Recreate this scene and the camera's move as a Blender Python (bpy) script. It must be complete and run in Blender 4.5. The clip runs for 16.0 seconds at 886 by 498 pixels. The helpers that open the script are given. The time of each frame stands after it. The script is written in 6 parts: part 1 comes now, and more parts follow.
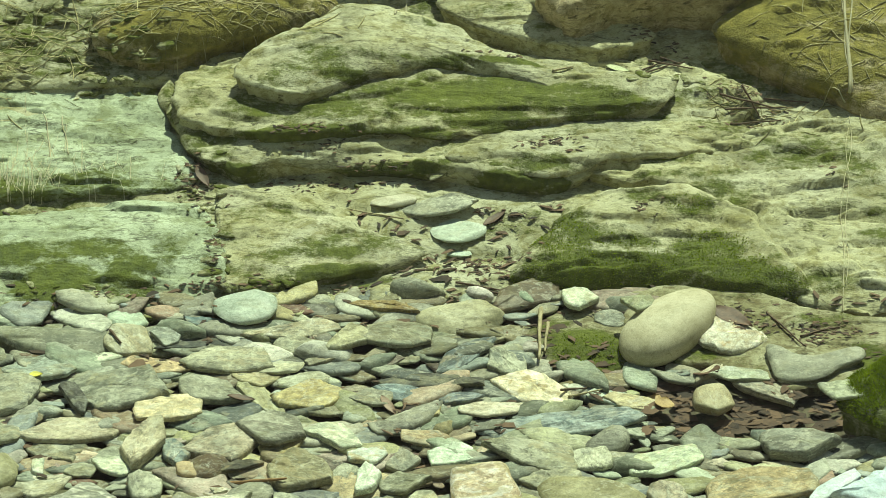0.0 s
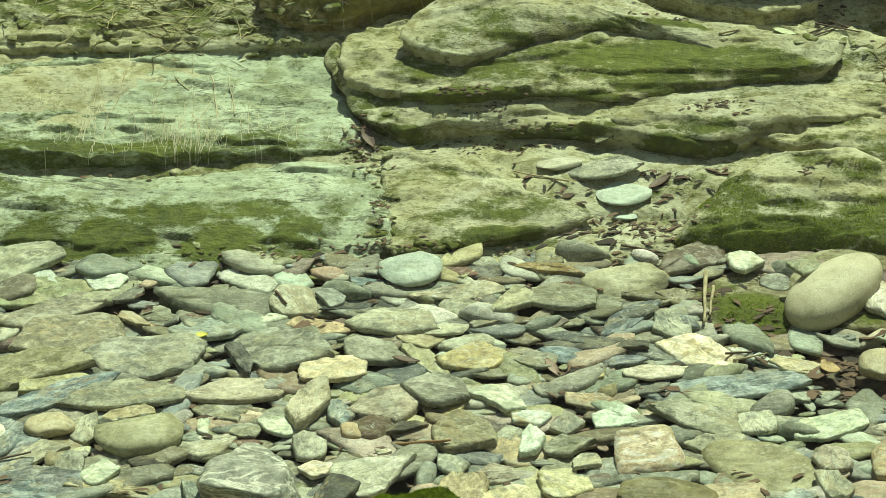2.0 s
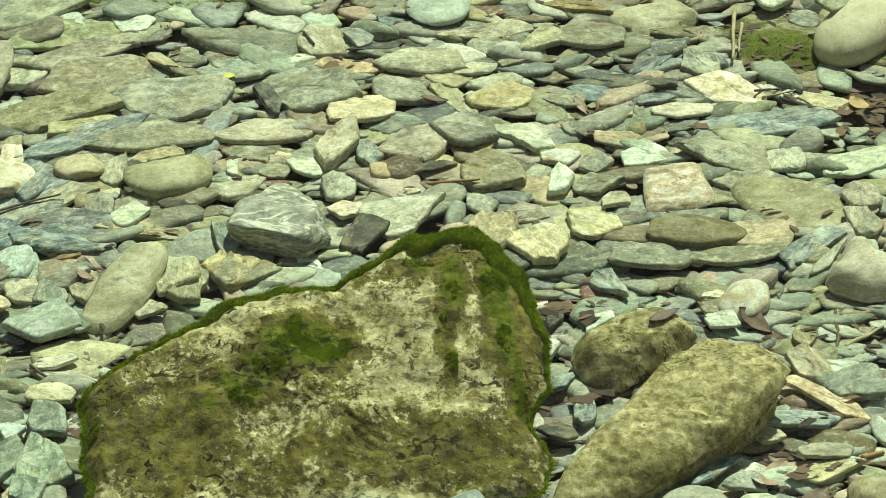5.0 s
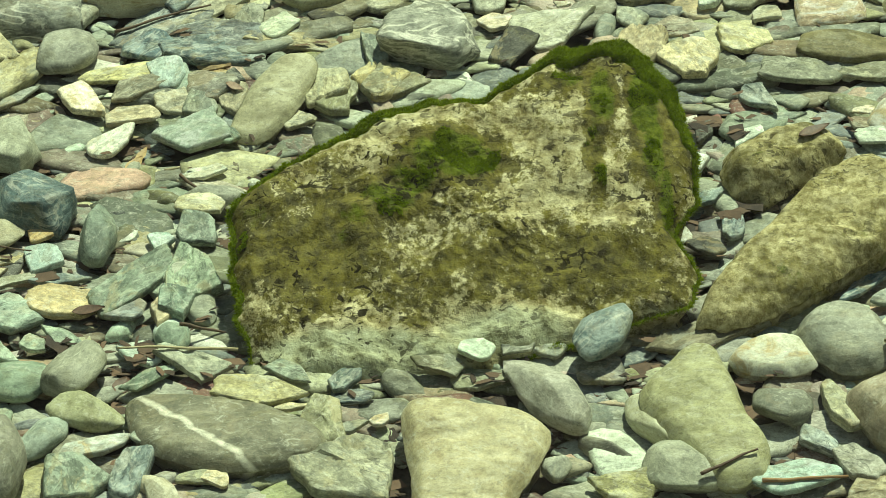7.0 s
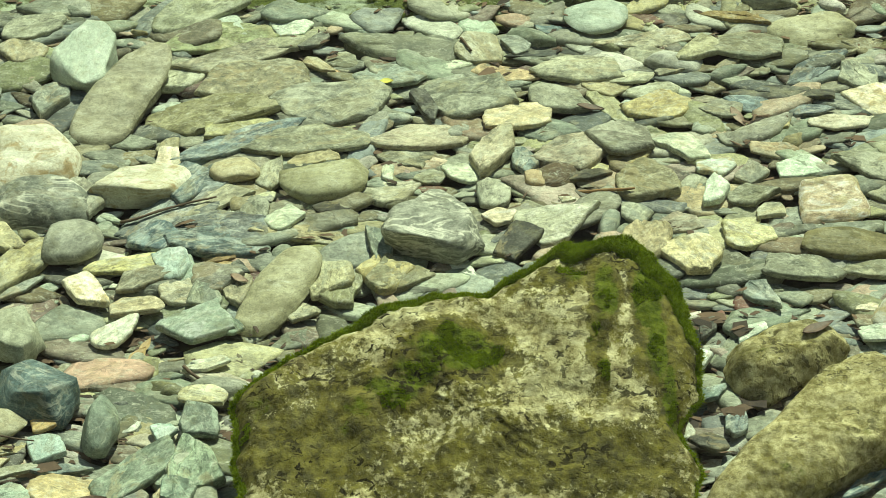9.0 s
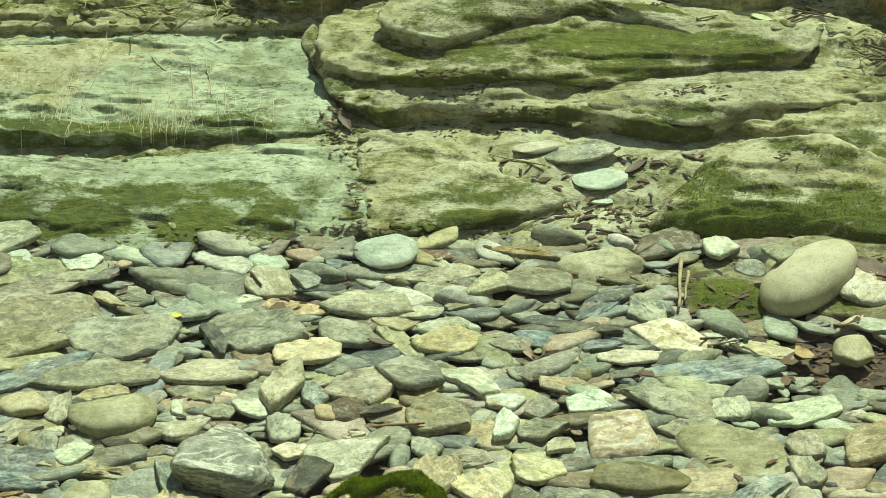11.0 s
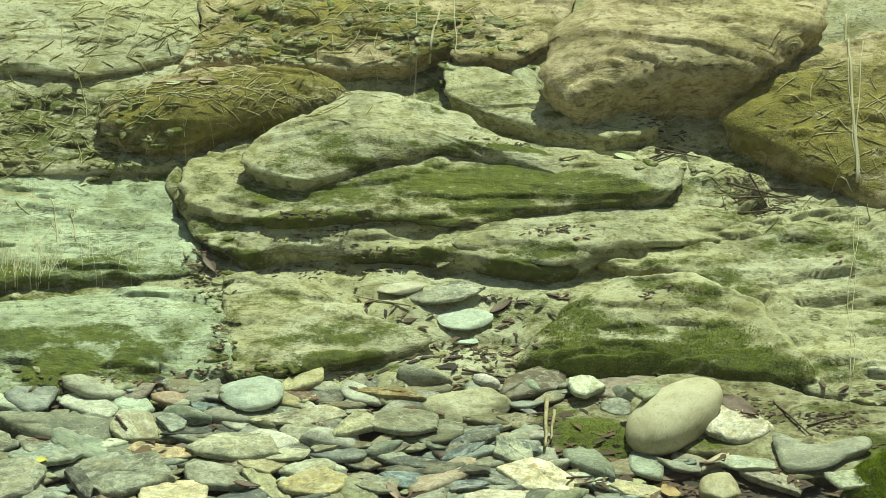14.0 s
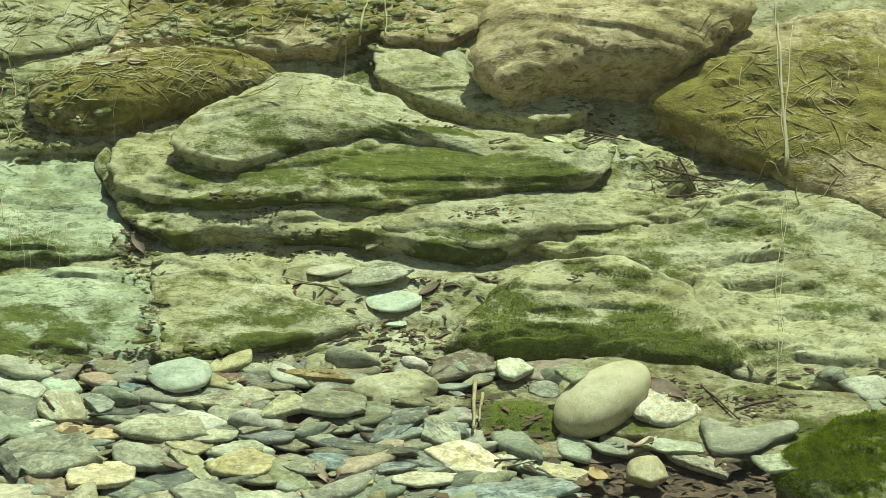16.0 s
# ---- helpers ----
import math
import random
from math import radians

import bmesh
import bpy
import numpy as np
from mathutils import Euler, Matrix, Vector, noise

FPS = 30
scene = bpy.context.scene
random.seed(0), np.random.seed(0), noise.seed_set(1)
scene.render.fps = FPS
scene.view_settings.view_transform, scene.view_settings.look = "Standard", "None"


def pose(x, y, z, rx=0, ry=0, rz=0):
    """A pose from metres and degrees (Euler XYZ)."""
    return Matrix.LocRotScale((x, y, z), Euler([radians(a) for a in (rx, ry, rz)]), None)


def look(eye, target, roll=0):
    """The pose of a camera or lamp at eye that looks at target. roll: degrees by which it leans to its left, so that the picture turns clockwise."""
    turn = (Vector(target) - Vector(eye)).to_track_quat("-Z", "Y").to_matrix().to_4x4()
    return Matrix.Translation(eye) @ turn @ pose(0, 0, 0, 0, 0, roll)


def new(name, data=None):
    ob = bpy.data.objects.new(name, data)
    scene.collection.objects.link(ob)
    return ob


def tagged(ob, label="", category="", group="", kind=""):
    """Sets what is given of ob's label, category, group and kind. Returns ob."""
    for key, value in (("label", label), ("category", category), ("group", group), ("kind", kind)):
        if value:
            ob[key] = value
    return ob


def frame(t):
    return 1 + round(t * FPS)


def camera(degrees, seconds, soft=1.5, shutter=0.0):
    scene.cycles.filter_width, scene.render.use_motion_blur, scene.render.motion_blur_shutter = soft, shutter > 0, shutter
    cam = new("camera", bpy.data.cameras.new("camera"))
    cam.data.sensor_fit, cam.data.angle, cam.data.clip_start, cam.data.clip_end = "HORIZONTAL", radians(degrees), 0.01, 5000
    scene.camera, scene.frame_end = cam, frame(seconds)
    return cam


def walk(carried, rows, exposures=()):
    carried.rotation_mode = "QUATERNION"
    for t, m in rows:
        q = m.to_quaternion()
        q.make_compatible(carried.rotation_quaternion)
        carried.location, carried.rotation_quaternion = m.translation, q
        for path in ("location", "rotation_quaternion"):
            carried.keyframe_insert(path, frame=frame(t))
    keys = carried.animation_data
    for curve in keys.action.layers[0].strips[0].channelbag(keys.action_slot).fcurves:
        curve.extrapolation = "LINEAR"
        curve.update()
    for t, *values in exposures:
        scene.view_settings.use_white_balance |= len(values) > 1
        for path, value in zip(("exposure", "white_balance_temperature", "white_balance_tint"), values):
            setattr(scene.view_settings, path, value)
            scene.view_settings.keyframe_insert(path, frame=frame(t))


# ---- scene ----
# A clear stream over flat river stones and a bedrock ledge, seen from above through a long lens.

# ---- camera ----
cam = camera(13, 16.0, soft=0.4)
EYE = (0.0, 0.0, 3.0)
# seconds, degrees down, degrees to the right of +y, lean to the right
AIM = [
    (0.0, 28.890, 3.717, -0.920),
    (0.5, 28.873, 3.308, -0.871),
    (1.0, 28.692, 2.950, -0.889),
    (1.5, 28.772, 2.134, -0.510),
    (2.0, 29.461, 0.933, 0.143),
    (2.5, 30.210, 0.433, 0.418),
    (3.0, 30.738, 0.321, 0.689),
    (3.2, 30.962, 0.265, 0.838),
    (5.3, 33.816, 0.402, 0.840),
    (5.5, 34.183, 0.343, 0.885),
    (6.0, 34.933, 0.328, 0.936),
    (6.5, 35.532, -0.418, 1.219),
    (7.0, 36.000, -2.341, 1.968),
    (7.5, 35.917, -4.104, 2.490),
    (8.0, 35.107, -4.765, 2.690),
    (8.5, 34.158, -3.979, 2.336),
    (9.0, 33.145, -2.305, 1.419),
    (9.5, 32.104, -0.575, 0.356),
    (10.0, 31.145, 0.372, -0.235),
    (10.2, 30.805, 0.604, -0.346),
    (12.3, 28.385, 2.733, -0.987),
    (12.5, 28.178, 3.055, -1.138),
    (13.0, 27.731, 3.864, -1.448),
    (13.5, 27.631, 3.799, -1.179),
    (14.0, 27.605, 3.575, -1.149),
    (14.5, 27.690, 3.823, -1.647),
    (15.0, 27.716, 3.983, -1.899),
    (15.5, 27.772, 4.679, -2.023),
    (16.0, 27.838, 4.765, -1.988),
]


def aim(down, head, lean):
    a, h = radians(down), radians(head)
    way = Vector((math.sin(h) * math.cos(a), math.cos(h) * math.cos(a), -math.sin(a)))
    return look(EYE, Vector(EYE) + way * 5, -lean)


walk(cam, [(row[0], aim(row[1], row[2], row[3])) for row in AIM],
     exposures=[(0.0, 0.28, 6500, 10), (16.0, 0.28, 6500, 10)])

# ---- world and sun ----
SUN_UP, SUN_TURN = 60.0, 22.0   # degrees above the horizon, degrees from +y towards +x
world = bpy.data.worlds.new("sky")
scene.world = world
world.use_nodes = True
wn = world.node_tree.nodes
sky = wn.new("ShaderNodeTexSky")
sky.sky_type = "NISHITA"
sky.sun_disc = False
sky.sun_elevation = radians(SUN_UP)
sky.sun_rotation = radians(SUN_TURN)
wn["Background"].inputs["Strength"].default_value = 0.085
world.node_tree.links.new(sky.outputs[0], wn["Background"].inputs["Color"])

sun_data = bpy.data.lights.new("sun", "SUN")
sun_data.energy = 4.8
sun_data.angle = radians(0.6)
sun_data.color = (1.0, 0.95, 0.84)
sun = new("sun", sun_data)
sun_dir = Vector((math.sin(radians(SUN_TURN)) * math.cos(radians(SUN_UP)),
                  math.cos(radians(SUN_TURN)) * math.cos(radians(SUN_UP)), math.sin(radians(SUN_UP))))
sun.matrix_world = look(sun_dir * 30, (0, 0, 0))


# ---- materials ----
class Tree:
    """A short way to write node trees."""

    def __init__(self, name):
        self.mat = bpy.data.materials.new(name)
        self.mat.use_nodes = True
        self.n = self.mat.node_tree.nodes
        self.l = self.mat.node_tree.links
        self.bsdf = self.n["Principled BSDF"]
        self.out = self.n["Material Output"]

    def add(self, kind, inputs=None, **props):
        node = self.n.new(kind)
        for key, value in props.items():
            setattr(node, key, value)
        for key, value in (inputs or {}).items():
            self.put(value, node.inputs[key])
        return node

    def put(self, value, socket):
        if isinstance(value, bpy.types.NodeSocket):
            self.l.new(value, socket)
        else:
            socket.default_value = value

    def math(self, op, a, b=0.0):
        node = self.add("ShaderNodeMath", operation=op)
        self.put(a, node.inputs[0])
        self.put(b, node.inputs[1])
        return node.outputs[0]

    def mix(self, fac, a, b, blend="MIX"):
        node = self.add("ShaderNodeMix", data_type="RGBA", blend_type=blend)
        self.put(fac, node.inputs[0])
        self.put(a, node.inputs[6])
        self.put(b, node.inputs[7])
        return node.outputs[2]

    def noise(self, vec, scale, detail=4.0, rough=0.55, warp=0.0):
        return self.add("ShaderNodeTexNoise", {"Vector": vec, "Scale": scale, "Detail": detail,
                                               "Roughness": rough, "Distortion": warp}).outputs[0]

    def ramp(self, fac, *stops):
        node = self.add("ShaderNodeValToRGB", {"Fac": fac})
        el = node.color_ramp.elements
        while len(el) < len(stops):
            el.new(0.5)
        for e, (at, col) in zip(el, stops):
            e.position = at
            e.color = (*col, 1) if isinstance(col, tuple) else (col, col, col, 1)
        return node.outputs[0]

    def bump(self, height, strength, distance, normal=None):
        node = self.add("ShaderNodeBump", {"Height": height, "Strength": strength, "Distance": distance})
        if normal is not None:
            self.put(normal, node.inputs["Normal"])
        return node.outputs[0]


def scaled(tr, vec, s, move=None):
    node = tr.add("ShaderNodeMapping", {"Vector": vec, "Scale": s})
    if move is not None:
        tr.put(move, node.inputs["Location"])
    return node.outputs[0]


def stone_material(name, dark, mid, light, band=0.40, streak=False, pale=0.60, vein=0.0, blotch=None, spread=0.6, island=False, rough=0.62, folia=0.36, mixed=True, relief=1.0):
    """Water-worn schist: banded grain, blotches, specks and, at will, white veins; each stone differs."""
    if not mixed:       # large worn stones are smoother and show less of their layers
        folia, relief = 0.4 * folia, 0.5 * relief
    tr = Tree(name)
    if island:
        rnd = tr.add("ShaderNodeNewGeometry").outputs["Random Per Island"]
    else:
        rnd = tr.add("ShaderNodeObjectInfo").outputs["Random"]
    co = tr.add("ShaderNodeTexCoord").outputs["Object"]
    off = tr.add("ShaderNodeCombineXYZ", {0: tr.math("MULTIPLY", rnd, 37.0), 1: tr.math("MULTIPLY", rnd, 91.0),
                                          2: tr.math("MULTIPLY", rnd, 53.0)}).outputs[0]
    pos = tr.add("ShaderNodeVectorMath", {0: co, 1: off}, operation="ADD").outputs[0]
    big = tr.noise(pos, 16, 5, 0.6, 0.6)
    band_n = tr.noise(scaled(tr, pos, (22, 30, 110)), 1.0, 6, 0.70, 0.9)
    fine = tr.noise(pos, 260, 4, 0.7)
    val = tr.math("ADD", tr.math("MULTIPLY", big, 1 - band), tr.math("MULTIPLY", band_n, band))
    lam = tr.noise(scaled(tr, pos, (9, 12, 150)), 1.0, 4, 0.7, 0.2)
    val = tr.math("ADD", val, tr.math("MULTIPLY", tr.math("SUBTRACT", lam, 0.5), 0.25))
    val = tr.math("ADD", val, tr.math("MULTIPLY", tr.math("SUBTRACT", rnd, 0.5), 0.28 * spread))
    val = tr.math("ADD", val, tr.math("MULTIPLY", tr.math("SUBTRACT", fine, 0.5), 0.30))
    col = tr.ramp(val, (0.35, dark), (0.50, mid), (0.66, light))
    if island:
        pick = tr.add("ShaderNodeValToRGB", {"Fac": tr.math("FRACT", tr.math("MULTIPLY", rnd, 29.7))})
        pick.color_ramp.interpolation = "CONSTANT"
        tints = ((0.0, (0.30, 0.32, 0.25)), (0.28, (0.36, 0.33, 0.21)), (0.50, (0.22, 0.25, 0.24)), (0.63, (0.46, 0.50, 0.40)),
                 (0.74, (0.46, 0.40, 0.26)), (0.87, (0.19, 0.14, 0.09)), (0.94, (0.62, 0.61, 0.52)))
        while len(pick.color_ramp.elements) < len(tints):
            pick.color_ramp.elements.new(0.5)
        for e, (at, tint) in zip(pick.color_ramp.elements, tints):
            e.position, e.color = at, (*tint, 1)
        shade = tr.ramp(val, (0.28, 0.35), (0.5, 0.78), (0.72, 1.35))
        col = tr.mix(1.0, pick.outputs[0], shade, "MULTIPLY")
    rnd2 = tr.math("FRACT", tr.math("MULTIPLY", rnd, 17.31))
    hue = tr.add("ShaderNodeHueSaturation", {"Hue": tr.math("ADD", 0.5, tr.math("MULTIPLY", tr.math("SUBTRACT", rnd2, 0.5), 0.13 * spread)),
                                             "Saturation": tr.math("ADD", 0.70, tr.math("MULTIPLY", tr.math("FRACT", tr.math("MULTIPLY", rnd, 23.9)), 0.55)),
                                             "Value": tr.math("ADD", 1 - 0.3 * spread, tr.math("MULTIPLY", tr.math("FRACT", tr.math("MULTIPLY", rnd, 7.77)), 0.6 * spread)),
                                             "Color": col})
    col = hue.outputs[0]
    if mixed and not island and spread > 0.2:     # the bed mixes many sources: warm, cool, bleached and dark stones side by side
        pick = tr.add("ShaderNodeValToRGB", {"Fac": tr.math("FRACT", tr.math("MULTIPLY", rnd, 59.3))})
        pick.color_ramp.interpolation = "CONSTANT"
        tints = ((0.0, (1.0, 1.0, 1.0)), (0.20, (1.32, 1.18, 0.98)), (0.42, (0.76, 0.88, 0.94)), (0.56, (1.42, 1.38, 1.26)),
                 (0.74, (0.55, 0.56, 0.52)), (0.84, (1.42, 1.24, 1.06)))
        while len(pick.color_ramp.elements) < len(tints):
            pick.color_ramp.elements.new(0.5)
        for e, (at, tone) in zip(pick.color_ramp.elements, tints):
            e.position, e.color = at, (*tone, 1)
        col = tr.mix(0.7, col, pick.outputs[0], "MULTIPLY")
    if blotch is not None:
        spot = tr.ramp(tr.noise(pos, 26, 5, 0.65, 1.0), (0.52, 0.0), (0.62, 0.85))
        col = tr.mix(spot, col, (*blotch, 1))
    if vein > 0:
        line = tr.ramp(tr.noise(scaled(tr, pos, (10, 30, 40)), 1.0, 3, 0.5, 1.5), (0.46, 0.0), (0.50, 1.0), (0.53, 1.0), (0.57, 0.0))
        line = tr.math("MULTIPLY", line, tr.ramp(tr.noise(pos, 14, 2), (0.42, 0.0), (0.55, 1.0)))
        col = tr.mix(tr.math("MULTIPLY", line, vein), col, (0.74, 0.72, 0.62, 1))
    if streak:
        sep = tr.add("ShaderNodeSeparateXYZ", {0: co})
        wob = tr.math("MULTIPLY", tr.math("SUBTRACT", tr.noise(co, 22, 3), 0.5), 0.03)
        off = tr.math("ADD", tr.math("ADD", tr.math("MULTIPLY", sep.outputs[0], 0.89), sep.outputs[1]), wob)
        off = tr.math("ABSOLUTE", tr.math("SUBTRACT", off, VEIN_AT))
        col = tr.mix(tr.ramp(off, (0.003, 1.0), (0.0065, 0.0)), col, (0.74, 0.71, 0.58, 1))
    # mottling and thin dark partings along the layers
    mott = tr.ramp(tr.noise(scaled(tr, pos, (1, 1.25, 2)), 75, 7, 0.72, 0.6), (0.40, 0.62), (0.52, 1.0), (0.62, 1.32))
    col = tr.mix(min(0.9, folia * 2.4), col, mott, "MULTIPLY")
    parting = tr.ramp(tr.noise(scaled(tr, pos, (9, 34, 150)), 1.0, 6, 0.65, 0.7), (0.455, 0.0), (0.475, 1.0), (0.487, 1.0), (0.505, 0.0))
    parting = tr.math("MULTIPLY", parting, tr.ramp(tr.noise(pos, 21, 3), (0.44, 0.0), (0.56, min(0.75, 2.1 * folia))))
    col = tr.mix(parting, col, (*[0.5 * c for c in dark], 1))
    # foliation in the stone's own direction, and patches of other minerals on some stones
    foil = tr.noise(scaled(tr, pos, (17, 27, 120)), 1.0, 6, 0.68, 1.2)
    col = tr.mix(tr.math("MULTIPLY", tr.ramp(foil, (0.53, 0.0), (0.60, 1.0)), folia), col, (*[min(0.75, 1.35 * c + 0.03) for c in light], 1))
    col = tr.mix(tr.math("MULTIPLY", tr.ramp(foil, (0.39, 1.0), (0.46, 0.0)), folia), col, (*[0.75 * c for c in dark], 1))
    rnd3 = tr.math("FRACT", tr.math("MULTIPLY", rnd, 41.7))
    patch = tr.ramp(tr.noise(scaled(tr, pos, (1, 1.8, 1.5)), 20, 6, 0.68, 0.9), (0.52, 0.0), (0.585, 1.0))
    mineral = tr.ramp(rnd3, (0.0, (0.40, 0.29, 0.15)), (0.3, (0.46, 0.40, 0.22)), (0.55, (0.17, 0.21, 0.20)), (0.8, (0.60, 0.60, 0.48)), (1.0, (0.30, 0.34, 0.27)))
    col = tr.mix(tr.math("MULTIPLY", patch, folia), col, mineral)
    # a thin brown-green film of silt and algae in patches
    film = tr.ramp(tr.noise(pos, 34, 5, 0.65, 0.4), (0.52, 0.0), (0.72, 1.0))
    col = tr.mix(tr.math("MULTIPLY", film, 0.42), col, (0.19, 0.175, 0.075, 1))
    crust = tr.ramp(tr.noise(scaled(tr, pos, (1, 1.6, 1)), 52, 7, 0.78, 1.0), (0.54, 0.0), (0.66, 1.0))
    col = tr.mix(tr.math("MULTIPLY", crust, pale), col, (0.60, 0.60, 0.50, 1))
    pit = tr.ramp(tr.noise(pos, 120, 5, 0.75, 0.5), (0.55, 0.0), (0.64, 1.0))
    col = tr.mix(tr.math("MULTIPLY", pit, 0.45), col, (*[0.6 * c for c in dark], 1))
    speck = tr.ramp(tr.noise(pos, 420, 2, 0.5), (0.30, 1.0), (0.38, 0.0))
    col = tr.mix(tr.math("MULTIPLY", speck, 0.35), col, (0.07, 0.065, 0.045, 1))
    tr.put(col, tr.bsdf.inputs["Base Color"])
    tr.put(rough, tr.bsdf.inputs["Roughness"])
    tr.put(0.25, tr.bsdf.inputs["Specular IOR Level"])
    h = tr.math("ADD", tr.math("MULTIPLY", band_n, 0.6), tr.math("MULTIPLY", fine, 0.25))
    h = tr.math("ADD", h, tr.math("MULTIPLY", lam, 0.2))
    tr.put(tr.bump(h, 0.8 * relief, 0.003, tr.bump(big, 0.2, 0.005)), tr.bsdf.inputs["Normal"])
    return tr.mat


def rock_material(name, dark, mid, light, stain, tint=(0.50, 0.46, 0.22), strata_run=(5, 12, 20), grain=(10, 12, 15), flecks=0.75, cracks=0.42, moss_dark=(0.030, 0.045, 0.003), moss_light=(0.13, 0.155, 0.022)):
    """Bedrock with layered grain, dark flecks, and algae where the mesh's own 'moss' layer lies."""
    tr = Tree(name)
    pos = tr.add("ShaderNodeTexCoord").outputs["Object"]
    moss = tr.add("ShaderNodeAttribute", attribute_name="moss").outputs["Fac"]
    big = tr.noise(pos, 7, 6, 0.6, 0.5)
    layer = tr.noise(scaled(tr, pos, grain), 1.0, 6, 0.68, 0.8)
    fine = tr.noise(pos, 110, 4, 0.65)
    val = tr.math("ADD", tr.math("MULTIPLY", big, 0.45), tr.math("MULTIPLY", layer, 0.45))
    val = tr.math("ADD", val, tr.math("MULTIPLY", fine, 0.09))
    col = tr.ramp(val, (0.38, dark), (0.48, mid), (0.58, light))
    warm = tr.ramp(tr.noise(scaled(tr, pos, (1, 1.8, 1.8)), 4.5, 5, 0.6, 0.5), (0.44, 0.0), (0.60, 1.0))
    col = tr.mix(tr.math("MULTIPLY", warm, 0.35), col, (*tint, 1))
    spot = tr.ramp(tr.noise(pos, 62, 6, 0.75, 0.3), (0.55, 0.0), (0.66, 1.0))
    col = tr.mix(tr.math("MULTIPLY", spot, 0.45), col, (*[min(0.8, 1.2 * c) for c in light], 1))
    blot = tr.ramp(tr.noise(scaled(tr, pos, (1, 1.4, 1.4)), 24, 9, 0.75, 0.6), (0.49, 0.0), (0.60, 1.0))
    col = tr.mix(tr.math("MULTIPLY", blot, 0.75), col, (*stain, 1))
    grit = tr.ramp(tr.noise(scaled(tr, pos, (1, 1.3, 1.3)), 105, 5, 0.7, 0.4), (0.54, 0.0), (0.62, 1.0))
    col = tr.mix(tr.math("MULTIPLY", grit, 0.5), col, (*[0.45 * c for c in stain], 1))
    fleck = tr.ramp(tr.noise(scaled(tr, pos, (60, 110, 110)), 1.0, 3, 0.6, 0.4), (0.30, 1.0), (0.37, 0.0))
    col = tr.mix(tr.math("MULTIPLY", fleck, flecks), col, (0.05, 0.045, 0.03, 1))
    crack = tr.ramp(tr.noise(scaled(tr, pos, (5, 15, 26)), 1.0, 6, 0.66, 0.4), (0.478, 0.0), (0.492, 1.0), (0.506, 1.0), (0.520, 0.0))
    crack = tr.math("MULTIPLY", crack, tr.ramp(tr.noise(pos, 8, 3), (0.46, 0.0), (0.58, 1.0)))
    col = tr.mix(tr.math("MULTIPLY", crack, cracks), col, (0.07, 0.065, 0.045, 1))
    # short dark streaks along the layers, dense in some places and absent in others
    dash = tr.ramp(tr.noise(scaled(tr, pos, (16, 75, 60)), 1.0, 5, 0.62, 0.8), (0.60, 0.0), (0.66, 1.0))
    dash = tr.math("MULTIPLY", dash, tr.ramp(tr.noise(pos, 11, 4, 0.6), (0.42, 0.0), (0.58, 1.0)))
    col = tr.mix(tr.math("MULTIPLY", dash, 0.8), col, (0.075, 0.07, 0.035, 1))
    # algae: edge broken up at two scales
    edge = tr.math("ADD", tr.math("MULTIPLY", tr.noise(scaled(tr, pos, (1, 1.6, 1.6)), 21, 8, 0.76), 3.3),
                   tr.math("MULTIPLY", tr.noise(pos, 110, 4, 0.75), 1.1))
    m = tr.math("ADD", tr.math("MULTIPLY", moss, 0.85), tr.math("SUBTRACT", edge, 2.33))
    m = tr.ramp(tr.math("MULTIPLY", m, 1.0), (0.22, 0.0), (0.75, 1.0))
    mcol = tr.ramp(tr.math("ADD", tr.math("MULTIPLY", tr.noise(pos, 60, 5, 0.7), 0.6), tr.math("MULTIPLY", tr.noise(pos, 9, 3), 0.4)),
                   (0.34, moss_dark), (0.62, moss_light))
    col = tr.mix(tr.math("MULTIPLY", m, 0.93), col, mcol)
    tr.put(col, tr.bsdf.inputs["Base Color"])
    tr.put(0.8, tr.bsdf.inputs["Roughness"])
    tr.put(0.15, tr.bsdf.inputs["Specular IOR Level"])
    h = tr.math("ADD", tr.math("MULTIPLY", layer, 0.8), tr.math("MULTIPLY", fine, 0.3))
    h = tr.math("SUBTRACT", h, tr.math("MULTIPLY", crack, cracks * 0.5))
    h = tr.math("ADD", h, tr.math("MULTIPLY", m, tr.noise(pos, 220, 3, 0.7)))
    strata = tr.math("MULTIPLY", tr.noise(scaled(tr, pos, strata_run), 1.0, 5, 0.62, 0.6), 11.0)
    strata = tr.math("ADD", tr.math("FLOOR", strata), tr.math("MINIMUM", tr.math("MULTIPLY", tr.math("FRACT", strata), 7.0), 1.0))
    ledges = tr.bump(strata, 0.25, 0.002, tr.bump(big, 0.35, 0.012))
    tr.put(tr.bump(h, 0.6, 0.0035, ledges), tr.bsdf.inputs["Normal"])
    return tr.mat


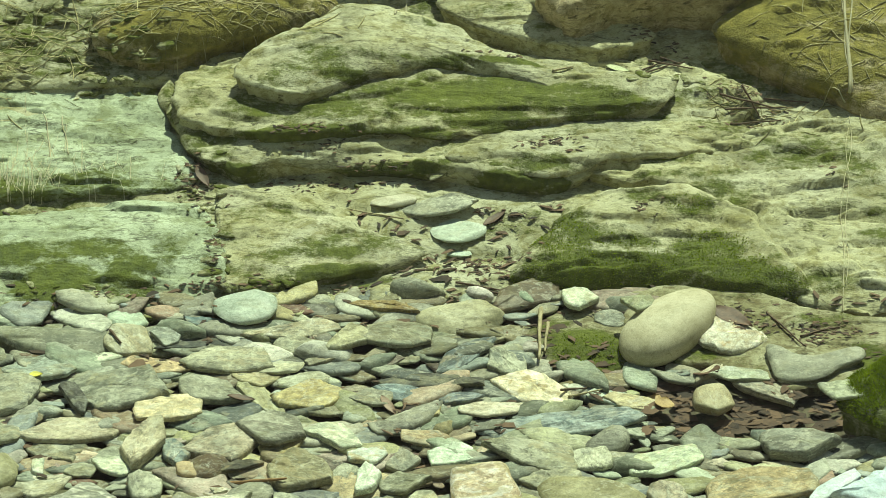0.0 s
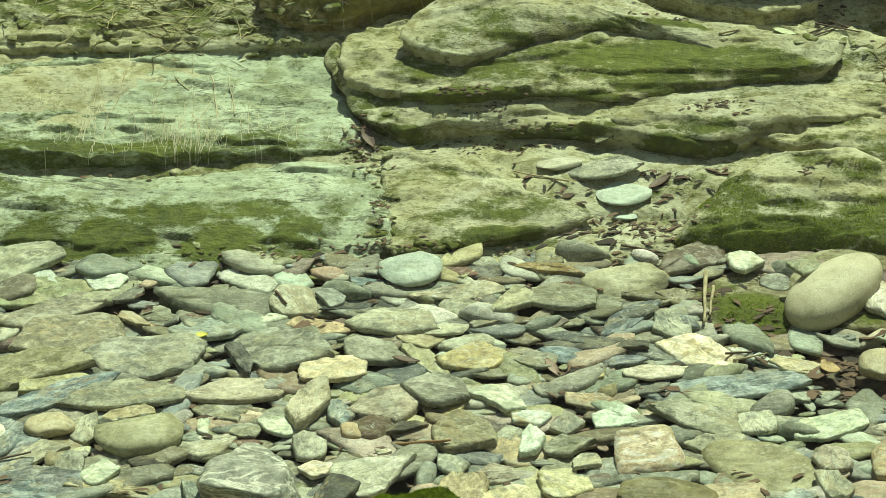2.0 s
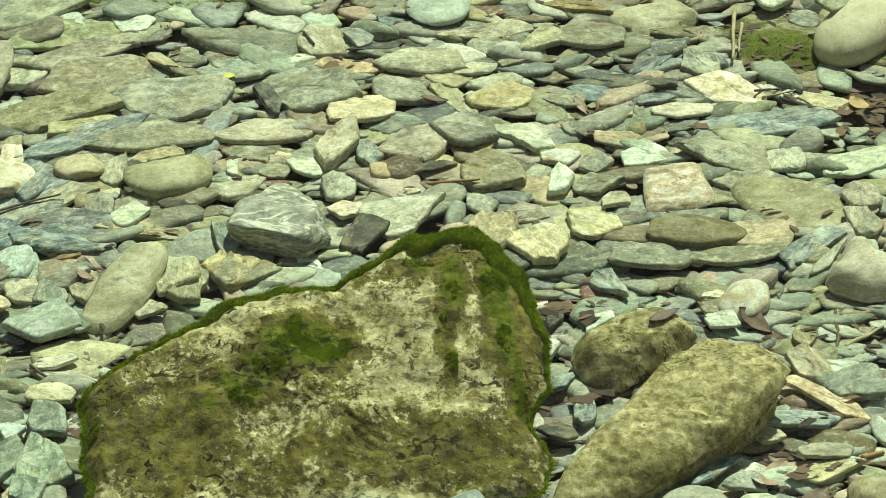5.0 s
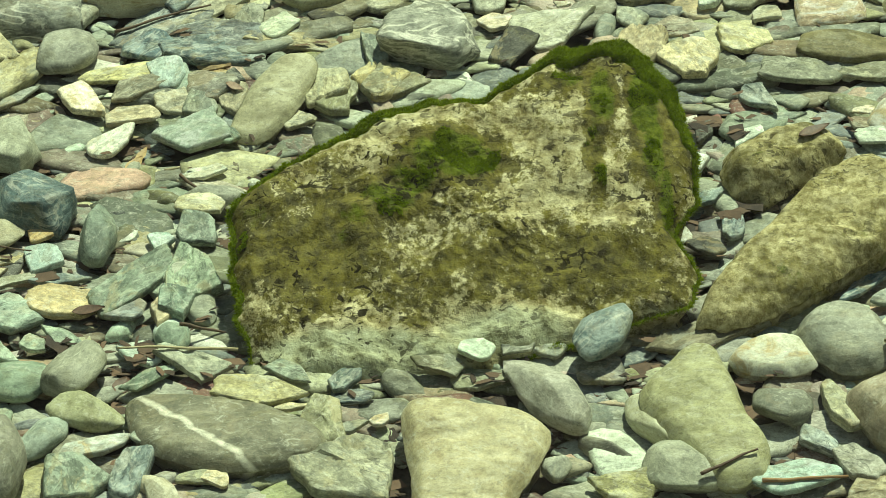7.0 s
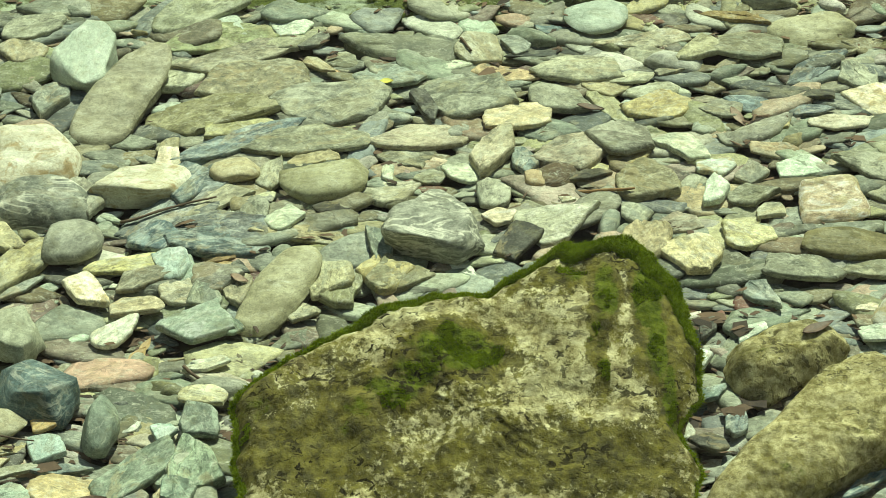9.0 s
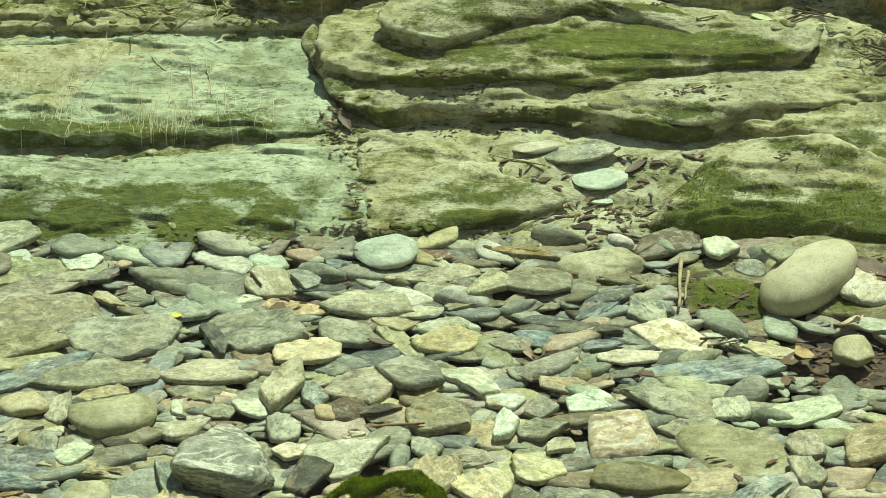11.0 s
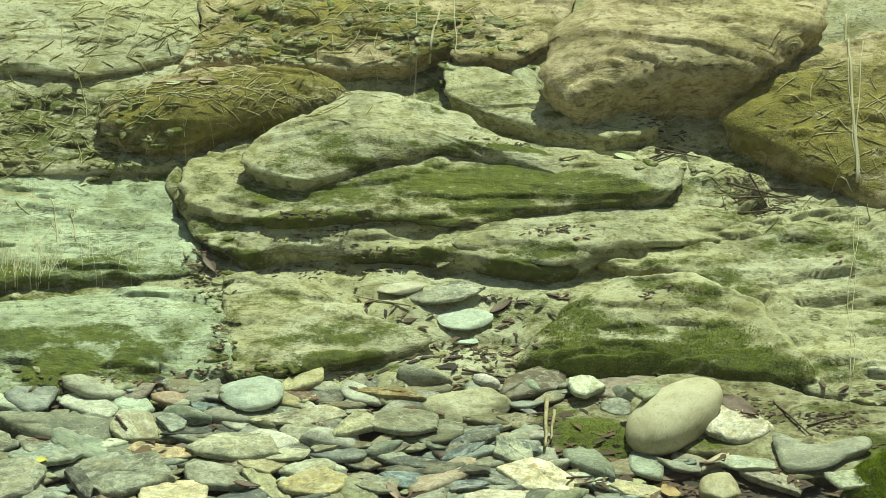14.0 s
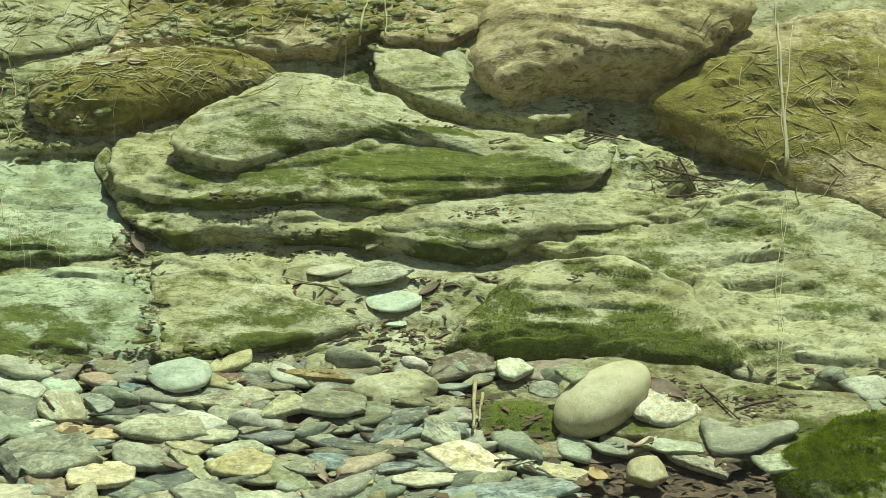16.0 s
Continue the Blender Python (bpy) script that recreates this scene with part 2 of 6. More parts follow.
def mottled_rock_material(name, bare=((0.19, 0.155, 0.065), (0.42, 0.37, 0.20), (0.63, 0.57, 0.36)), filmed=0.0, film_most=0.9, fleck_most=1.0, grain=38, relief=0.5):
    """A rough tan rock, half hidden by a patchy olive film, peppered with black flecks."""
    tr = Tree(name)
    pos = tr.add("ShaderNodeTexCoord").outputs["Object"]
    moss = tr.add("ShaderNodeAttribute", attribute_name="moss").outputs["Fac"]
    base = tr.ramp(tr.noise(pos, grain, 6, 0.72, 0.2), (0.38, bare[0]), (0.50, bare[1]), (0.62, bare[2]))
    plates = tr.ramp(tr.noise(scaled(tr, pos, (1, 1.2, 1.2)), 24, 3, 0.5, 0.3), (0.40, 0.72), (0.46, 1.0), (0.58, 1.05), (0.62, 1.28))
    base = tr.mix(0.8, base, plates, "MULTIPLY")
    washed = tr.ramp(tr.math("MULTIPLY", moss, -1.0), (0.25, 0.0), (0.75, 1.0))
    base = tr.mix(washed, base, tr.ramp(tr.noise(pos, 45, 6, 0.7), (0.36, (0.17, 0.165, 0.09)), (0.48, (0.37, 0.375, 0.24)), (0.62, (0.50, 0.51, 0.36))))
    film_n = tr.math("ADD", tr.math("MULTIPLY", tr.noise(pos, 11, 6, 0.7, 0.8), 0.45), tr.math("MULTIPLY", tr.noise(pos, 88, 6, 0.8), 0.55))
    film_n = tr.math("ADD", film_n, tr.math("ADD", tr.math("MULTIPLY", moss, 0.20), filmed))
    film = tr.ramp(film_n, (0.485, 0.0), (0.525, 1.0))
    olive = tr.ramp(tr.noise(pos, 50, 5, 0.7), (0.38, (0.030, 0.026, 0.004)), (0.62, (0.175, 0.150, 0.026)))
    col = tr.mix(tr.math("MULTIPLY", film, film_most), base, olive)
    green = tr.ramp(tr.math("ADD", moss, tr.math("MULTIPLY", tr.math("SUBTRACT", tr.noise(pos, 26, 6, 0.7), 0.5), 2.2)), (0.72, 0.0), (1.25, 1.0))
    gcol = tr.ramp(tr.noise(pos, 90, 4, 0.7), (0.35, (0.035, 0.055, 0.003)), (0.65, (0.14, 0.165, 0.015)))
    col = tr.mix(tr.math("MULTIPLY", green, 0.92), col, gcol)
    fleck = tr.ramp(tr.noise(scaled(tr, pos, (1, 1.5, 1)), 62, 4, 0.62, 0.8), (0.415, 1.0), (0.45, 0.0))
    where = tr.ramp(tr.noise(pos, 9, 3), (0.40, 0.2), (0.60, 1.0))
    col = tr.mix(tr.math("MULTIPLY", tr.math("MULTIPLY", fleck, where), fleck_most), col, (0.022, 0.018, 0.008, 1))
    tr.put(col, tr.bsdf.inputs["Base Color"])
    tr.put(0.85, tr.bsdf.inputs["Roughness"])
    tr.put(0.1, tr.bsdf.inputs["Specular IOR Level"])
    h = tr.math("ADD", tr.noise(pos, grain, 6, 0.72, 0.2), tr.math("MULTIPLY", tr.noise(pos, 160, 4, 0.7), 0.4))
    h = tr.math("SUBTRACT", h, tr.math("MULTIPLY", fleck, 0.3))
    tr.put(tr.bump(h, relief, 0.005, tr.bump(tr.noise(pos, 14, 5, 0.6), relief, 0.02)), tr.bsdf.inputs["Normal"])
    return tr.mat


VEIN_AT = 3.297
def stone_kinds(mixed):
    return {
        "g": stone_material("grey_green_schist", (0.155, 0.162, 0.125), (0.30, 0.305, 0.235), (0.47, 0.47, 0.375), mixed=mixed),
        "b": stone_material("blue_grey_slate", (0.055, 0.078, 0.088), (0.14, 0.185, 0.195), (0.36, 0.42, 0.41), band=0.65, pale=0.40, vein=0.35, mixed=mixed),
        "t": stone_material("tan_schist", (0.20, 0.18, 0.10), (0.36, 0.33, 0.205), (0.50, 0.47, 0.32), mixed=mixed),
        "y": stone_material("cream_stone", (0.33, 0.29, 0.18), (0.52, 0.485, 0.325), (0.68, 0.65, 0.48), spread=0.35, folia=0.35, mixed=mixed),
        "w": stone_material("white_quartz", (0.44, 0.42, 0.31), (0.67, 0.66, 0.54), (0.80, 0.79, 0.70), blotch=(0.50, 0.38, 0.19), spread=0.3, mixed=mixed),
        "m": stone_material("pale_mint_stone", (0.32, 0.39, 0.32), (0.49, 0.57, 0.48), (0.63, 0.71, 0.61), band=0.25, spread=0.4, mixed=mixed),
        "o": stone_material("orange_stone", (0.27, 0.17, 0.085), (0.45, 0.32, 0.18), (0.58, 0.44, 0.28), spread=0.3, mixed=mixed),
        "d": stone_material("dark_slate", (0.035, 0.036, 0.030), (0.075, 0.075, 0.062), (0.15, 0.15, 0.125), spread=0.3, pale=0.12, mixed=mixed),
        "s": stone_material("veined_schist", (0.09, 0.095, 0.08), (0.24, 0.25, 0.20), (0.44, 0.44, 0.36), band=0.7, vein=0.8, mixed=mixed),
        "e": stone_material("smooth_tan_stone", (0.44, 0.39, 0.24), (0.57, 0.515, 0.34), (0.63, 0.585, 0.41), band=0.2, pale=0.12, spread=0.05, folia=0.06, mixed=mixed, relief=0.2),
        "q": stone_material("rusty_quartz", (0.40, 0.33, 0.20), (0.66, 0.62, 0.48), (0.80, 0.79, 0.68), blotch=(0.42, 0.29, 0.13), spread=0.2, vein=0.5, mixed=mixed),
        "c": stone_material("cool_green_stone", (0.12, 0.155, 0.122), (0.25, 0.31, 0.245), (0.43, 0.51, 0.41), mixed=mixed),
        "i": stone_material("pale_blue_stone", (0.36, 0.46, 0.52), (0.56, 0.68, 0.74), (0.72, 0.82, 0.86), spread=0.15, pale=0.3, folia=0.3, mixed=mixed),
        "k": stone_material("banded_pink_tan_stone", (0.36, 0.26, 0.15), (0.60, 0.48, 0.33), (0.76, 0.68, 0.53), spread=0.15, folia=1.6, mixed=mixed, relief=2.0),
        "l": stone_material("olive_brown_stone", (0.075, 0.066, 0.032), (0.16, 0.142, 0.075), (0.28, 0.25, 0.15), spread=0.2, pale=0.2, mixed=mixed),
        "v": stone_material("grey_vein_block", streak=True, dark=(0.13, 0.135, 0.10), mid=(0.24, 0.245, 0.18), light=(0.36, 0.36, 0.27), mixed=mixed),
    }


STONE = stone_kinds(True)
LARGE_STONE = stone_kinds(False)
GRAVEL_MAT = stone_material("mixed_gravel", (0.11, 0.115, 0.09), (0.30, 0.305, 0.24), (0.54, 0.55, 0.45), spread=1.1, island=True, folia=0.18)
ROCK = {
    "pale": rock_material("pale_bedrock", (0.27, 0.26, 0.157), (0.44, 0.432, 0.30), (0.55, 0.54, 0.40), (0.23, 0.21, 0.08)),
    "tan": rock_material("tan_bedrock", (0.25, 0.205, 0.115), (0.49, 0.40, 0.255), (0.64, 0.54, 0.385), (0.23, 0.185, 0.08), moss_dark=(0.065, 0.065, 0.010), moss_light=(0.31, 0.265, 0.065)),
    "mint": rock_material("mint_bedrock", (0.26, 0.29, 0.20), (0.415, 0.465, 0.34), (0.53, 0.585, 0.445), (0.22, 0.245, 0.125), tint=(0.38, 0.42, 0.27), cracks=0.6),
    "silt": rock_material("silty_rock", (0.10, 0.085, 0.045), (0.27, 0.25, 0.15), (0.42, 0.41, 0.28), (0.12, 0.095, 0.045), tint=(0.20, 0.19, 0.08), grain=(30, 40, 40), cracks=0.1),
    "rock": mottled_rock_material("mottled_rock"),
    "brown": mottled_rock_material("brown_rock", ((0.20, 0.165, 0.07), (0.36, 0.315, 0.16), (0.54, 0.48, 0.28)), -0.06, 0.5, 0.7, 70, 0.3),
}


def plain_material(name, a, b, scale=40, rough=0.8, island=False, stretch=(1, 1, 1), relief=0.002):
    tr = Tree(name)
    pos = tr.add("ShaderNodeTexCoord").outputs["Object"]
    val = tr.noise(scaled(tr, pos, stretch), scale, 5, 0.65, 0.3)
    if island:
        rnd = tr.add("ShaderNodeNewGeometry").outputs["Random Per Island"]
        val = tr.math("ADD", tr.math("MULTIPLY", val, 0.5), tr.math("MULTIPLY", rnd, 0.5))
    tr.put(tr.ramp(val, (0.3, a), (0.7, b)), tr.bsdf.inputs["Base Color"])
    tr.put(rough, tr.bsdf.inputs["Roughness"])
    tr.put(tr.bump(val, 0.5, relief), tr.bsdf.inputs["Normal"])
    return tr.mat


BED_MAT = plain_material("silty_bed", (0.045, 0.036, 0.022), (0.15, 0.13, 0.08), 50, 0.9, relief=0.01)
LITTER_MAT = plain_material("wet_leaf_litter", (0.024, 0.014, 0.009), (0.15, 0.088, 0.052), 60, 0.8, island=True)
def algae_material():
    tr = Tree("green_algae")
    pos = tr.add("ShaderNodeTexCoord").outputs["Object"]
    col = tr.ramp(tr.noise(pos, 45, 5, 0.7), (0.32, (0.09, 0.145, 0.004)), (0.68, (0.33, 0.41, 0.025)))
    tr.put(col, tr.bsdf.inputs["Base Color"])
    tr.put(0.9, tr.bsdf.inputs["Roughness"])
    tr.put(0.05, tr.bsdf.inputs["Specular IOR Level"])
    glow = tr.add("ShaderNodeBsdfTranslucent", {"Color": col})
    both = tr.add("ShaderNodeMixShader", {0: 0.45, 1: tr.bsdf.outputs[0], 2: glow.outputs[0]})
    tr.put(both.outputs[0], tr.out.inputs["Surface"])
    return tr.mat


ALGAE_MAT = algae_material()
TWIG_MAT = plain_material("pale_twig", (0.24, 0.20, 0.11), (0.55, 0.47, 0.29), 60, 0.7, stretch=(1, 1, 6))
LEAF_MAT = plain_material("pale_leaf", (0.42, 0.46, 0.25), (0.62, 0.66, 0.42), 70, 0.6)
def reflected_grass_material():
    tr = Tree("reflected_grass")
    rnd = tr.add("ShaderNodeNewGeometry").outputs["Random Per Island"]
    # pale and half translucent, to read as grass mirrored in the water
    col = tr.ramp(rnd, (0.0, (0.60, 0.54, 0.36)), (1.0, (0.88, 0.84, 0.66)))
    tr.put(col, tr.bsdf.inputs["Base Color"])
    tr.put(0.7, tr.bsdf.inputs["Roughness"])
    thin = tr.add("ShaderNodeBsdfTranslucent", {"Color": col})
    both = tr.add("ShaderNodeMixShader", {0: 0.5, 1: tr.bsdf.outputs[0], 2: thin.outputs[0]})
    tr.put(both.outputs[0], tr.out.inputs["Surface"])
    return tr.mat


REFLECTED_GRASS_MAT = reflected_grass_material()
BANK_MAT = plain_material("grassy_bank", (0.04, 0.04, 0.022), (0.13, 0.12, 0.065), 5, 0.95, relief=0.05)


def water_material():
    tr = Tree("clear_water")
    clear = tr.add("ShaderNodeBsdfTransparent", {"Color": (0.905, 1.0, 0.878, 1)}).outputs[0]
    gloss = tr.add("ShaderNodeBsdfGlossy", {"Roughness": 0.02})
    pos = tr.add("ShaderNodeTexCoord").outputs["Object"]
    nrm = tr.bump(tr.noise(scaled(tr, pos, (1.0, 0.5, 1)), 5, 2, 0.4), 0.12, 0.02)
    tr.put(nrm, gloss.inputs["Normal"])
    fre = tr.add("ShaderNodeFresnel", {"IOR": 1.33}).outputs[0]
    mixer = tr.add("ShaderNodeMixShader", {0: fre, 1: clear, 2: gloss.outputs[0]})
    tr.put(mixer.outputs[0], tr.out.inputs["Surface"])
    return tr.mat


WATER_MAT = water_material()


# ---- mesh helpers ----
from mathutils.bvhtree import BVHTree

def mesh_from(name, verts, faces, material, smooth=True):
    me = bpy.data.meshes.new(name)
    me.from_pydata(verts, [], faces)
    if smooth:
        me.polygons.foreach_set("use_smooth", [True] * len(me.polygons))
    me.materials.append(material)
    me.update()
    return me


def part(name, verts, faces, material, parent, label="", smooth=True):
    ob = new(name, mesh_from(name, verts, faces, material, smooth))
    ob.parent = parent
    return tagged(ob, label)


def bed_height(x, y):
    """The stream bed: level under the stones, rising under the ledge and up the far bank."""
    u = (y - 5.30) / 0.12
    z = 0.30 * 0.12 * (math.log1p(math.exp(u)) if u < 40 else u)
    # far bank out of view, raised so the water mirrors it, not sky
    if y > 7.3:
        z += 0.75 * (min(y, 26.0) - 7.3)
    if y > 26.0:
        z -= 0.28 * (y - 26.0)
    if y < 2.6:
        z += 0.55 * (2.6 - max(y, -1.0))
    return z


# ---- the bed and the water ----
def stream_bed():
    xs = [-400, -150, -60, -20, -8, -4] + [-3 + 0.06 * i for i in range(101)] + [4, 8, 20, 60, 150, 400]
    ys = [-400, -100, -30, -8, -3, -1, 0, 1, 2] + [2.6 + 0.05 * i for i in range(110)] + [8.5, 9, 10, 12, 14, 20, 26, 60, 150, 400]
    verts = []
    for y in ys:
        for x in xs:
            wob = 0.008 * noise.fractal(Vector((x * 4, y * 4, 0)), 1.0, 2.0, 4)
            verts.append((x, y, bed_height(x, y) + wob - 0.012 - (0.09 if 5.35 < y < 7.0 else 0.0)))
    k = len(xs)
    faces = [(j * k + i, j * k + i + 1, (j + 1) * k + i + 1, (j + 1) * k + i) for j in range(len(ys) - 1) for i in range(k - 1)]
    me = mesh_from("ground", verts, faces, BED_MAT)
    me.materials.append(BANK_MAT)
    for p in me.polygons:
        if p.center.y > 7.2 or p.center.y < 2.0 or abs(p.center.x) > 3.5:
            p.material_index = 1
    tagged(new("ground", me), "dark silty stream bed rising to a grassy bank out of view", "stream bed", kind="structure")


stream_bed()
WATER_Z = 0.56
water = new("water", mesh_from("water", [(-30, 1.5, WATER_Z), (30, 1.5, WATER_Z), (30, 8.2, WATER_Z), (-30, 8.2, WATER_Z)], [(0, 1, 2, 3)], WATER_MAT))
tagged(water, "clear shallow stream water, nearly still", "water", kind="structure")


# ---- ledge slabs and boulders ----
STONE_NAME = {"g": ("grey-green", "flat"), "b": ("blue-grey slaty", "flat"), "t": ("tan", "flat"), "y": ("cream", "flat"), "w": ("white quartz", "angular"),
              "m": ("pale mint", "flat"), "o": ("orange-brown", "small"), "d": ("dark slate", "thin"), "s": ("white-veined grey", "flat"),
              "q": ("rust-stained white", "large"), "e": ("pale tan egg-shaped", "smooth"), "v": ("grey white-veined", "large blocky"), "c": ("cool sea-green", "flat"), "i": ("pale icy-blue", "flat"), "k": ("pinkish tan banded", "blocky"), "l": ("olive-brown", "rounded")}
placed = []
SLAB_LABEL = {
    "upper_left_boulder": "mossy tan boulder with a dead twig on it", "mossy_boulder": "large tan boulder furred with green algae",
    "pale_boulder": "large pale tan boulder, undercut, above the ledge", "moss_rock": "big mottled angular rock rimmed with green algae",
    "brown_rock": "smooth brown sloping rock beside the mossy rock", "rear_brown_rock": "small brown mossy rock behind the sloping one",
    "green_flat": "low silty patch with dark green algae",
    "silt_flat": "low silty shelf strewn with dark leaf litter",
    "mossy_hump": "bedrock hump thickly coated in dark green algae", "back_rubble": "broken mossy rock at the back of the ledge",
}
LEAN = {"lens_slab": -0.05, "step_slab": -0.02}     # slabs that dip along the ledge
SHELLS = {}     # steps round a rock and from its middle to its rim
solid = []      # verts and faces of what things can rest on


def top_at(x, y, tree):
    hit_place = tree.ray_cast(Vector((x, y, 3.0)), Vector((0, 0, -1)))[0]
    return hit_place.z if hit_place is not None else bed_height(x, y)


def solid_tree():
    verts, faces = [], []
    for v, f in solid:
        base = len(verts)
        verts += v
        faces += [tuple(base + i for i in q) for q in f]
    return BVHTree.FromPolygons(verts, faces)



def smooth_outline(points, count, straight=0.0):
    """A closed curve through the points, evenly stepped; straight: how far it keeps to their straight joins."""
    p = np.array(points, float)
    n = len(p)
    fine = []
    for i in range(n):
        a, b, c, d = p[i - 1], p[i], p[(i + 1) % n], p[(i + 2) % n]
        for k in range(16):
            t = k / 16
            bent = 0.5 * (2 * b + (c - a) * t + (2 * a - 5 * b + 4 * c - d) * t * t + (3 * b - a - 3 * c + d) * t ** 3)
            fine.append(bent + ((b + (c - b) * t) - bent) * straight)
    q = np.array(fine)
    step = np.r_[0, np.cumsum(np.linalg.norm(np.diff(np.vstack([q, q[:1]]), axis=0), axis=1))]
    at = np.linspace(0, step[-1], count, endpoint=False)
    q = np.vstack([q, q[:1]])
    return np.c_[np.interp(at, step, q[:, 0]), np.interp(at, step, q[:, 1])]


def moss_at(x, y, blobs):
    m = bare = 0.0
    for bx, by, rx, ry, s in blobs:
        d = ((x - bx) / rx) ** 2 + ((y - by) / ry) ** 2
        if s > 0:
            m = max(m, s * math.exp(-0.8 * d * d))
        else:
            bare = min(bare, s * math.exp(-0.8 * d * d))
    return m + bare


def slab(name, centre, plane, thick, bevel, dome, mat, rough, outline, moss):
    """A layered rock: its top follows a tilted plane (y0, z0, slope) inside the outline, its edge is worn,
    its sides are laminated and undercut."""
    loose = mat in STONE
    seed = sum(ord(c) for c in name) + (int(abs(centre[0] + 3 * centre[1]) * 100) if loose else 0)
    cx, cy = centre
    size = float(np.mean([math.hypot(px - cx, py - cy) for px, py in outline]))
    ring = smooth_outline(outline, int(min(340, max(90, size * 900))), 0.0 if loose else 0.6)
    y0, z0, slope = plane
    verts, faces, layer = [], [], []
    n = len(ring)
    if sum(ring[i - 1][0] * ring[i][1] - ring[i][0] * ring[i - 1][1] for i in range(len(ring))) < 0:
        ring = ring[::-1]
    SHELLS[name] = (len(ring), int(min(80, max(16, size * 240))))
    many = int(min(80, max(16, size * 240)))
    shells = [1 - (1 - k / many) ** 1.5 for k in range(1, many + 1)]
    for s in shells:
        for i in range(n):
            ex, ey = ring[i]
            w = 1 + (0.004 if loose else 0.010) * noise.fractal(Vector((ex * 22, ey * 22, seed)), 0.8, 2.0, 4) / max(size, 0.1) * min(1.0, 3 * s)
            x, y = cx + (ex - cx) * s * w, cy + (ey - cy) * s * w
            dist = (1 - s) * math.hypot(ex - cx, ey - cy)
            z = z0 + slope * (y - y0) + LEAN.get(name, 0.0) * (x - cx) + dome * (1 - s ** 3)
            if mat == "rock":
                z += rough * 0.7 * noise.fractal(Vector((x * 7, y * 7, seed)), 0.9, 2.0, 5)
                chip = noise.fractal(Vector((x * 13 + y * 5, y * 15, seed + 2)), 0.8, 2.0, 4) * 2.4
                z += rough * 0.22 * (math.floor(chip) + min(1.0, (chip - math.floor(chip)) * 4))
            elif loose:
                z += rough * 1.1 * noise.fractal(Vector((x * 3.2, y * 6, seed)), 0.9, 2.0, 5)
                terr = noise.fractal(Vector((x * 2.2, y * 7.0, seed + 7.3)), 0.8, 2.1, 5) * 3.0
                z += rough * 0.45 * (math.floor(terr) + min(1.0, (terr - math.floor(terr)) * 4))
            else:
                z += rough * 0.5 * noise.fractal(Vector((x * 3.0, y * 5.0, seed)), 0.95, 2.0, 5)
                terr = noise.fractal(Vector((x * 1.5 + 0.3 * y, y * 5.5, seed + 7.3)), 0.85, 2.0, 5) * 2.4
                z += rough * 0.42 * (math.floor(terr) + min(1.0, (terr - math.floor(terr)) * 8))
                leafy = noise.fractal(Vector((x * 5 + 0.25 * y, y * 17, seed + 3.1)), 0.7, 2.1, 4) * 2.5
                z += rough * 0.07 * (math.floor(leafy) + min(1.0, (leafy - math.floor(leafy)) * 6))
                z += rough * 0.04 * noise.fractal(Vector((x * 30, y * 45, seed)), 0.6, 2.0, 3)
            z -= bevel * max(0.0, 1 - dist / (1.6 * bevel)) ** 2
            verts.append((x, y, z))
            stray = 0.0 if loose or mat == "rock" else 0.75 * max(0.0, noise.fractal(Vector((x * 7, y * 13, seed + 5.0)), 0.8, 2.0, 4) - 0.12)
            layer.append(moss_at(x, y, moss) + stray)
    steps = 11
    rim = verts[-n:]
    for k in range(1, steps + 1):
        d = k / steps
        for i in range(n):
            x, y, z = rim[i]
            lam = noise.noise(Vector((x * 5, y * 5, (z - d * thick) * 70 + seed)))
            back = 0.006 + (0.30 if mat in ("pale", "tan", "mint") else 0.28) * thick * d ** 1.2 + 0.008 * lam
            r = max(math.hypot(x - cx, y - cy), 0.01)
            verts.append((x - (x - cx) / r * back, y - (y - cy) / r * back, z - d * thick))
            layer.append(moss_at(x, y, moss) * (1 - 0.25 * d))
    rows = len(shells) + steps
    for r in range(rows - 1):
        for i in range(n):
            j = (i + 1) % n
            faces.append((r * n + i, (r + 1) * n + i, (r + 1) * n + j, r * n + j))
    verts.append((cx, cy, sum(v[2] for v in verts[:n]) / n))
    layer.append(moss_at(cx, cy, moss))
    top = len(verts) - 1
    faces += [(top, i, (i + 1) % n) for i in range(n)]
    me = mesh_from(name, verts, faces, LARGE_STONE[mat] if loose else ROCK[mat])
    solid.append((verts, faces))
    at = me.attributes.new("moss", "FLOAT", "POINT")
    at.data.foreach_set("value", layer)
    ob = new(name, me)
    if loose:
        xs, ys = [p[0] for p in outline], [p[1] for p in outline]
        placed.append((cx, cy, (max(xs) - min(xs)) * 0.95, (max(ys) - min(ys)) * 0.95, 0.0))
        return tagged(ob, f"{STONE_NAME[mat][0]} large worn river stone lying on the stream bed", "stone", group="river stones")
    return tagged(ob, SLAB_LABEL.get(name, "pale layered bedrock slab streaked with green algae"), "rock", group="bedrock ledge")


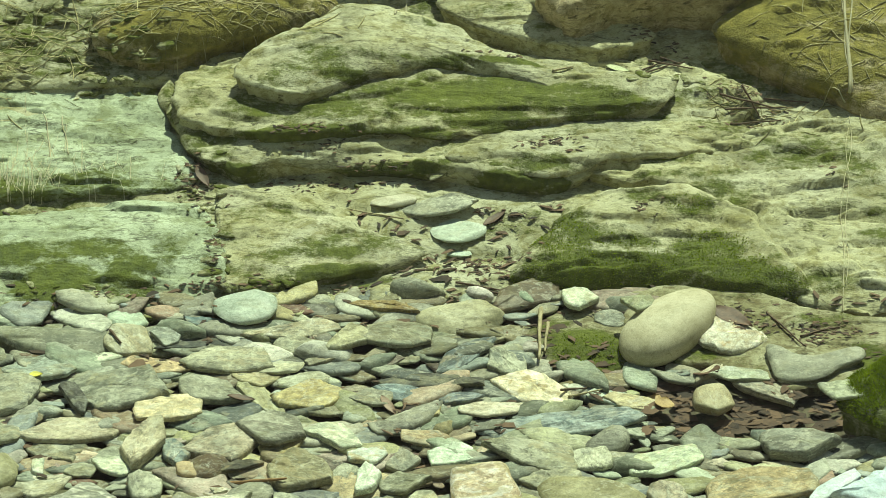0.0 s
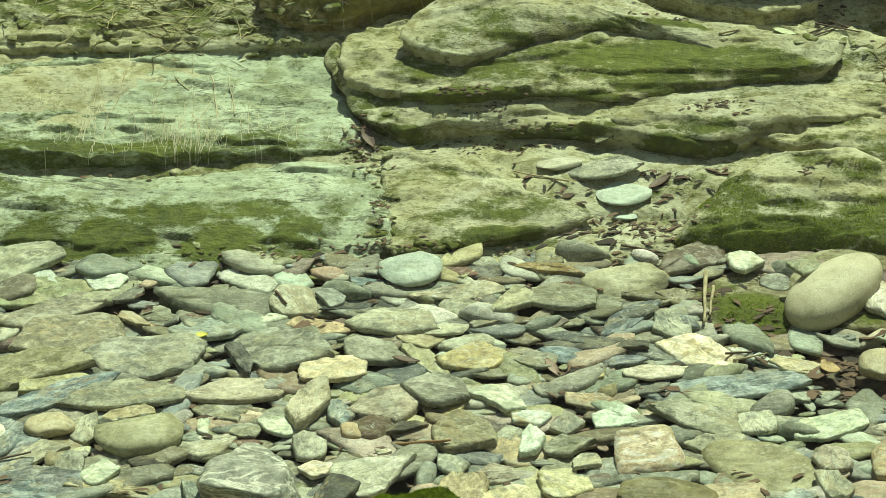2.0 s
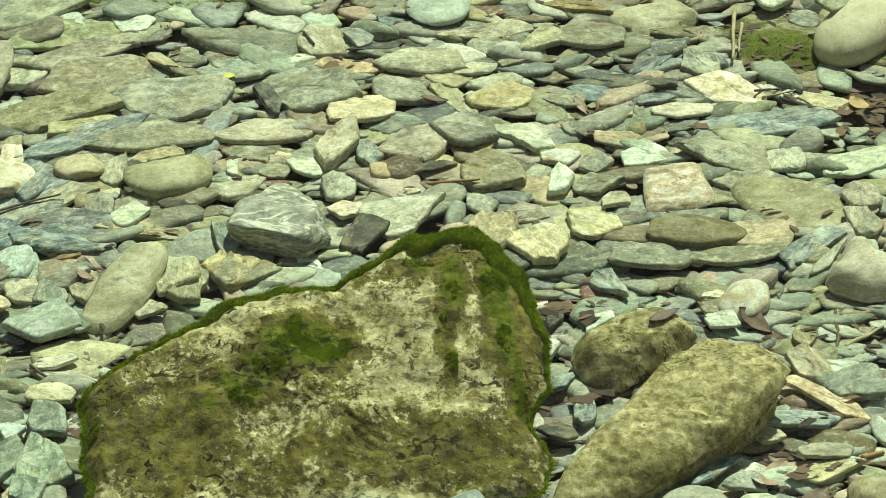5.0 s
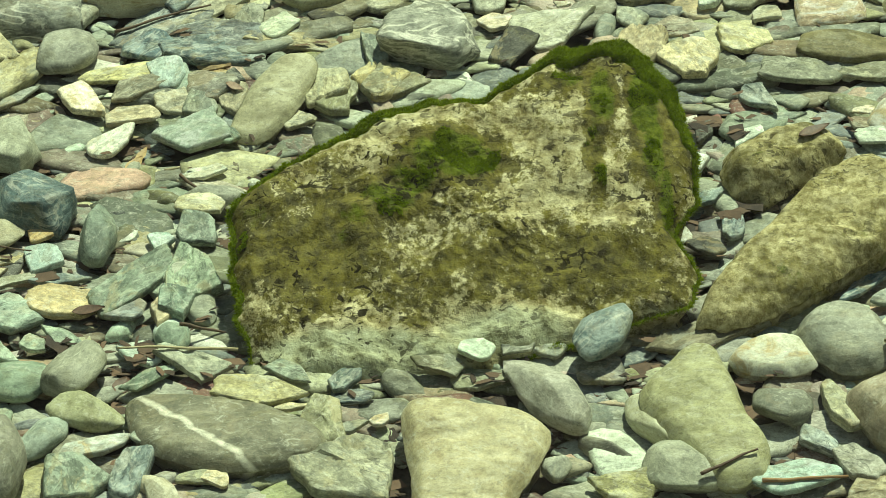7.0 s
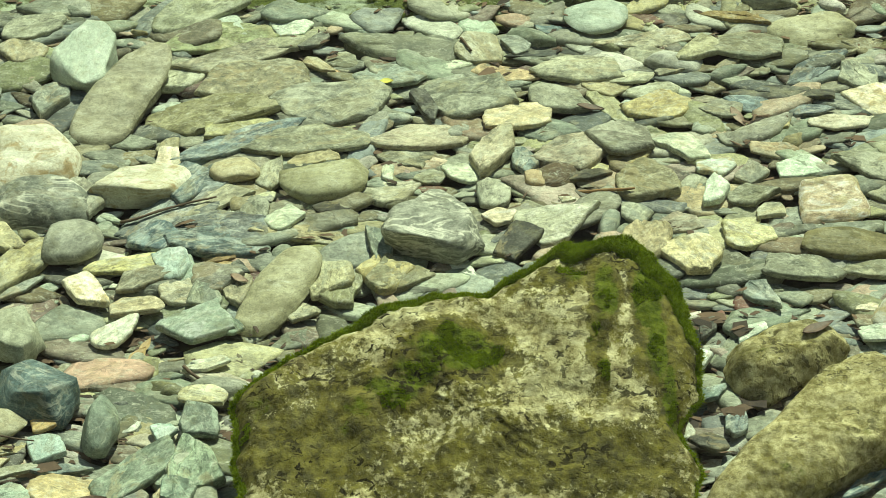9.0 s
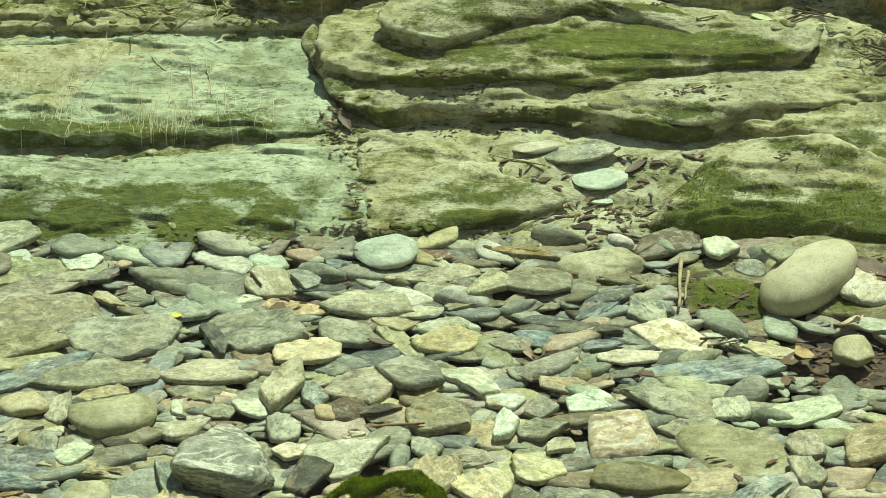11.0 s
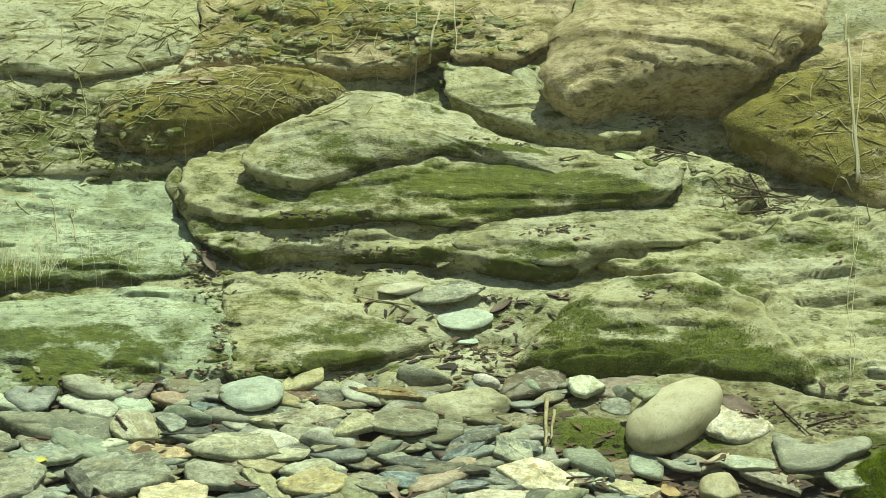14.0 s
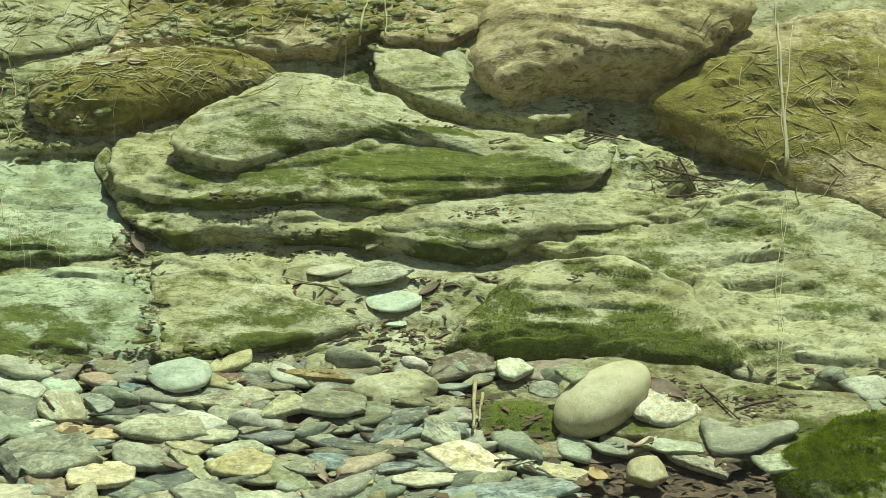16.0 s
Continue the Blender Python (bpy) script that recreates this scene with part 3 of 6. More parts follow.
slab("ground_slab_pale", (-0.412, 5.601), (5.464, 0.081, 0.213), .10, 0.005, .005, "mint", 0.020,
     [(-1.077, 5.480), (-1.116, 5.793), (-0.591, 5.761), (-0.404, 5.752), (-0.162, 5.745), (-0.101, 5.717), (-0.078, 5.645), (-0.041, 5.546), (-0.032, 5.504), (-0.087, 5.475), (-0.302, 5.465), (-0.527, 5.464), (-0.842, 5.470)],
     [(-0.438, 5.483, 0.294, 0.03, 1.1), (-0.621, 5.654, 0.083, 0.087, 0.7), (-0.579, 5.569, 0.11, 0.056, 0.6), (-0.159, 5.465, 0.11, 0.016, 0.8), (-0.554, 5.465, 0.119, 0.019, 0.9), (-0.078, 5.519, 0.028, 0.028, 0.5), (-0.843, 5.476, 0.184, 0.027, 0.9)])
slab("lower_left_slab", (-0.387, 5.328), (5.196, 0.017, 0.231), .10, 0.006, .012, "mint", 0.019,
     [(-1.044, 5.212), (-1.074, 5.450), (-0.661, 5.445), (-0.391, 5.441), (-0.123, 5.452), (-0.033, 5.446), (-0.002, 5.400), (0.009, 5.322), (0.004, 5.258), (-0.086, 5.219), (-0.295, 5.205), (-0.513, 5.216), (-0.817, 5.196)],
     [(-0.143, 5.273, 0.046, 0.064, 1.15), (-0.343, 5.321, 0.08, 0.034, 1.3), (-0.228, 5.326, 0.106, 0.026, 1.1), (-0.493, 5.33, 0.106, 0.031, 0.7), (-0.429, 5.272, 0.071, 0.051, 1.6), (-0.253, 5.256, 0.071, 0.046, 1.5), (-0.621, 5.384, 0.053, 0.045, 0.9), (-0.543, 5.267, 0.071, 0.046, 1.4), (-0.086, 5.324, 0.035, 0.039, 0.6), (-0.033, 5.284, 0.027, 0.038, 0.5), (-0.782, 5.296, 0.142, 0.064, 0.9), (-0.945, 5.337, 0.089, 0.078, 0.9)])
slab("wedge_slab", (0.109, 5.362), (5.241, 0.033, 0.231), .08, 0.005, .008, "pale", 0.013,
     [(0.002, 5.252), (-0.008, 5.363), (-0.001, 5.484), (0.083, 5.473), (0.199, 5.409), (0.313, 5.351), (0.331, 5.330), (0.231, 5.292), (0.098, 5.249), (0.046, 5.241)],
     [(0.080, 5.420, 0.070, 0.040, 0.55), (0.200, 5.345, 0.110, 0.034, 0.85), (0.050, 5.300, 0.060, 0.040, 0.6), (0.161, 5.329, 0.098, 0.021, 1.1), (0.213, 5.282, 0.116, 0.018, 1.3), (0.125, 5.266, 0.053, 0.025, 1.0), (0.02, 5.362, 0.036, 0.052, 0.4)])
slab("foot_slab", (0.314, 5.267), (5.220, 0.019, 0.176), .06, 0.005, .004, "pale", 0.013,
     [(0.142, 5.237), (0.231, 5.285), (0.339, 5.326), (0.418, 5.312), (0.459, 5.259), (0.369, 5.230), (0.238, 5.220)],
     [(0.231, 5.274, 0.053, 0.014, 0.6)])
slab("great_slab", (0.296, 5.633), (5.463, 0.093, 0.231), .12, 0.007, .012, "pale", 0.018,
     [(-0.102, 5.703), (-0.081, 5.796), (0.059, 5.815), (0.247, 5.847), (0.492, 5.789), (0.769, 5.745), (0.892, 5.673), (0.809, 5.576), (0.721, 5.519), (0.609, 5.501), (0.525, 5.463), (0.436, 5.474), (0.337, 5.502), (0.201, 5.516), (0.093, 5.527), (0.021, 5.505), (-0.042, 5.537), (-0.070, 5.603)],
     [(-0.024, 5.564, 0.055, 0.069, 1), (-0.071, 5.675, 0.028, 0.085, 0.7), (0.165, 5.507, 0.239, 0.011, 1.5), (0.427, 5.470, 0.175, 0.012, 1.5), (0.646, 5.618, 0.11, 0.048, 1.1), (0.761, 5.660, 0.101, 0.028, 0.8), (0.568, 5.563, 0.074, 0.022, 0.6), (0.801, 5.590, 0.055, 0.028, 0.7)])
slab("shelf_slab", (0.296, 5.651), (5.546, 0.142, 0.213), .05, 0.005, .008, "pale", 0.015,
     [(-0.065, 5.602), (-0.071, 5.721), (0.068, 5.759), (0.301, 5.776), (0.487, 5.731), (0.743, 5.671), (0.709, 5.607), (0.578, 5.590), (0.477, 5.572), (0.365, 5.546), (0.238, 5.561), (0.112, 5.547), (0.021, 5.564)],
     [(0.165, 5.553, 0.212, 0.014, 1.5), (0.477, 5.572, 0.138, 0.014, 1.3), (0.166, 5.601, 0.166, 0.029, 1), (0.434, 5.629, 0.221, 0.049, 1.3), (0.222, 5.640, 0.083, 0.02, 1), (0.617, 5.607, 0.083, 0.034, 1.2), (0.058, 5.608, 0.055, 0.043, 1), (-0.034, 5.666, 0.028, 0.044, 0.5)])
slab("lens_slab", (0.262, 5.745), (5.602, 0.179, 0.213), .035, 0.004, .018, "pale", 0.013,
     [(0.014, 5.647), (0.026, 5.676), (0.114, 5.753), (0.196, 5.847), (0.247, 5.858), (0.358, 5.813), (0.458, 5.739), (0.575, 5.669), (0.559, 5.643), (0.436, 5.678), (0.345, 5.690), (0.250, 5.664), (0.167, 5.621), (0.116, 5.602), (0.058, 5.624)],
     [(0.168, 5.680, 0.056, 0.026, 1), (0.112, 5.644, 0.056, 0.029, 0.8), (0.427, 5.693, 0.14, 0.01, 1.2), (0.240, 5.649, 0.103, 0.012, 1.3), (0.301, 5.790, 0.056, 0.015, 0.3), (0.241, 5.684, 0.056, 0.021, 0.7)])
slab("mossy_hump", (0.657, 5.316), (5.203, 0.042, 0.287), .11, 0.018, .010, "pale", 0.016,
     [(0.444, 5.263), (0.489, 5.329), (0.547, 5.396), (0.631, 5.431), (0.739, 5.438), (0.849, 5.370), (0.889, 5.285), (0.920, 5.207), (0.823, 5.203), (0.677, 5.237), (0.545, 5.240)],
     # front-rim blobs: green algae that also colours in the riser's shade
     [(0.635, 5.258, 0.222, 0.029, 1.5), (0.816, 5.222, 0.107, 0.028, 1.5), (0.761, 5.297, 0.08, 0.036, 1.15), (0.538, 5.322, 0.062, 0.067, 1.05), (0.638, 5.304, 0.08, 0.027, 0.8), (0.664, 5.395, 0.044, 0.017, 0.8), (0.742, 5.376, 0.062, 0.022, 0.9)])
slab("right_plateau", (0.874, 5.412), (5.172, 0.017, 0.231), .10, 0.007, .012, "pale", 0.025,
     [(0.583, 5.504), (0.733, 5.547), (0.943, 5.613), (1.244, 5.629), (1.176, 5.190), (0.979, 5.172), (0.894, 5.200), (0.849, 5.307), (0.741, 5.439)],
     [(0.745, 5.479, 0.099, 0.016, 0.8), (0.775, 5.412, 0.081, 0.053, 0.9), (0.934, 5.533, 0.099, 0.055, 0.8), (0.925, 5.23, 0.072, 0.023, 0.8), (1.019, 5.478, 0.054, 0.054, 0.6), (0.73, 5.52, 0.081, 0.016, 0.7), (0.837, 5.243, 0.054, 0.031, 1.2), (0.958, 5.359, 0.054, 0.018, 0.4), (1.094, 5.358, 0.081, 0.079, 0.7)])
slab("front_right_slab", (1.001, 4.877), (4.724, 0.035, 0.176), .10, 0.009, .02, "pale", 0.015,
     [(0.893, 4.835), (0.925, 4.882), (1.001, 4.950), (1.141, 4.992), (1.105, 4.796), (1.027, 4.724), (0.922, 4.798)],
     [(0.984, 4.883, 0.134, 0.14, 1.5)])
slab("green_flat", (0.549, 5.112), (5.000, 0.011, 0.035), .04, 0.004, .004, "silt", 0.010,
     [(0.461, 5.124), (0.497, 5.177), (0.552, 5.201), (0.604, 5.201), (0.635, 5.171), (0.634, 5.071), (0.578, 5.000), (0.510, 5.006), (0.471, 5.056)],
     [(0.553, 5.063, 0.065, 0.054, 1.9), (0.503, 5.136, 0.035, 0.033, 0.9)])
slab("upper_left_boulder", (-0.006, 5.846), (5.749, 0.195, 0.249), .07, 0.010, .030, "tan", 0.018,
     [(-0.214, 5.803), (-0.193, 5.868), (-0.109, 5.923), (0.042, 5.943), (0.174, 5.908), (0.207, 5.879), (0.173, 5.842), (0.088, 5.799), (-0.071, 5.749), (-0.173, 5.760)],
     [(-0.006, 5.790, 0.198, 0.043, 1.6), (-0.100, 5.846, 0.123, 0.058, 1.2), (0.088, 5.868, 0.142, 0.049, 1.1)])
slab("upper_left_slab", (-0.303, 6.045), (5.906, 0.227, 0.213), .06, 0.005, .008, "pale", 0.010,
     [(-0.746, 5.906), (-0.776, 6.237), (-0.055, 6.240), (-0.044, 6.038), (-0.068, 5.980), (-0.242, 5.927), (-0.356, 5.952), (-0.541, 5.906)],
     [(-0.13, 6.014, 0.058, 0.031, 0.3), (-0.548, 6.014, 0.116, 0.063, 0.5)])
slab("left_rubble_bank", (-0.352, 5.833), (5.723, 0.150, 0.176), .06, 0.005, .01, "pale", 0.022,
     [(-0.733, 5.731), (-0.757, 5.991), (-0.360, 6.008), (-0.244, 5.959), (-0.165, 5.823), (-0.085, 5.799), (-0.085, 5.734), (-0.256, 5.728), (-0.485, 5.723)],
     [(-0.296, 5.815, 0.113, 0.079, 0.9), (-0.164, 5.784, 0.085, 0.039, 0.8), (-0.539, 5.847, 0.189, 0.096, 0.9), (-0.3, 5.927, 0.075, 0.032, 0.8)])
slab("pale_boulder", (0.740, 5.897), (5.771, 0.261, 0.268), .09, 0.010, .03, "tan", 0.018,
     [(0.525, 5.847), (0.548, 5.933), (0.595, 5.991), (0.677, 6.058), (1.008, 6.074), (1.012, 5.941), (0.937, 5.862), (0.866, 5.819), (0.771, 5.815), (0.657, 5.799), (0.579, 5.771), (0.539, 5.799)],
     [(0.871, 5.868, 0.086, 0.043, 0.4), (0.822, 5.955, 0.153, 0.044, 0.35)])
slab("mossy_boulder", (1.026, 5.777), (5.531, 0.110, 0.384), .08, 0.010, .025, "tan", 0.018,
     [(0.811, 5.790), (0.903, 5.875), (0.997, 5.947), (1.271, 5.975), (1.209, 5.531), (1.095, 5.593), (1.036, 5.624), (0.932, 5.696), (0.861, 5.742)],
     [(0.961, 5.790, 0.132, 0.098, 1.1), (1.047, 5.718, 0.114, 0.108, 1.2), (0.893, 5.778, 0.076, 0.053, 1.5), (1.150, 5.790, 0.114, 0.147, 1)])
slab("ridge_slab", (0.492, 5.832), (5.750, 0.187, 0.213), .04, 0.004, .004, "pale", 0.013,
     [(0.374, 5.947), (0.450, 5.929), (0.586, 5.817), (0.624, 5.771), (0.699, 5.817), (0.725, 5.787), (0.628, 5.750), (0.544, 5.768), (0.416, 5.831), (0.362, 5.873)],
     [(0.446, 5.855, 0.076, 0.018, 0.7), (0.566, 5.802, 0.057, 0.015, 0.6)])
slab("back_rubble", (0.161, 6.034), (5.924, 0.237, 0.213), .08, 0.005, .01, "tan", 0.022,
     [(-0.072, 5.948), (-0.044, 6.036), (-0.035, 6.246), (0.448, 6.248), (0.405, 5.990), (0.307, 5.927), (0.212, 5.924), (0.070, 5.949)],
     [(0.177, 6.036, 0.231, 0.08, 1.0), (0.061, 5.973, 0.116, 0.025, 0.8), (0.329, 6.005, 0.077, 0.079, 0.9)])
slab("back_ledge", (0.498, 6.063), (5.941, 0.242, 0.176), .08, 0.005, .01, "tan", 0.018,
     [(0.375, 5.949), (0.409, 6.264), (0.628, 6.265), (0.596, 6.091), (0.550, 5.990), (0.498, 5.941), (0.432, 5.941)],
     [(0.464, 6.007, 0.087, 0.05, 0.4)])
slab("bedrock_base", (0.207, 5.714), (5.147, -0.031, 0.296), .10, 0.005, .0, "pale", 0.020,
     [(-0.726, 5.228), (-0.769, 5.716), (-0.820, 6.295), (0.024, 6.313), (0.621, 6.316), (1.385, 6.304), (1.275, 5.583), (1.208, 5.147), (0.893, 5.167), (0.676, 5.197), (0.458, 5.233), (0.282, 5.234), (0.107, 5.224), (-0.068, 5.219), (-0.328, 5.209)],
     [(-0.202, 5.39, 0.279, 0.097, 0.7), (0.162, 5.341, 0.186, 0.048, 0.6), (0.467, 5.387, 0.074, 0.061, 0.5), (0.709, 5.585, 0.167, 0.064, 0.7), (0.855, 5.219, 0.149, 0.047, 0.9), (-0.071, 5.767, 0.074, 0.08, 0.8), (0.447, 5.86, 0.093, 0.041, 0.6), (0.816, 5.74, 0.139, 0.066, 0.6), (0.31, 5.983, 0.186, 0.084, 0.7), (-0.296, 5.847, 0.186, 0.081, 0.8)])
slab("step_slab", (0.605, 5.561), (5.467, 0.097, 0.213), .06, .005, .008, "pale", .015,
     [(0.355, 5.517), (0.458, 5.563), (0.574, 5.628), (0.688, 5.659), (0.796, 5.633), (0.877, 5.576), (0.747, 5.518), (0.619, 5.505), (0.526, 5.467), (0.435, 5.485)],
     [(0.667, 5.631, 0.11, 0.035, 1.1), (0.472, 5.492, 0.11, 0.017, 1), (0.571, 5.588, 0.055, 0.02, 0.5), (0.800, 5.588, 0.064, 0.028, 0.8)])
slab("silt_flat", (0.848, 5.091), (4.941, 0.018, 0.052), .04, .005, .002, "silt", .007,
     [(0.618, 5.208), (0.704, 5.240), (0.809, 5.226), (0.891, 5.177), (0.974, 5.141), (1.077, 5.128), (1.097, 5.033), (1.006, 5.003), (0.939, 4.958), (0.843, 4.941), (0.757, 5.006), (0.691, 5.022), (0.621, 5.100)],
     [(0.92, 5.129, 0.052, 0.022, 0.8), (0.701, 5.037, 0.052, 0.031, 0.8), (0.974, 5.019, 0.052, 0.046, 1.0)])

slab("moss_rock", (-0.131, 4.033), (3.838, 0.008, 0.488), .16, .016, .012, "rock", .016,
     [(-0.396, 3.855), (-0.418, 3.920), (-0.437, 4.007), (-0.434, 4.066), (-0.393, 4.111), (-0.300, 4.155), (-0.212, 4.196), (-0.124, 4.214), (-0.065, 4.232), (-0.017, 4.260), (0.038, 4.264), (0.090, 4.249), (0.126, 4.203), (0.155, 4.134), (0.155, 4.075), (0.136, 4.031), (0.160, 3.979), (0.151, 3.936), (0.076, 3.915), (-0.009, 3.887), (-0.116, 3.853), (-0.236, 3.838), (-0.321, 3.842)],
     # blobs running down-left from the algae patch also colour in a hollow's shade
     [(-0.153, 4.115, 0.065, 0.038, 1.3), (-0.265, 3.868, 0.144, 0.029, -1.1), (-0.08, 3.895, 0.094, 0.029, -0.8), (-0.232, 4.057, 0.043, 0.026, 1.0), (-0.195, 4.088, 0.040, 0.024, 1.1), (-0.27, 4.035, 0.035, 0.02, 0.8), (0.04, 4.196, 0.019, 0.046, 1.3), (0.029, 4.136, 0.013, 0.045, 1.0), (0.036, 4.083, 0.01, 0.03, 0.8), (0.096, 4.196, 0.022, 0.054, 1.4), (0.108, 4.12, 0.014, 0.053, 1.2), (0.122, 4.045, 0.011, 0.052, 1.1), (-0.006, 4.22, 0.029, 0.015, 0.9), (-0.335, 4.010, 0.095, 0.062, 0.5), (-0.226, 4.165, 0.095, 0.020, -0.35), (-0.025, 4.160, 0.055, 0.050, -0.25), (-0.035, 4.070, 0.060, 0.024, -0.3), (0.100, 4.146, 0.026, 0.070, 0.7), (-0.014, 3.975, 0.144, 0.040, 0.45), (-0.200, 3.950, 0.060, 0.030, 0.4), (-0.406, 4.036, 0.043, 0.045, 0.6)])
slab("brown_rock", (0.281, 4.044), (3.910, 0.030, 0.249), .10, .013, .014, "brown", .010,
     [(0.158, 3.915), (0.167, 3.959), (0.231, 4.054), (0.285, 4.118), (0.346, 4.179), (0.406, 4.190), (0.471, 4.172), (0.476, 4.125), (0.427, 4.061), (0.351, 3.998), (0.277, 3.944), (0.197, 3.910)],
     # olive film along the lower right edge, carrying the undercut's shade as colour
     [(0.39, 4.052, 0.065, 0.028, 0.6), (0.307, 3.98, 0.044, 0.018, 0.4)])
slab("rear_brown_rock", (0.270, 4.257), (4.195, 0.034, 0.249), .08, .020, .02, "brown", .010,
     [(0.199, 4.233), (0.204, 4.277), (0.264, 4.315), (0.339, 4.319), (0.367, 4.284), (0.313, 4.232), (0.252, 4.195), (0.222, 4.205)],
     [(0.324, 4.309, 0.045, 0.014, 0.9), (0.231, 4.243, 0.03, 0.019, 0.5)])

slab("river_stone", (-0.433, 3.715), (3.646, 0.025, 0.123), .08, .010, .010, "v", .006,
     [(-0.553, 3.777), (-0.487, 3.786), (-0.387, 3.768), (-0.323, 3.729), (-0.297, 3.686), (-0.320, 3.662), (-0.381, 3.646), (-0.463, 3.651), (-0.533, 3.701)],
     [])
slab("river_stone", (-0.126, 3.656), (3.538, 0.030, 0.141), .10, .014, .014, "y", .006,
     [(-0.209, 3.737), (-0.176, 3.750), (-0.113, 3.742), (-0.048, 3.719), (-0.027, 3.692), (-0.036, 3.646), (-0.068, 3.591), (-0.085, 3.538), (-0.179, 3.539), (-0.199, 3.629)],
     [])
slab("river_stone", (0.166, 3.745), (3.603, 0.028, 0.158), .09, .012, .014, "t", .005,
     [(0.080, 3.761), (0.119, 3.812), (0.141, 3.836), (0.169, 3.839), (0.188, 3.810), (0.202, 3.772), (0.219, 3.706), (0.238, 3.668), (0.229, 3.624), (0.181, 3.603), (0.139, 3.658), (0.094, 3.714)],
     [])
slab("river_stone", (-0.836, 3.777), (3.701, 0.030, 0.123), .10, .014, .016, "t", .007,
     [(-0.950, 3.821), (-0.891, 3.861), (-0.846, 3.851), (-0.807, 3.821), (-0.775, 3.794), (-0.738, 3.782), (-0.728, 3.761), (-0.745, 3.722), (-0.799, 3.706), (-0.869, 3.701), (-0.927, 3.713)],
     [])
slab("river_stone", (-0.860, 3.989), (3.932, 0.025, 0.176), .08, .014, .016, "m", .006,
     [(-0.969, 4.028), (-0.919, 4.044), (-0.875, 4.048), (-0.828, 4.033), (-0.792, 4.009), (-0.767, 3.963), (-0.784, 3.932), (-0.824, 3.936), (-0.871, 3.959), (-0.949, 3.992)],
     [])
slab("river_stone", (-0.792, 4.766), (4.697, 0.025, 0.213), .08, .014, .018, "q", .005,
     [(-0.856, 4.711), (-0.869, 4.766), (-0.863, 4.813), (-0.837, 4.845), (-0.762, 4.845), (-0.723, 4.803), (-0.715, 4.760), (-0.735, 4.729), (-0.782, 4.703), (-0.830, 4.697)],
     [])
slab("river_stone", (-0.769, 4.667), (4.615, 0.022, 0.213), .08, .012, .015, "s", .007,
     [(-0.835, 4.667), (-0.821, 4.703), (-0.782, 4.719), (-0.733, 4.716), (-0.696, 4.691), (-0.686, 4.646), (-0.708, 4.626), (-0.756, 4.615), (-0.796, 4.620), (-0.826, 4.635)],
     [])
slab("river_stone", (0.447, 3.717), (3.587, 0.030, 0.141), .10, .018, .022, "t", .005,
     [(0.336, 3.763), (0.377, 3.795), (0.435, 3.827), (0.498, 3.829), (0.565, 3.800), (0.572, 3.696), (0.517, 3.587), (0.437, 3.598), (0.387, 3.654), (0.350, 3.710)],
     [])
slab("river_stone", (-0.407, 4.443), (4.360, 0.015, 0.249), .04, .008, .008, "t", .004,
     [(-0.466, 4.371), (-0.463, 4.398), (-0.442, 4.459), (-0.405, 4.513), (-0.374, 4.528), (-0.352, 4.520), (-0.350, 4.487), (-0.371, 4.426), (-0.400, 4.382), (-0.430, 4.360)],
     [])
slab("river_stone", (-0.676, 4.946), (4.846, 0.016, 0.249), .035, .006, .006, "t", .005,
     [(-0.741, 4.869), (-0.740, 4.912), (-0.712, 4.981), (-0.666, 5.040), (-0.617, 5.061), (-0.603, 5.033), (-0.611, 4.981), (-0.639, 4.912), (-0.661, 4.861), (-0.709, 4.846)],
     [])
slab("river_stone", (-0.498, 4.015), (3.957, 0.015, 0.176), .04, .006, .006, "g", .004,
     [(-0.541, 4.043), (-0.513, 4.065), (-0.480, 4.067), (-0.467, 4.035), (-0.455, 3.964), (-0.482, 3.957), (-0.508, 3.991), (-0.528, 4.023)],
     [])
slab("river_stone", (0.527, 4.644), (4.582, 0.010, 0.105), .035, .006, .006, "t", .004,
     [(0.444, 4.688), (0.476, 4.706), (0.548, 4.698), (0.594, 4.669), (0.608, 4.634), (0.596, 4.591), (0.546, 4.582), (0.485, 4.609), (0.452, 4.652)],
     [])
slab("river_stone", (0.369, 4.676), (4.628, 0.022, 0.105), .05, .006, .004, "k", .007,
     [(0.322, 4.706), (0.339, 4.716), (0.396, 4.726), (0.410, 4.694), (0.421, 4.647), (0.402, 4.635), (0.350, 4.628), (0.322, 4.635)],
     [])
slab("river_stone", (-0.266, 5.110), (5.063, 0.015, 0.105), .03, .006, .006, "g", .005,
     [(-0.360, 5.148), (-0.319, 5.154), (-0.232, 5.147), (-0.172, 5.137), (-0.165, 5.105), (-0.188, 5.074), (-0.230, 5.063), (-0.291, 5.087), (-0.339, 5.119)],
     [])
slab("river_stone", (0.857, 4.988), (4.950, 0.030, 0.105), .025, .004, .003, "g", .002,
     [(0.819, 5.041), (0.838, 5.040), (0.861, 5.019), (0.894, 5.013), (0.930, 5.022), (0.961, 5.030), (0.969, 5.016), (0.961, 5.000), (0.925, 4.983), (0.896, 4.958), (0.861, 4.950), (0.828, 4.963), (0.820, 4.999)],
     [])
slab("river_stone", (0.346, 3.885), (3.825, 0.028, 0.141), .06, .012, .012, "g", .004,
     [(0.282, 3.899), (0.292, 3.931), (0.325, 3.950), (0.361, 3.948), (0.388, 3.923), (0.407, 3.878), (0.402, 3.849), (0.374, 3.830), (0.339, 3.825), (0.312, 3.845), (0.289, 3.872)],
     [])
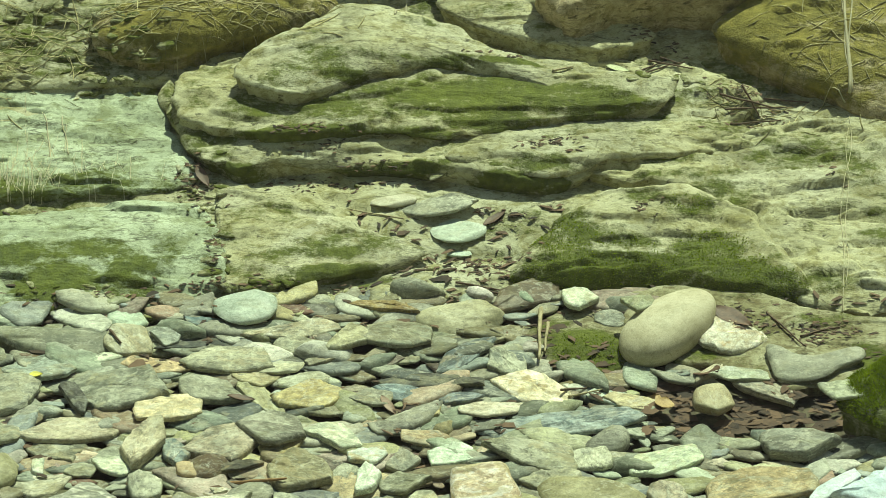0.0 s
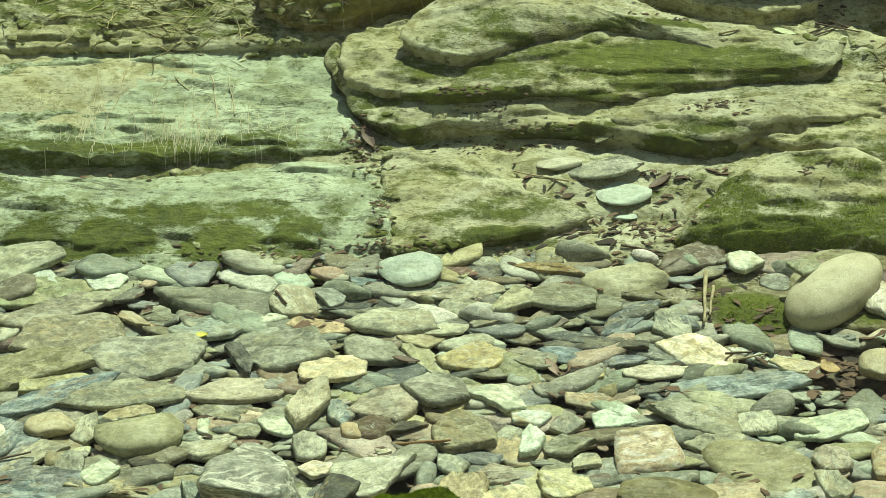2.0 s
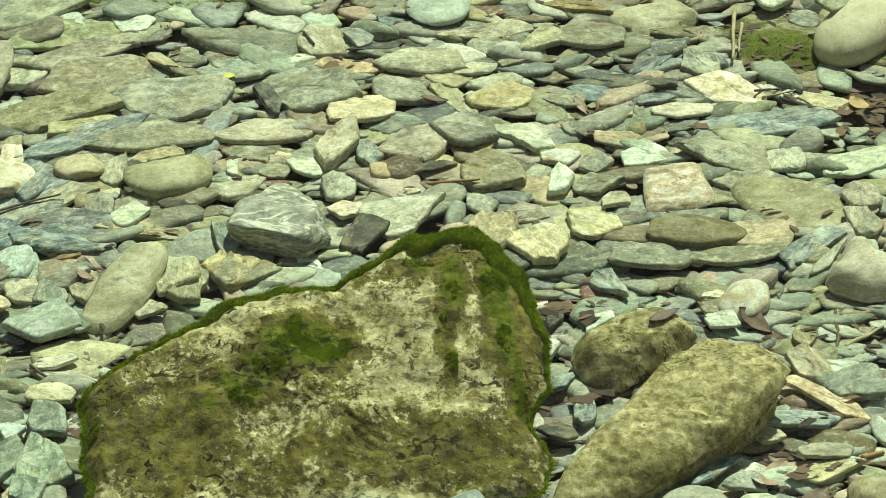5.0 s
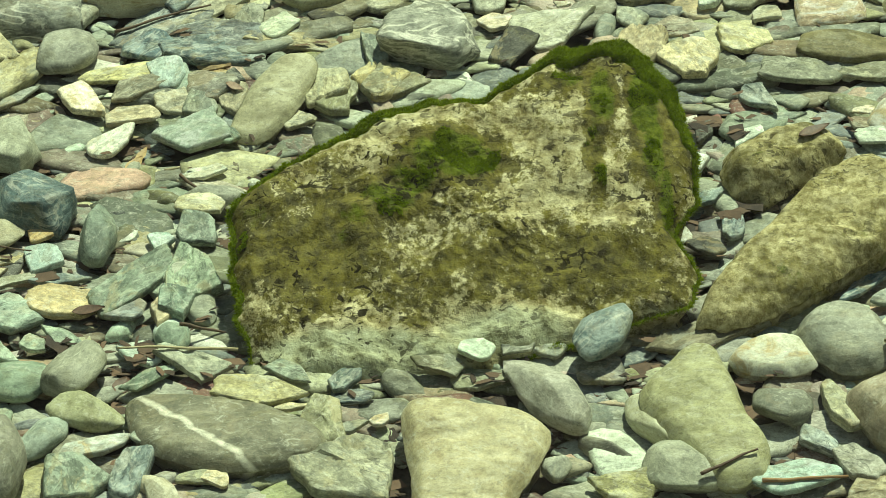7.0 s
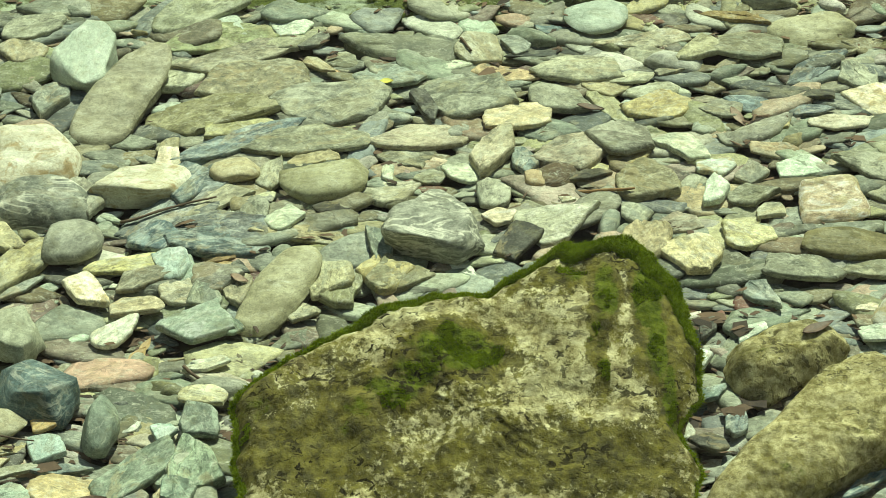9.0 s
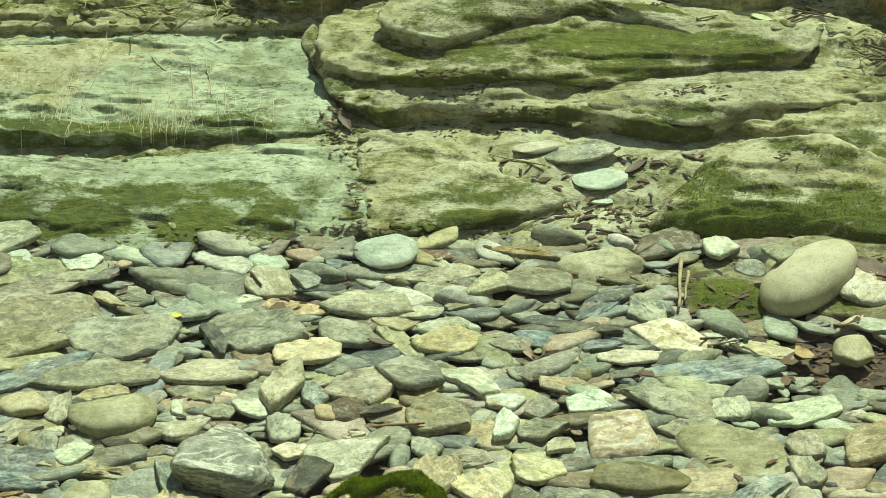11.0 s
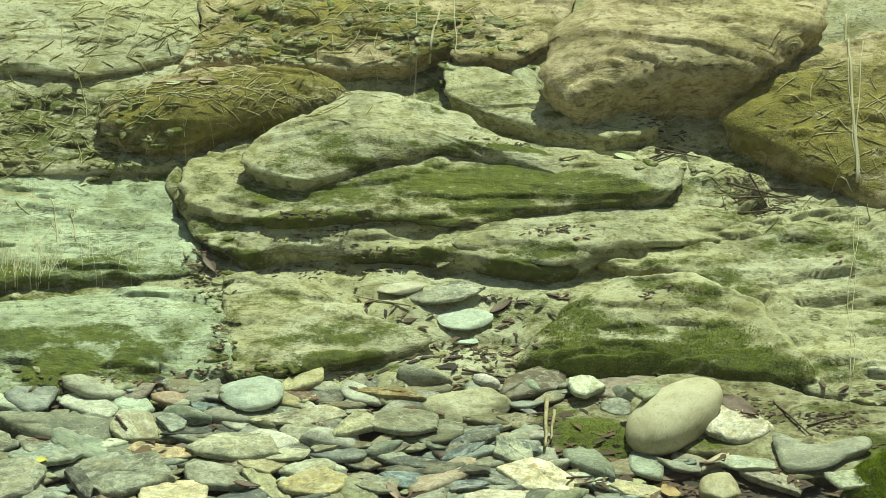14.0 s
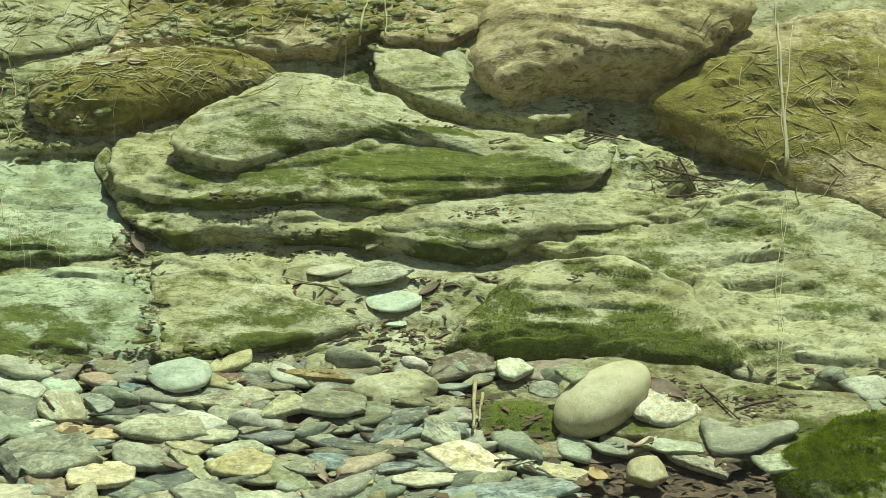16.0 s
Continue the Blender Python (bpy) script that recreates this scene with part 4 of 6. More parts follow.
slab("river_stone", (0.251, 3.863), (3.828, 0.024, 0.141), .05, .009, .009, "w", .004,
     [(0.195, 3.858), (0.215, 3.884), (0.251, 3.899), (0.286, 3.892), (0.303, 3.862), (0.304, 3.843), (0.276, 3.829), (0.233, 3.828), (0.206, 3.839)],
     [])
slab("river_stone", (0.356, 5.156), (5.108, 0.017, 0.123), .04, .010, .014, "t", .004,
     [(0.285, 5.163), (0.305, 5.186), (0.350, 5.200), (0.402, 5.207), (0.426, 5.190), (0.435, 5.172), (0.407, 5.137), (0.371, 5.108), (0.328, 5.114), (0.303, 5.135)],
     [])
slab("river_stone", (0.607, 4.455), (4.395, 0.020, 0.176), .06, .012, .020, "y", .006,
     [(0.555, 4.423), (0.572, 4.456), (0.593, 4.506), (0.617, 4.511), (0.637, 4.477), (0.666, 4.454), (0.669, 4.410), (0.613, 4.395)],
     [])


# ---- loose stones ----
def flake_mesh(L, W, T, seed, n=56, full=True):
    """A flat piece of schist: a broken outline with worn corners, a level top that has split along its layers, laminated edges."""
    rnd = random.Random(seed)
    p = rnd.uniform(1.9, 2.9)
    taper, bow = rnd.uniform(-0.38, 0.38), rnd.uniform(-0.14, 0.14)
    har = [(k, rnd.uniform(-1, 1) * 0.10 / (k - 1) ** 0.6, rnd.uniform(0, 6.28)) for k in (2, 3, 4, 5, 7)]
    cuts, a = [], rnd.uniform(0, 6.28)
    for k in range(rnd.randint(3, 6)):
        a += rnd.uniform(0.6, 2.0)
        cuts.append((math.cos(a), math.sin(a), rnd.uniform(0.52, 0.88)))
    ring = []
    for i in range(n):
        th = 2 * math.pi * i / n
        c, q = math.cos(th), math.sin(th)
        r = (abs(c) ** p + abs(q) ** p) ** (-1 / p) * (1 + sum(amp * math.cos(k * th + ph) for k, amp, ph in har))
        x, y = c * r, q * r
        for cx, cy, d in cuts:
            over = x * cx + y * cy - d
            if over > 0:
                x, y = x - cx * over * 0.93, y - cy * over * 0.93
        y = y * (1 + taper * x) + bow * x * x
        chip = 1 + 0.065 * max(-1.2, min(0.8, noise.fractal(Vector((c * L * 26 + seed % 89, q * W * 26, 0.0)), 0.8, 2.0, 4)))
        ring.append((x * chip, y * chip))
    g = np.array(ring)
    lo, hi = g.min(axis=0), g.max(axis=0)
    g = (g - (lo + hi) / 2) / (hi - lo) * [L, W]
    dome = rnd.uniform(0.0, 0.14)
    split, thr = rnd.uniform(0, 6.28), rnd.uniform(-0.1, 0.45)
    shells = (0.10, 0.24, 0.38, 0.52, 0.65, 0.76, 0.85, 0.92, 0.97, 1.0) if full else (0.4, 0.8, 1.0)
    verts, faces = [], []
    for s in shells:
        for i in range(n):
            x, y = g[i] * s
            f = noise.fractal(Vector((x * 9 + seed % 53, y * 16, seed % 17)), 0.8, 2.0, 4) + 0.5 * (math.cos(split) * x / L + math.sin(split) * y / W)
            z = T * (0.5 - dome * s ** 3)
            z -= T * 0.16 * min(1.0, max(0.0, (f - thr) * 14)) + T * 0.13 * min(1.0, max(0.0, (-f - thr - 0.08) * 14))
            z += 0.0012 * noise.fractal(Vector((x * 60, y * 80, seed % 29)), 0.8, 2.0, 3)
            z -= T * (0.22 * max(0.0, (s - 0.93) / 0.07) ** 2)
            verts.append((x, y, z))
    downs = (0.25, 0.5, 0.75, 1.0) if full else (0.6, 1.0)
    rim = verts[-n:]
    for d in downs:
        for i in range(n):
            x, y, z = rim[i]
            lam = noise.noise(Vector((x * 14 + seed % 41, y * 14, d * 5.3)))
            out = 1.0 + 0.035 * lam - (0.10 * max(0.0, d - 0.5) + 0.10 * max(0.0, d - 0.75) * 2)
            verts.append((x * out, y * out, z + (-T * 0.5 - z) * d))
    rows = len(shells) + len(downs)
    for r in range(rows - 1):
        for i in range(n):
            j = (i + 1) % n
            faces.append((r * n + i, (r + 1) * n + i, (r + 1) * n + j, r * n + j))
    verts.append((0, 0, sum(v[2] for v in verts[:n]) / n))
    top = len(verts) - 1
    faces += [(top, i, (i + 1) % n) for i in range(n)]
    faces.append(tuple((rows - 1) * n + i for i in range(n))[::-1])
    return verts, faces


def stone_mesh(L, W, T, seed, rounded, n=40, m=14, worn=False):
    """A water-worn stone: a flattened form with a wavy outline, cut by worn facets and drawn back to its full size."""
    rnd = random.Random(seed)
    har = [(k, rnd.uniform(-1, 1) * (0.04 if rounded else 0.11) / (k - 1) ** 0.55, rnd.uniform(0, 6.28)) for k in (2, 3, 4, 5, 6, 7, 9, 11)]
    shear = rnd.uniform(-0.3, 0.3)
    cuts = []
    if rounded:
        for _ in range(8):
            a = rnd.uniform(0, 6.28)
            cuts.append((Vector((math.cos(a), math.sin(a), rnd.uniform(-0.5, 1.2))).normalized(), rnd.uniform(0.66, 0.92)))
    else:
        a = rnd.uniform(0, 6.28)
        sides = rnd.randint(4, 7)
        for k in range(sides):
            a += 6.28 / sides * rnd.uniform(0.6, 1.4)
            cuts.append((Vector((math.cos(a), math.sin(a), rnd.uniform(-0.2, 0.35))).normalized(), rnd.uniform(0.56, 0.86)))
        for k in range(2):
            a = rnd.uniform(0, 6.28)
            cuts.append((Vector((0.5 * math.cos(a), 0.5 * math.sin(a), 1)).normalized(), rnd.uniform(0.62, 0.85)))
    if worn:        # rolled smooth by the stream
        har, cuts, shear = [(2, 0.03, 1.0), (3, 0.03, 0.4)], [], 0.0
    pts = []
    for r in range(m + 1):
        ph = math.pi * r / m
        s, c = max(math.sin(ph), 0.0), math.cos(ph)
        s = s ** (0.92 if worn else 0.68 if rounded else 0.36)
        z = math.copysign(abs(c) ** (0.92 if worn else 0.74 if rounded else 0.45), c)
        for i in range(n):
            th = 2 * math.pi * i / n
            rad = 1 + sum(a * math.cos(k * th + p) for k, a, p in har)
            v = Vector((math.cos(th) * s * rad, math.sin(th) * s * rad, z))
            v.x += shear * v.y * 0.4
            for nrm, d in cuts:
                over = v.dot(nrm) - d
                if over > 0:
                    v = v - nrm * over * (0.86 if rounded else 0.95)
            q = Vector((v.x * L * 10 + seed % 97, v.y * W * 10, v.z * T * 14))
            v *= 1 + (0.008 if worn else 0.05 if rounded else 0.10) * noise.fractal(q, 0.9, 2.0, 5)
            lam = noise.noise(Vector((seed % 31, v.x * 2, v.z * 5)))
            if not rounded:
                v.x *= 1 + 0.03 * lam
                v.y *= 1 + 0.05 * lam
            pts.append(v)
    p = np.array(pts)
    lo, hi = p.min(axis=0), p.max(axis=0)
    p = (p - (lo + hi) / 2) / ((hi - lo) / 2) * [L / 2, W / 2, T / 2]
    faces = [(r * n + i, (r + 1) * n + i, (r + 1) * n + (i + 1) % n, r * n + (i + 1) % n) for r in range(m) for i in range(n)]
    return [tuple(v) for v in p.tolist()], faces


def stone(kind, x, y, z, L, W, T, turn, rounded=False, blocky=False, plain=False):
    seed = len(placed) * 13 + 5
    rnd = random.Random(seed)
    z += 0.002 * min(1.0, max(0.0, (y - 4.4) / 0.3))
    verts, faces = stone_mesh(L, W, T, seed, not blocky) if rounded else flake_mesh(L, W, T, seed)
    ob = new("river_stone", mesh_from("river_stone", verts, faces, (LARGE_STONE if rounded or plain else STONE)[kind]))
    if y > 5.30:
        z = top_at(x, y, ledge_tree) + 0.3 * T + (0.0 if rounded else 0.003)
    ob.data.set_sharp_from_angle(angle=radians(80 if rounded else 34))
    ob.matrix_world = pose(x, y, z, rnd.uniform(-5, 8), rnd.uniform(-7, 7), turn)
    solid.append(([tuple(ob.matrix_world @ Vector(v)) for v in verts], faces))
    colour, form = STONE_NAME[kind]
    if rounded:
        form = "blocky" if blocky else "rounded"
    size = "large" if L > 0.17 else "small" if L < 0.06 else "hand-sized"
    tagged(ob, f"{colour} {form} {size} river stone lying on the stream bed", "stone", group="river stones")
    placed.append((x, y, L, W, radians(turn)))
    return ob


ledge_tree = solid_tree()

stone("g", -0.578, 5.217, 0.034, 0.163, 0.087, 0.014, 21)
stone("t", -0.539, 5.147, 0.023, 0.204, 0.079, 0.013, 11)
stone("m", -0.432, 5.166, 0.029, 0.069, 0.050, 0.008, 0)
stone("g", -0.504, 5.087, 0.024, 0.227, 0.067, 0.012, 28)
stone("g", -0.411, 5.138, 0.020, 0.082, 0.058, 0.010, 29)
stone("g", -0.594, 5.028, 0.022, 0.106, 0.078, 0.017, 76)
stone("g", -0.483, 5.017, 0.022, 0.176, 0.102, 0.017, 8)
stone("g", -0.351, 5.086, 0.017, 0.050, 0.048, 0.008, 0)
stone("t", -0.383, 5.060, 0.023, 0.064, 0.025, 0.007, -41)
stone("o", -0.359, 5.048, 0.015, 0.037, 0.020, 0.007, 90)
stone("g", -0.276, 5.034, 0.020, 0.117, 0.076, 0.012, -9)
stone("t", -0.535, 4.923, 0.021, 0.205, 0.099, 0.016, 7)
stone("g", -0.361, 4.951, 0.021, 0.188, 0.108, 0.018, 8)
stone("t", -0.491, 4.889, 0.019, 0.118, 0.056, 0.010, 18)
stone("b", -0.488, 4.842, 0.021, 0.229, 0.061, 0.012, 32)
stone("g", -0.393, 4.843, 0.024, 0.195, 0.077, 0.013, 11)
stone("g", -0.292, 4.902, 0.016, 0.068, 0.042, 0.011, 81)
stone("g", -0.156, 4.966, 0.024, 0.135, 0.108, 0.018, 13)
stone("d", -0.220, 4.948, 0.021, 0.095, 0.028, 0.011, -70)
stone("t", -0.220, 4.861, 0.016, 0.171, 0.072, 0.012, 7)
stone("g", -0.252, 4.820, 0.012, 0.097, 0.070, 0.012, -17)
stone("y", -0.490, 4.758, 0.025, 0.076, 0.061, 0.025, 32, True)
stone("g", -0.438, 4.764, 0.016, 0.076, 0.044, 0.013, 81)
stone("t", -0.359, 4.735, 0.023, 0.137, 0.101, 0.040, 16, True)
stone("t", -0.378, 4.801, 0.021, 0.078, 0.048, 0.008, 0)
stone("b", -0.561, 4.728, 0.021, 0.106, 0.077, 0.017, 61)
stone("w", -0.590, 4.787, 0.018, 0.080, 0.039, 0.014, 90)
stone("y", -0.594, 4.831, 0.020, 0.049, 0.035, 0.008, 90)
stone("s", -0.265, 4.713, 0.012, 0.115, 0.067, 0.012, 20)
stone("d", -0.332, 4.675, 0.018, 0.080, 0.037, 0.007, 22)
stone("g", -0.526, 4.690, 0.016, 0.140, 0.057, 0.011, 30)
stone("b", -0.501, 4.618, 0.014, 0.144, 0.088, 0.015, 0)
stone("g", -0.455, 4.661, 0.019, 0.061, 0.043, 0.011, 90)
stone("m", -0.411, 4.637, 0.022, 0.063, 0.053, 0.010, 27)
stone("t", -0.380, 4.603, 0.013, 0.161, 0.051, 0.009, 6)
stone("m", -0.564, 4.523, 0.021, 0.088, 0.060, 0.016, 90)
stone("o", -0.496, 4.548, 0.013, 0.051, 0.020, 0.007, 10)
stone("d", -0.469, 4.513, 0.018, 0.037, 0.025, 0.007, -62)
stone("g", -0.495, 4.486, 0.021, 0.075, 0.073, 0.013, 0)
stone("t", -0.265, 4.502, 0.016, 0.096, 0.082, 0.017, 75)
stone("t", -0.343, 4.474, 0.024, 0.094, 0.079, 0.017, 90)
stone("g", -0.272, 4.575, 0.020, 0.084, 0.035, 0.014, -79)
stone("s", -0.197, 4.599, 0.034, 0.146, 0.141, 0.057, 0, True, True)
stone("m", -0.160, 4.756, 0.020, 0.065, 0.053, 0.009, 0)
stone("m", -0.269, 4.766, 0.015, 0.047, 0.019, 0.008, 90)
stone("g", -0.205, 4.747, 0.019, 0.053, 0.038, 0.007, 17)
stone("m", 0.034, 5.177, 0.036, 0.100, 0.084, 0.020, 0, True)
stone("b", -0.003, 5.158, 0.020, 0.122, 0.037, 0.007, -17)
stone("g", -0.085, 5.111, 0.027, 0.054, 0.052, 0.008, 0)
stone("y", -0.143, 5.106, 0.024, 0.095, 0.075, 0.014, -58)
stone("s", 0.104, 5.130, 0.023, 0.159, 0.047, 0.008, 17)
stone("d", -0.016, 5.105, 0.017, 0.182, 0.030, 0.007, 6)
stone("g", 0.005, 5.045, 0.024, 0.144, 0.079, 0.013, 0)
stone("t", -0.102, 5.043, 0.017, 0.109, 0.047, 0.008, -11)
stone("g", 0.085, 5.021, 0.023, 0.072, 0.037, 0.007, 0)
stone("t", 0.117, 5.094, 0.019, 0.099, 0.048, 0.008, 0)
stone("t", 0.190, 5.099, 0.025, 0.105, 0.062, 0.013, 54)
stone("t", 0.259, 5.116, 0.024, 0.133, 0.084, 0.014, -23)
stone("g", 0.145, 5.048, 0.021, 0.049, 0.037, 0.007, 0)
stone("g", -0.025, 4.966, 0.018, 0.116, 0.081, 0.016, -53)
stone("y", 0.050, 4.951, 0.016, 0.132, 0.039, 0.013, -64)
stone("y", 0.126, 4.938, 0.022, 0.108, 0.070, 0.013, 35)
stone("y", 0.118, 4.986, 0.021, 0.080, 0.042, 0.007, 0)
stone("t", 0.051, 4.995, 0.019, 0.080, 0.050, 0.008, 0)
stone("y", -0.080, 4.909, 0.023, 0.117, 0.064, 0.011, 20)
stone("g", -0.034, 4.883, 0.014, 0.098, 0.064, 0.011, -15)
stone("g", -0.116, 4.810, 0.026, 0.143, 0.058, 0.021, 74)
stone("g", -0.001, 4.814, 0.017, 0.138, 0.109, 0.019, 21)
stone("g", 0.070, 4.843, 0.026, 0.112, 0.094, 0.016, -27)
stone("b", -0.071, 4.789, 0.020, 0.076, 0.045, 0.013, 81)
stone("t", 0.081, 4.805, 0.017, 0.066, 0.041, 0.007, 8)
stone("m", 0.156, 4.825, 0.023, 0.097, 0.063, 0.011, -14)
stone("o", -0.050, 4.743, 0.020, 0.044, 0.042, 0.016, 0, True)
stone("d", 0.019, 4.754, 0.019, 0.074, 0.027, 0.007, 10)
stone("t", 0.027, 4.740, 0.010, 0.051, 0.021, 0.007, 0)
stone("t", 0.104, 4.730, 0.019, 0.113, 0.094, 0.018, -49)
stone("g", -0.066, 4.721, 0.011, 0.064, 0.046, 0.008, 0)
stone("w", -0.010, 4.698, 0.012, 0.026, 0.021, 0.007, 0)
stone("s", -0.022, 4.628, 0.016, 0.135, 0.086, 0.015, 13)
stone("g", 0.090, 4.647, 0.021, 0.053, 0.047, 0.009, 90)
stone("d", 0.058, 4.648, 0.011, 0.042, 0.038, 0.007, 0)
stone("t", 0.099, 4.578, 0.018, 0.105, 0.074, 0.019, 83)
stone("d", -0.082, 4.582, 0.018, 0.091, 0.056, 0.012, 50)
stone("g", -0.115, 4.701, 0.022, 0.077, 0.051, 0.013, 90)
stone("w", -0.106, 4.640, 0.021, 0.051, 0.045, 0.008, 0)
stone("y", 0.167, 4.541, 0.022, 0.098, 0.079, 0.017, -60)
stone("g", 0.177, 4.724, 0.014, 0.062, 0.051, 0.011, 90)
stone("w", 0.200, 4.782, 0.017, 0.067, 0.055, 0.010, -25)
stone("m", 0.205, 4.711, 0.021, 0.089, 0.036, 0.015, 81)
stone("g", 0.193, 4.962, 0.012, 0.053, 0.050, 0.008, 0)
stone("g", 0.218, 4.936, 0.020, 0.063, 0.049, 0.008, -20)
stone("b", 0.275, 4.950, 0.015, 0.113, 0.039, 0.007, -13)
stone("d", 0.304, 4.982, 0.019, 0.170, 0.040, 0.007, -4)
stone("b", 0.352, 4.932, 0.019, 0.069, 0.032, 0.007, 0)
stone("y", 0.395, 4.898, 0.019, 0.105, 0.049, 0.008, 11)
stone("w", 0.462, 4.951, 0.020, 0.142, 0.077, 0.014, -30)
stone("g", 0.425, 5.024, 0.022, 0.088, 0.062, 0.013, -59)
stone("b", 0.363, 5.057, 0.018, 0.138, 0.048, 0.011, 47)
# an orange-brown stick, built as a long thin stone
stone("o", 0.245, 5.193, 0.029, 0.125, 0.026, 0.010, -16)
stone("g", 0.431, 5.115, 0.018, 0.075, 0.023, 0.007, 39)
stone("m", 0.550, 5.198, 0.033, 0.078, 0.057, 0.012, -76)
stone("g", 0.593, 5.148, 0.025, 0.050, 0.044, 0.007, 0)
stone("t", 0.632, 5.123, 0.068, 0.060, 0.053, 0.009, 57)
stone("b", 0.492, 4.855, 0.016, 0.255, 0.065, 0.011, 4)
stone("d", 0.390, 4.815, 0.010, 0.052, 0.034, 0.007, -9)
stone("y", 0.609, 4.910, 0.017, 0.102, 0.035, 0.007, -17)
stone("t", 0.283, 4.898, 0.013, 0.075, 0.049, 0.008, 0)
stone("t", 0.292, 4.821, 0.019, 0.075, 0.041, 0.007, -12)
stone("g", 0.248, 4.860, 0.015, 0.079, 0.042, 0.007, 0)
stone("m", 0.326, 4.779, 0.015, 0.069, 0.057, 0.010, 0)
stone("g", 0.440, 4.764, 0.023, 0.145, 0.078, 0.014, -12)
stone("g", 0.529, 4.759, 0.016, 0.063, 0.061, 0.011, 90)
stone("m", 0.635, 4.748, 0.016, 0.125, 0.066, 0.012, 28)
stone("g", 0.461, 4.714, 0.016, 0.092, 0.067, 0.013, -34)
stone("l", 0.390, 4.572, 0.018, 0.145, 0.074, 0.030, -7, True)
stone("t", 0.477, 4.566, 0.013, 0.109, 0.071, 0.013, 0)
stone("t", 0.441, 4.513, 0.016, 0.153, 0.045, 0.009, 17)
stone("g", 0.319, 4.502, 0.023, 0.115, 0.065, 0.012, -19)
stone("b", 0.545, 4.531, 0.017, 0.117, 0.044, 0.010, 41)
stone("w", 0.569, 4.500, 0.018, 0.098, 0.021, 0.007, 56)
stone("g", 0.625, 4.581, 0.023, 0.068, 0.055, 0.012, 90)
stone("g", 0.628, 4.649, 0.022, 0.069, 0.060, 0.012, 90)
stone("g", 0.257, 4.697, 0.020, 0.077, 0.062, 0.011, 0)
stone("y", 0.240, 4.591, 0.022, 0.083, 0.072, 0.013, -33)
stone("g", 0.256, 4.756, 0.021, 0.063, 0.052, 0.011, 90)
stone("g", 0.594, 4.839, 0.013, 0.061, 0.049, 0.008, 0)
stone("g", 0.279, 4.658, 0.016, 0.058, 0.040, 0.008, 46)
stone("g", 0.150, 4.634, 0.014, 0.068, 0.051, 0.009, 0)
stone("g", 0.150, 4.912, 0.014, 0.062, 0.043, 0.007, 0)
stone("t", -0.334, 4.463, 0.021, 0.095, 0.083, 0.017, 90)
stone("t", -0.251, 4.498, 0.017, 0.092, 0.082, 0.016, 47)
stone("g", -0.375, 4.407, 0.017, 0.057, 0.042, 0.008, 0)
stone("b", 0.261, 4.446, 0.018, 0.087, 0.045, 0.012, -59)
stone("w", 0.444, 4.399, 0.018, 0.082, 0.069, 0.033, 64, True)
stone("w", 0.400, 4.419, 0.014, 0.033, 0.019, 0.007, 0)
stone("t", 0.397, 4.386, 0.014, 0.037, 0.030, 0.007, 0)
stone("m", 0.408, 4.352, 0.018, 0.049, 0.035, 0.007, 0)
stone("g", 0.279, 4.409, 0.010, 0.100, 0.024, 0.007, 15)
stone("d", 0.181, 4.374, 0.013, 0.059, 0.026, 0.010, 78)
stone("m", 0.238, 4.361, 0.015, 0.061, 0.026, 0.007, 41)
stone("w", 0.170, 4.296, 0.015, 0.052, 0.034, 0.010, 90)
stone("b", 0.174, 4.207, 0.018, 0.077, 0.032, 0.009, 51)
stone("b", 0.213, 4.151, 0.015, 0.066, 0.034, 0.012, 76)
stone("w", 0.142, 4.138, 0.013, 0.049, 0.033, 0.010, 90)
stone("d", 0.174, 4.100, 0.021, 0.055, 0.045, 0.009, 0)
stone("t", 0.519, 4.245, 0.015, 0.086, 0.052, 0.015, -66)
stone("t", 0.518, 4.316, 0.012, 0.055, 0.036, 0.010, 90)
stone("g", 0.574, 4.196, 0.016, 0.089, 0.076, 0.015, 24)
stone("o", 0.531, 4.173, 0.014, 0.143, 0.034, 0.008, -40)
stone("b", 0.490, 4.127, 0.013, 0.120, 0.044, 0.009, -6)
stone("g", 0.449, 4.086, 0.016, 0.047, 0.038, 0.008, 0)
stone("g", 0.519, 4.047, 0.020, 0.074, 0.033, 0.007, 0)
stone("y", 0.520, 4.016, 0.012, 0.105, 0.043, 0.009, 22)
stone("b", 0.308, 4.012, 0.015, 0.131, 0.028, 0.008, 48)
stone("b", 0.370, 4.012, 0.018, 0.095, 0.028, 0.008, 49)
stone("g", 0.408, 3.983, 0.020, 0.058, 0.040, 0.008, 0)
stone("m", 0.418, 3.936, 0.021, 0.063, 0.037, 0.008, 7)
stone("l", 0.181, 3.927, 0.014, 0.194, 0.059, 0.014, 27)
stone("t", 0.570, 3.951, 0.022, 0.068, 0.066, 0.032, 90, True)
stone("c", -0.502, 3.982, 0.025, 0.091, 0.059, 0.018, -82)
stone("m", -0.510, 3.929, 0.014, 0.051, 0.048, 0.024, 90, True)
stone("c", -0.488, 4.043, 0.024, 0.121, 0.077, 0.024, -88)
stone("c", -0.528, 4.026, 0.015, 0.079, 0.051, 0.016, -81)
stone("c", -0.492, 4.147, 0.022, 0.072, 0.055, 0.014, 90)
stone("y", -0.492, 4.207, 0.021, 0.070, 0.047, 0.009, -21)
stone("m", -0.539, 4.123, 0.017, 0.047, 0.039, 0.009, 90)
stone("b", 0.040, 3.881, 0.049, 0.112, 0.063, 0.040, 54, True)
stone("g", -0.032, 3.788, 0.023, 0.184, 0.065, 0.050, -55, True)
stone("y", 0.095, 3.732, 0.022, 0.107, 0.045, 0.035, -58, True)
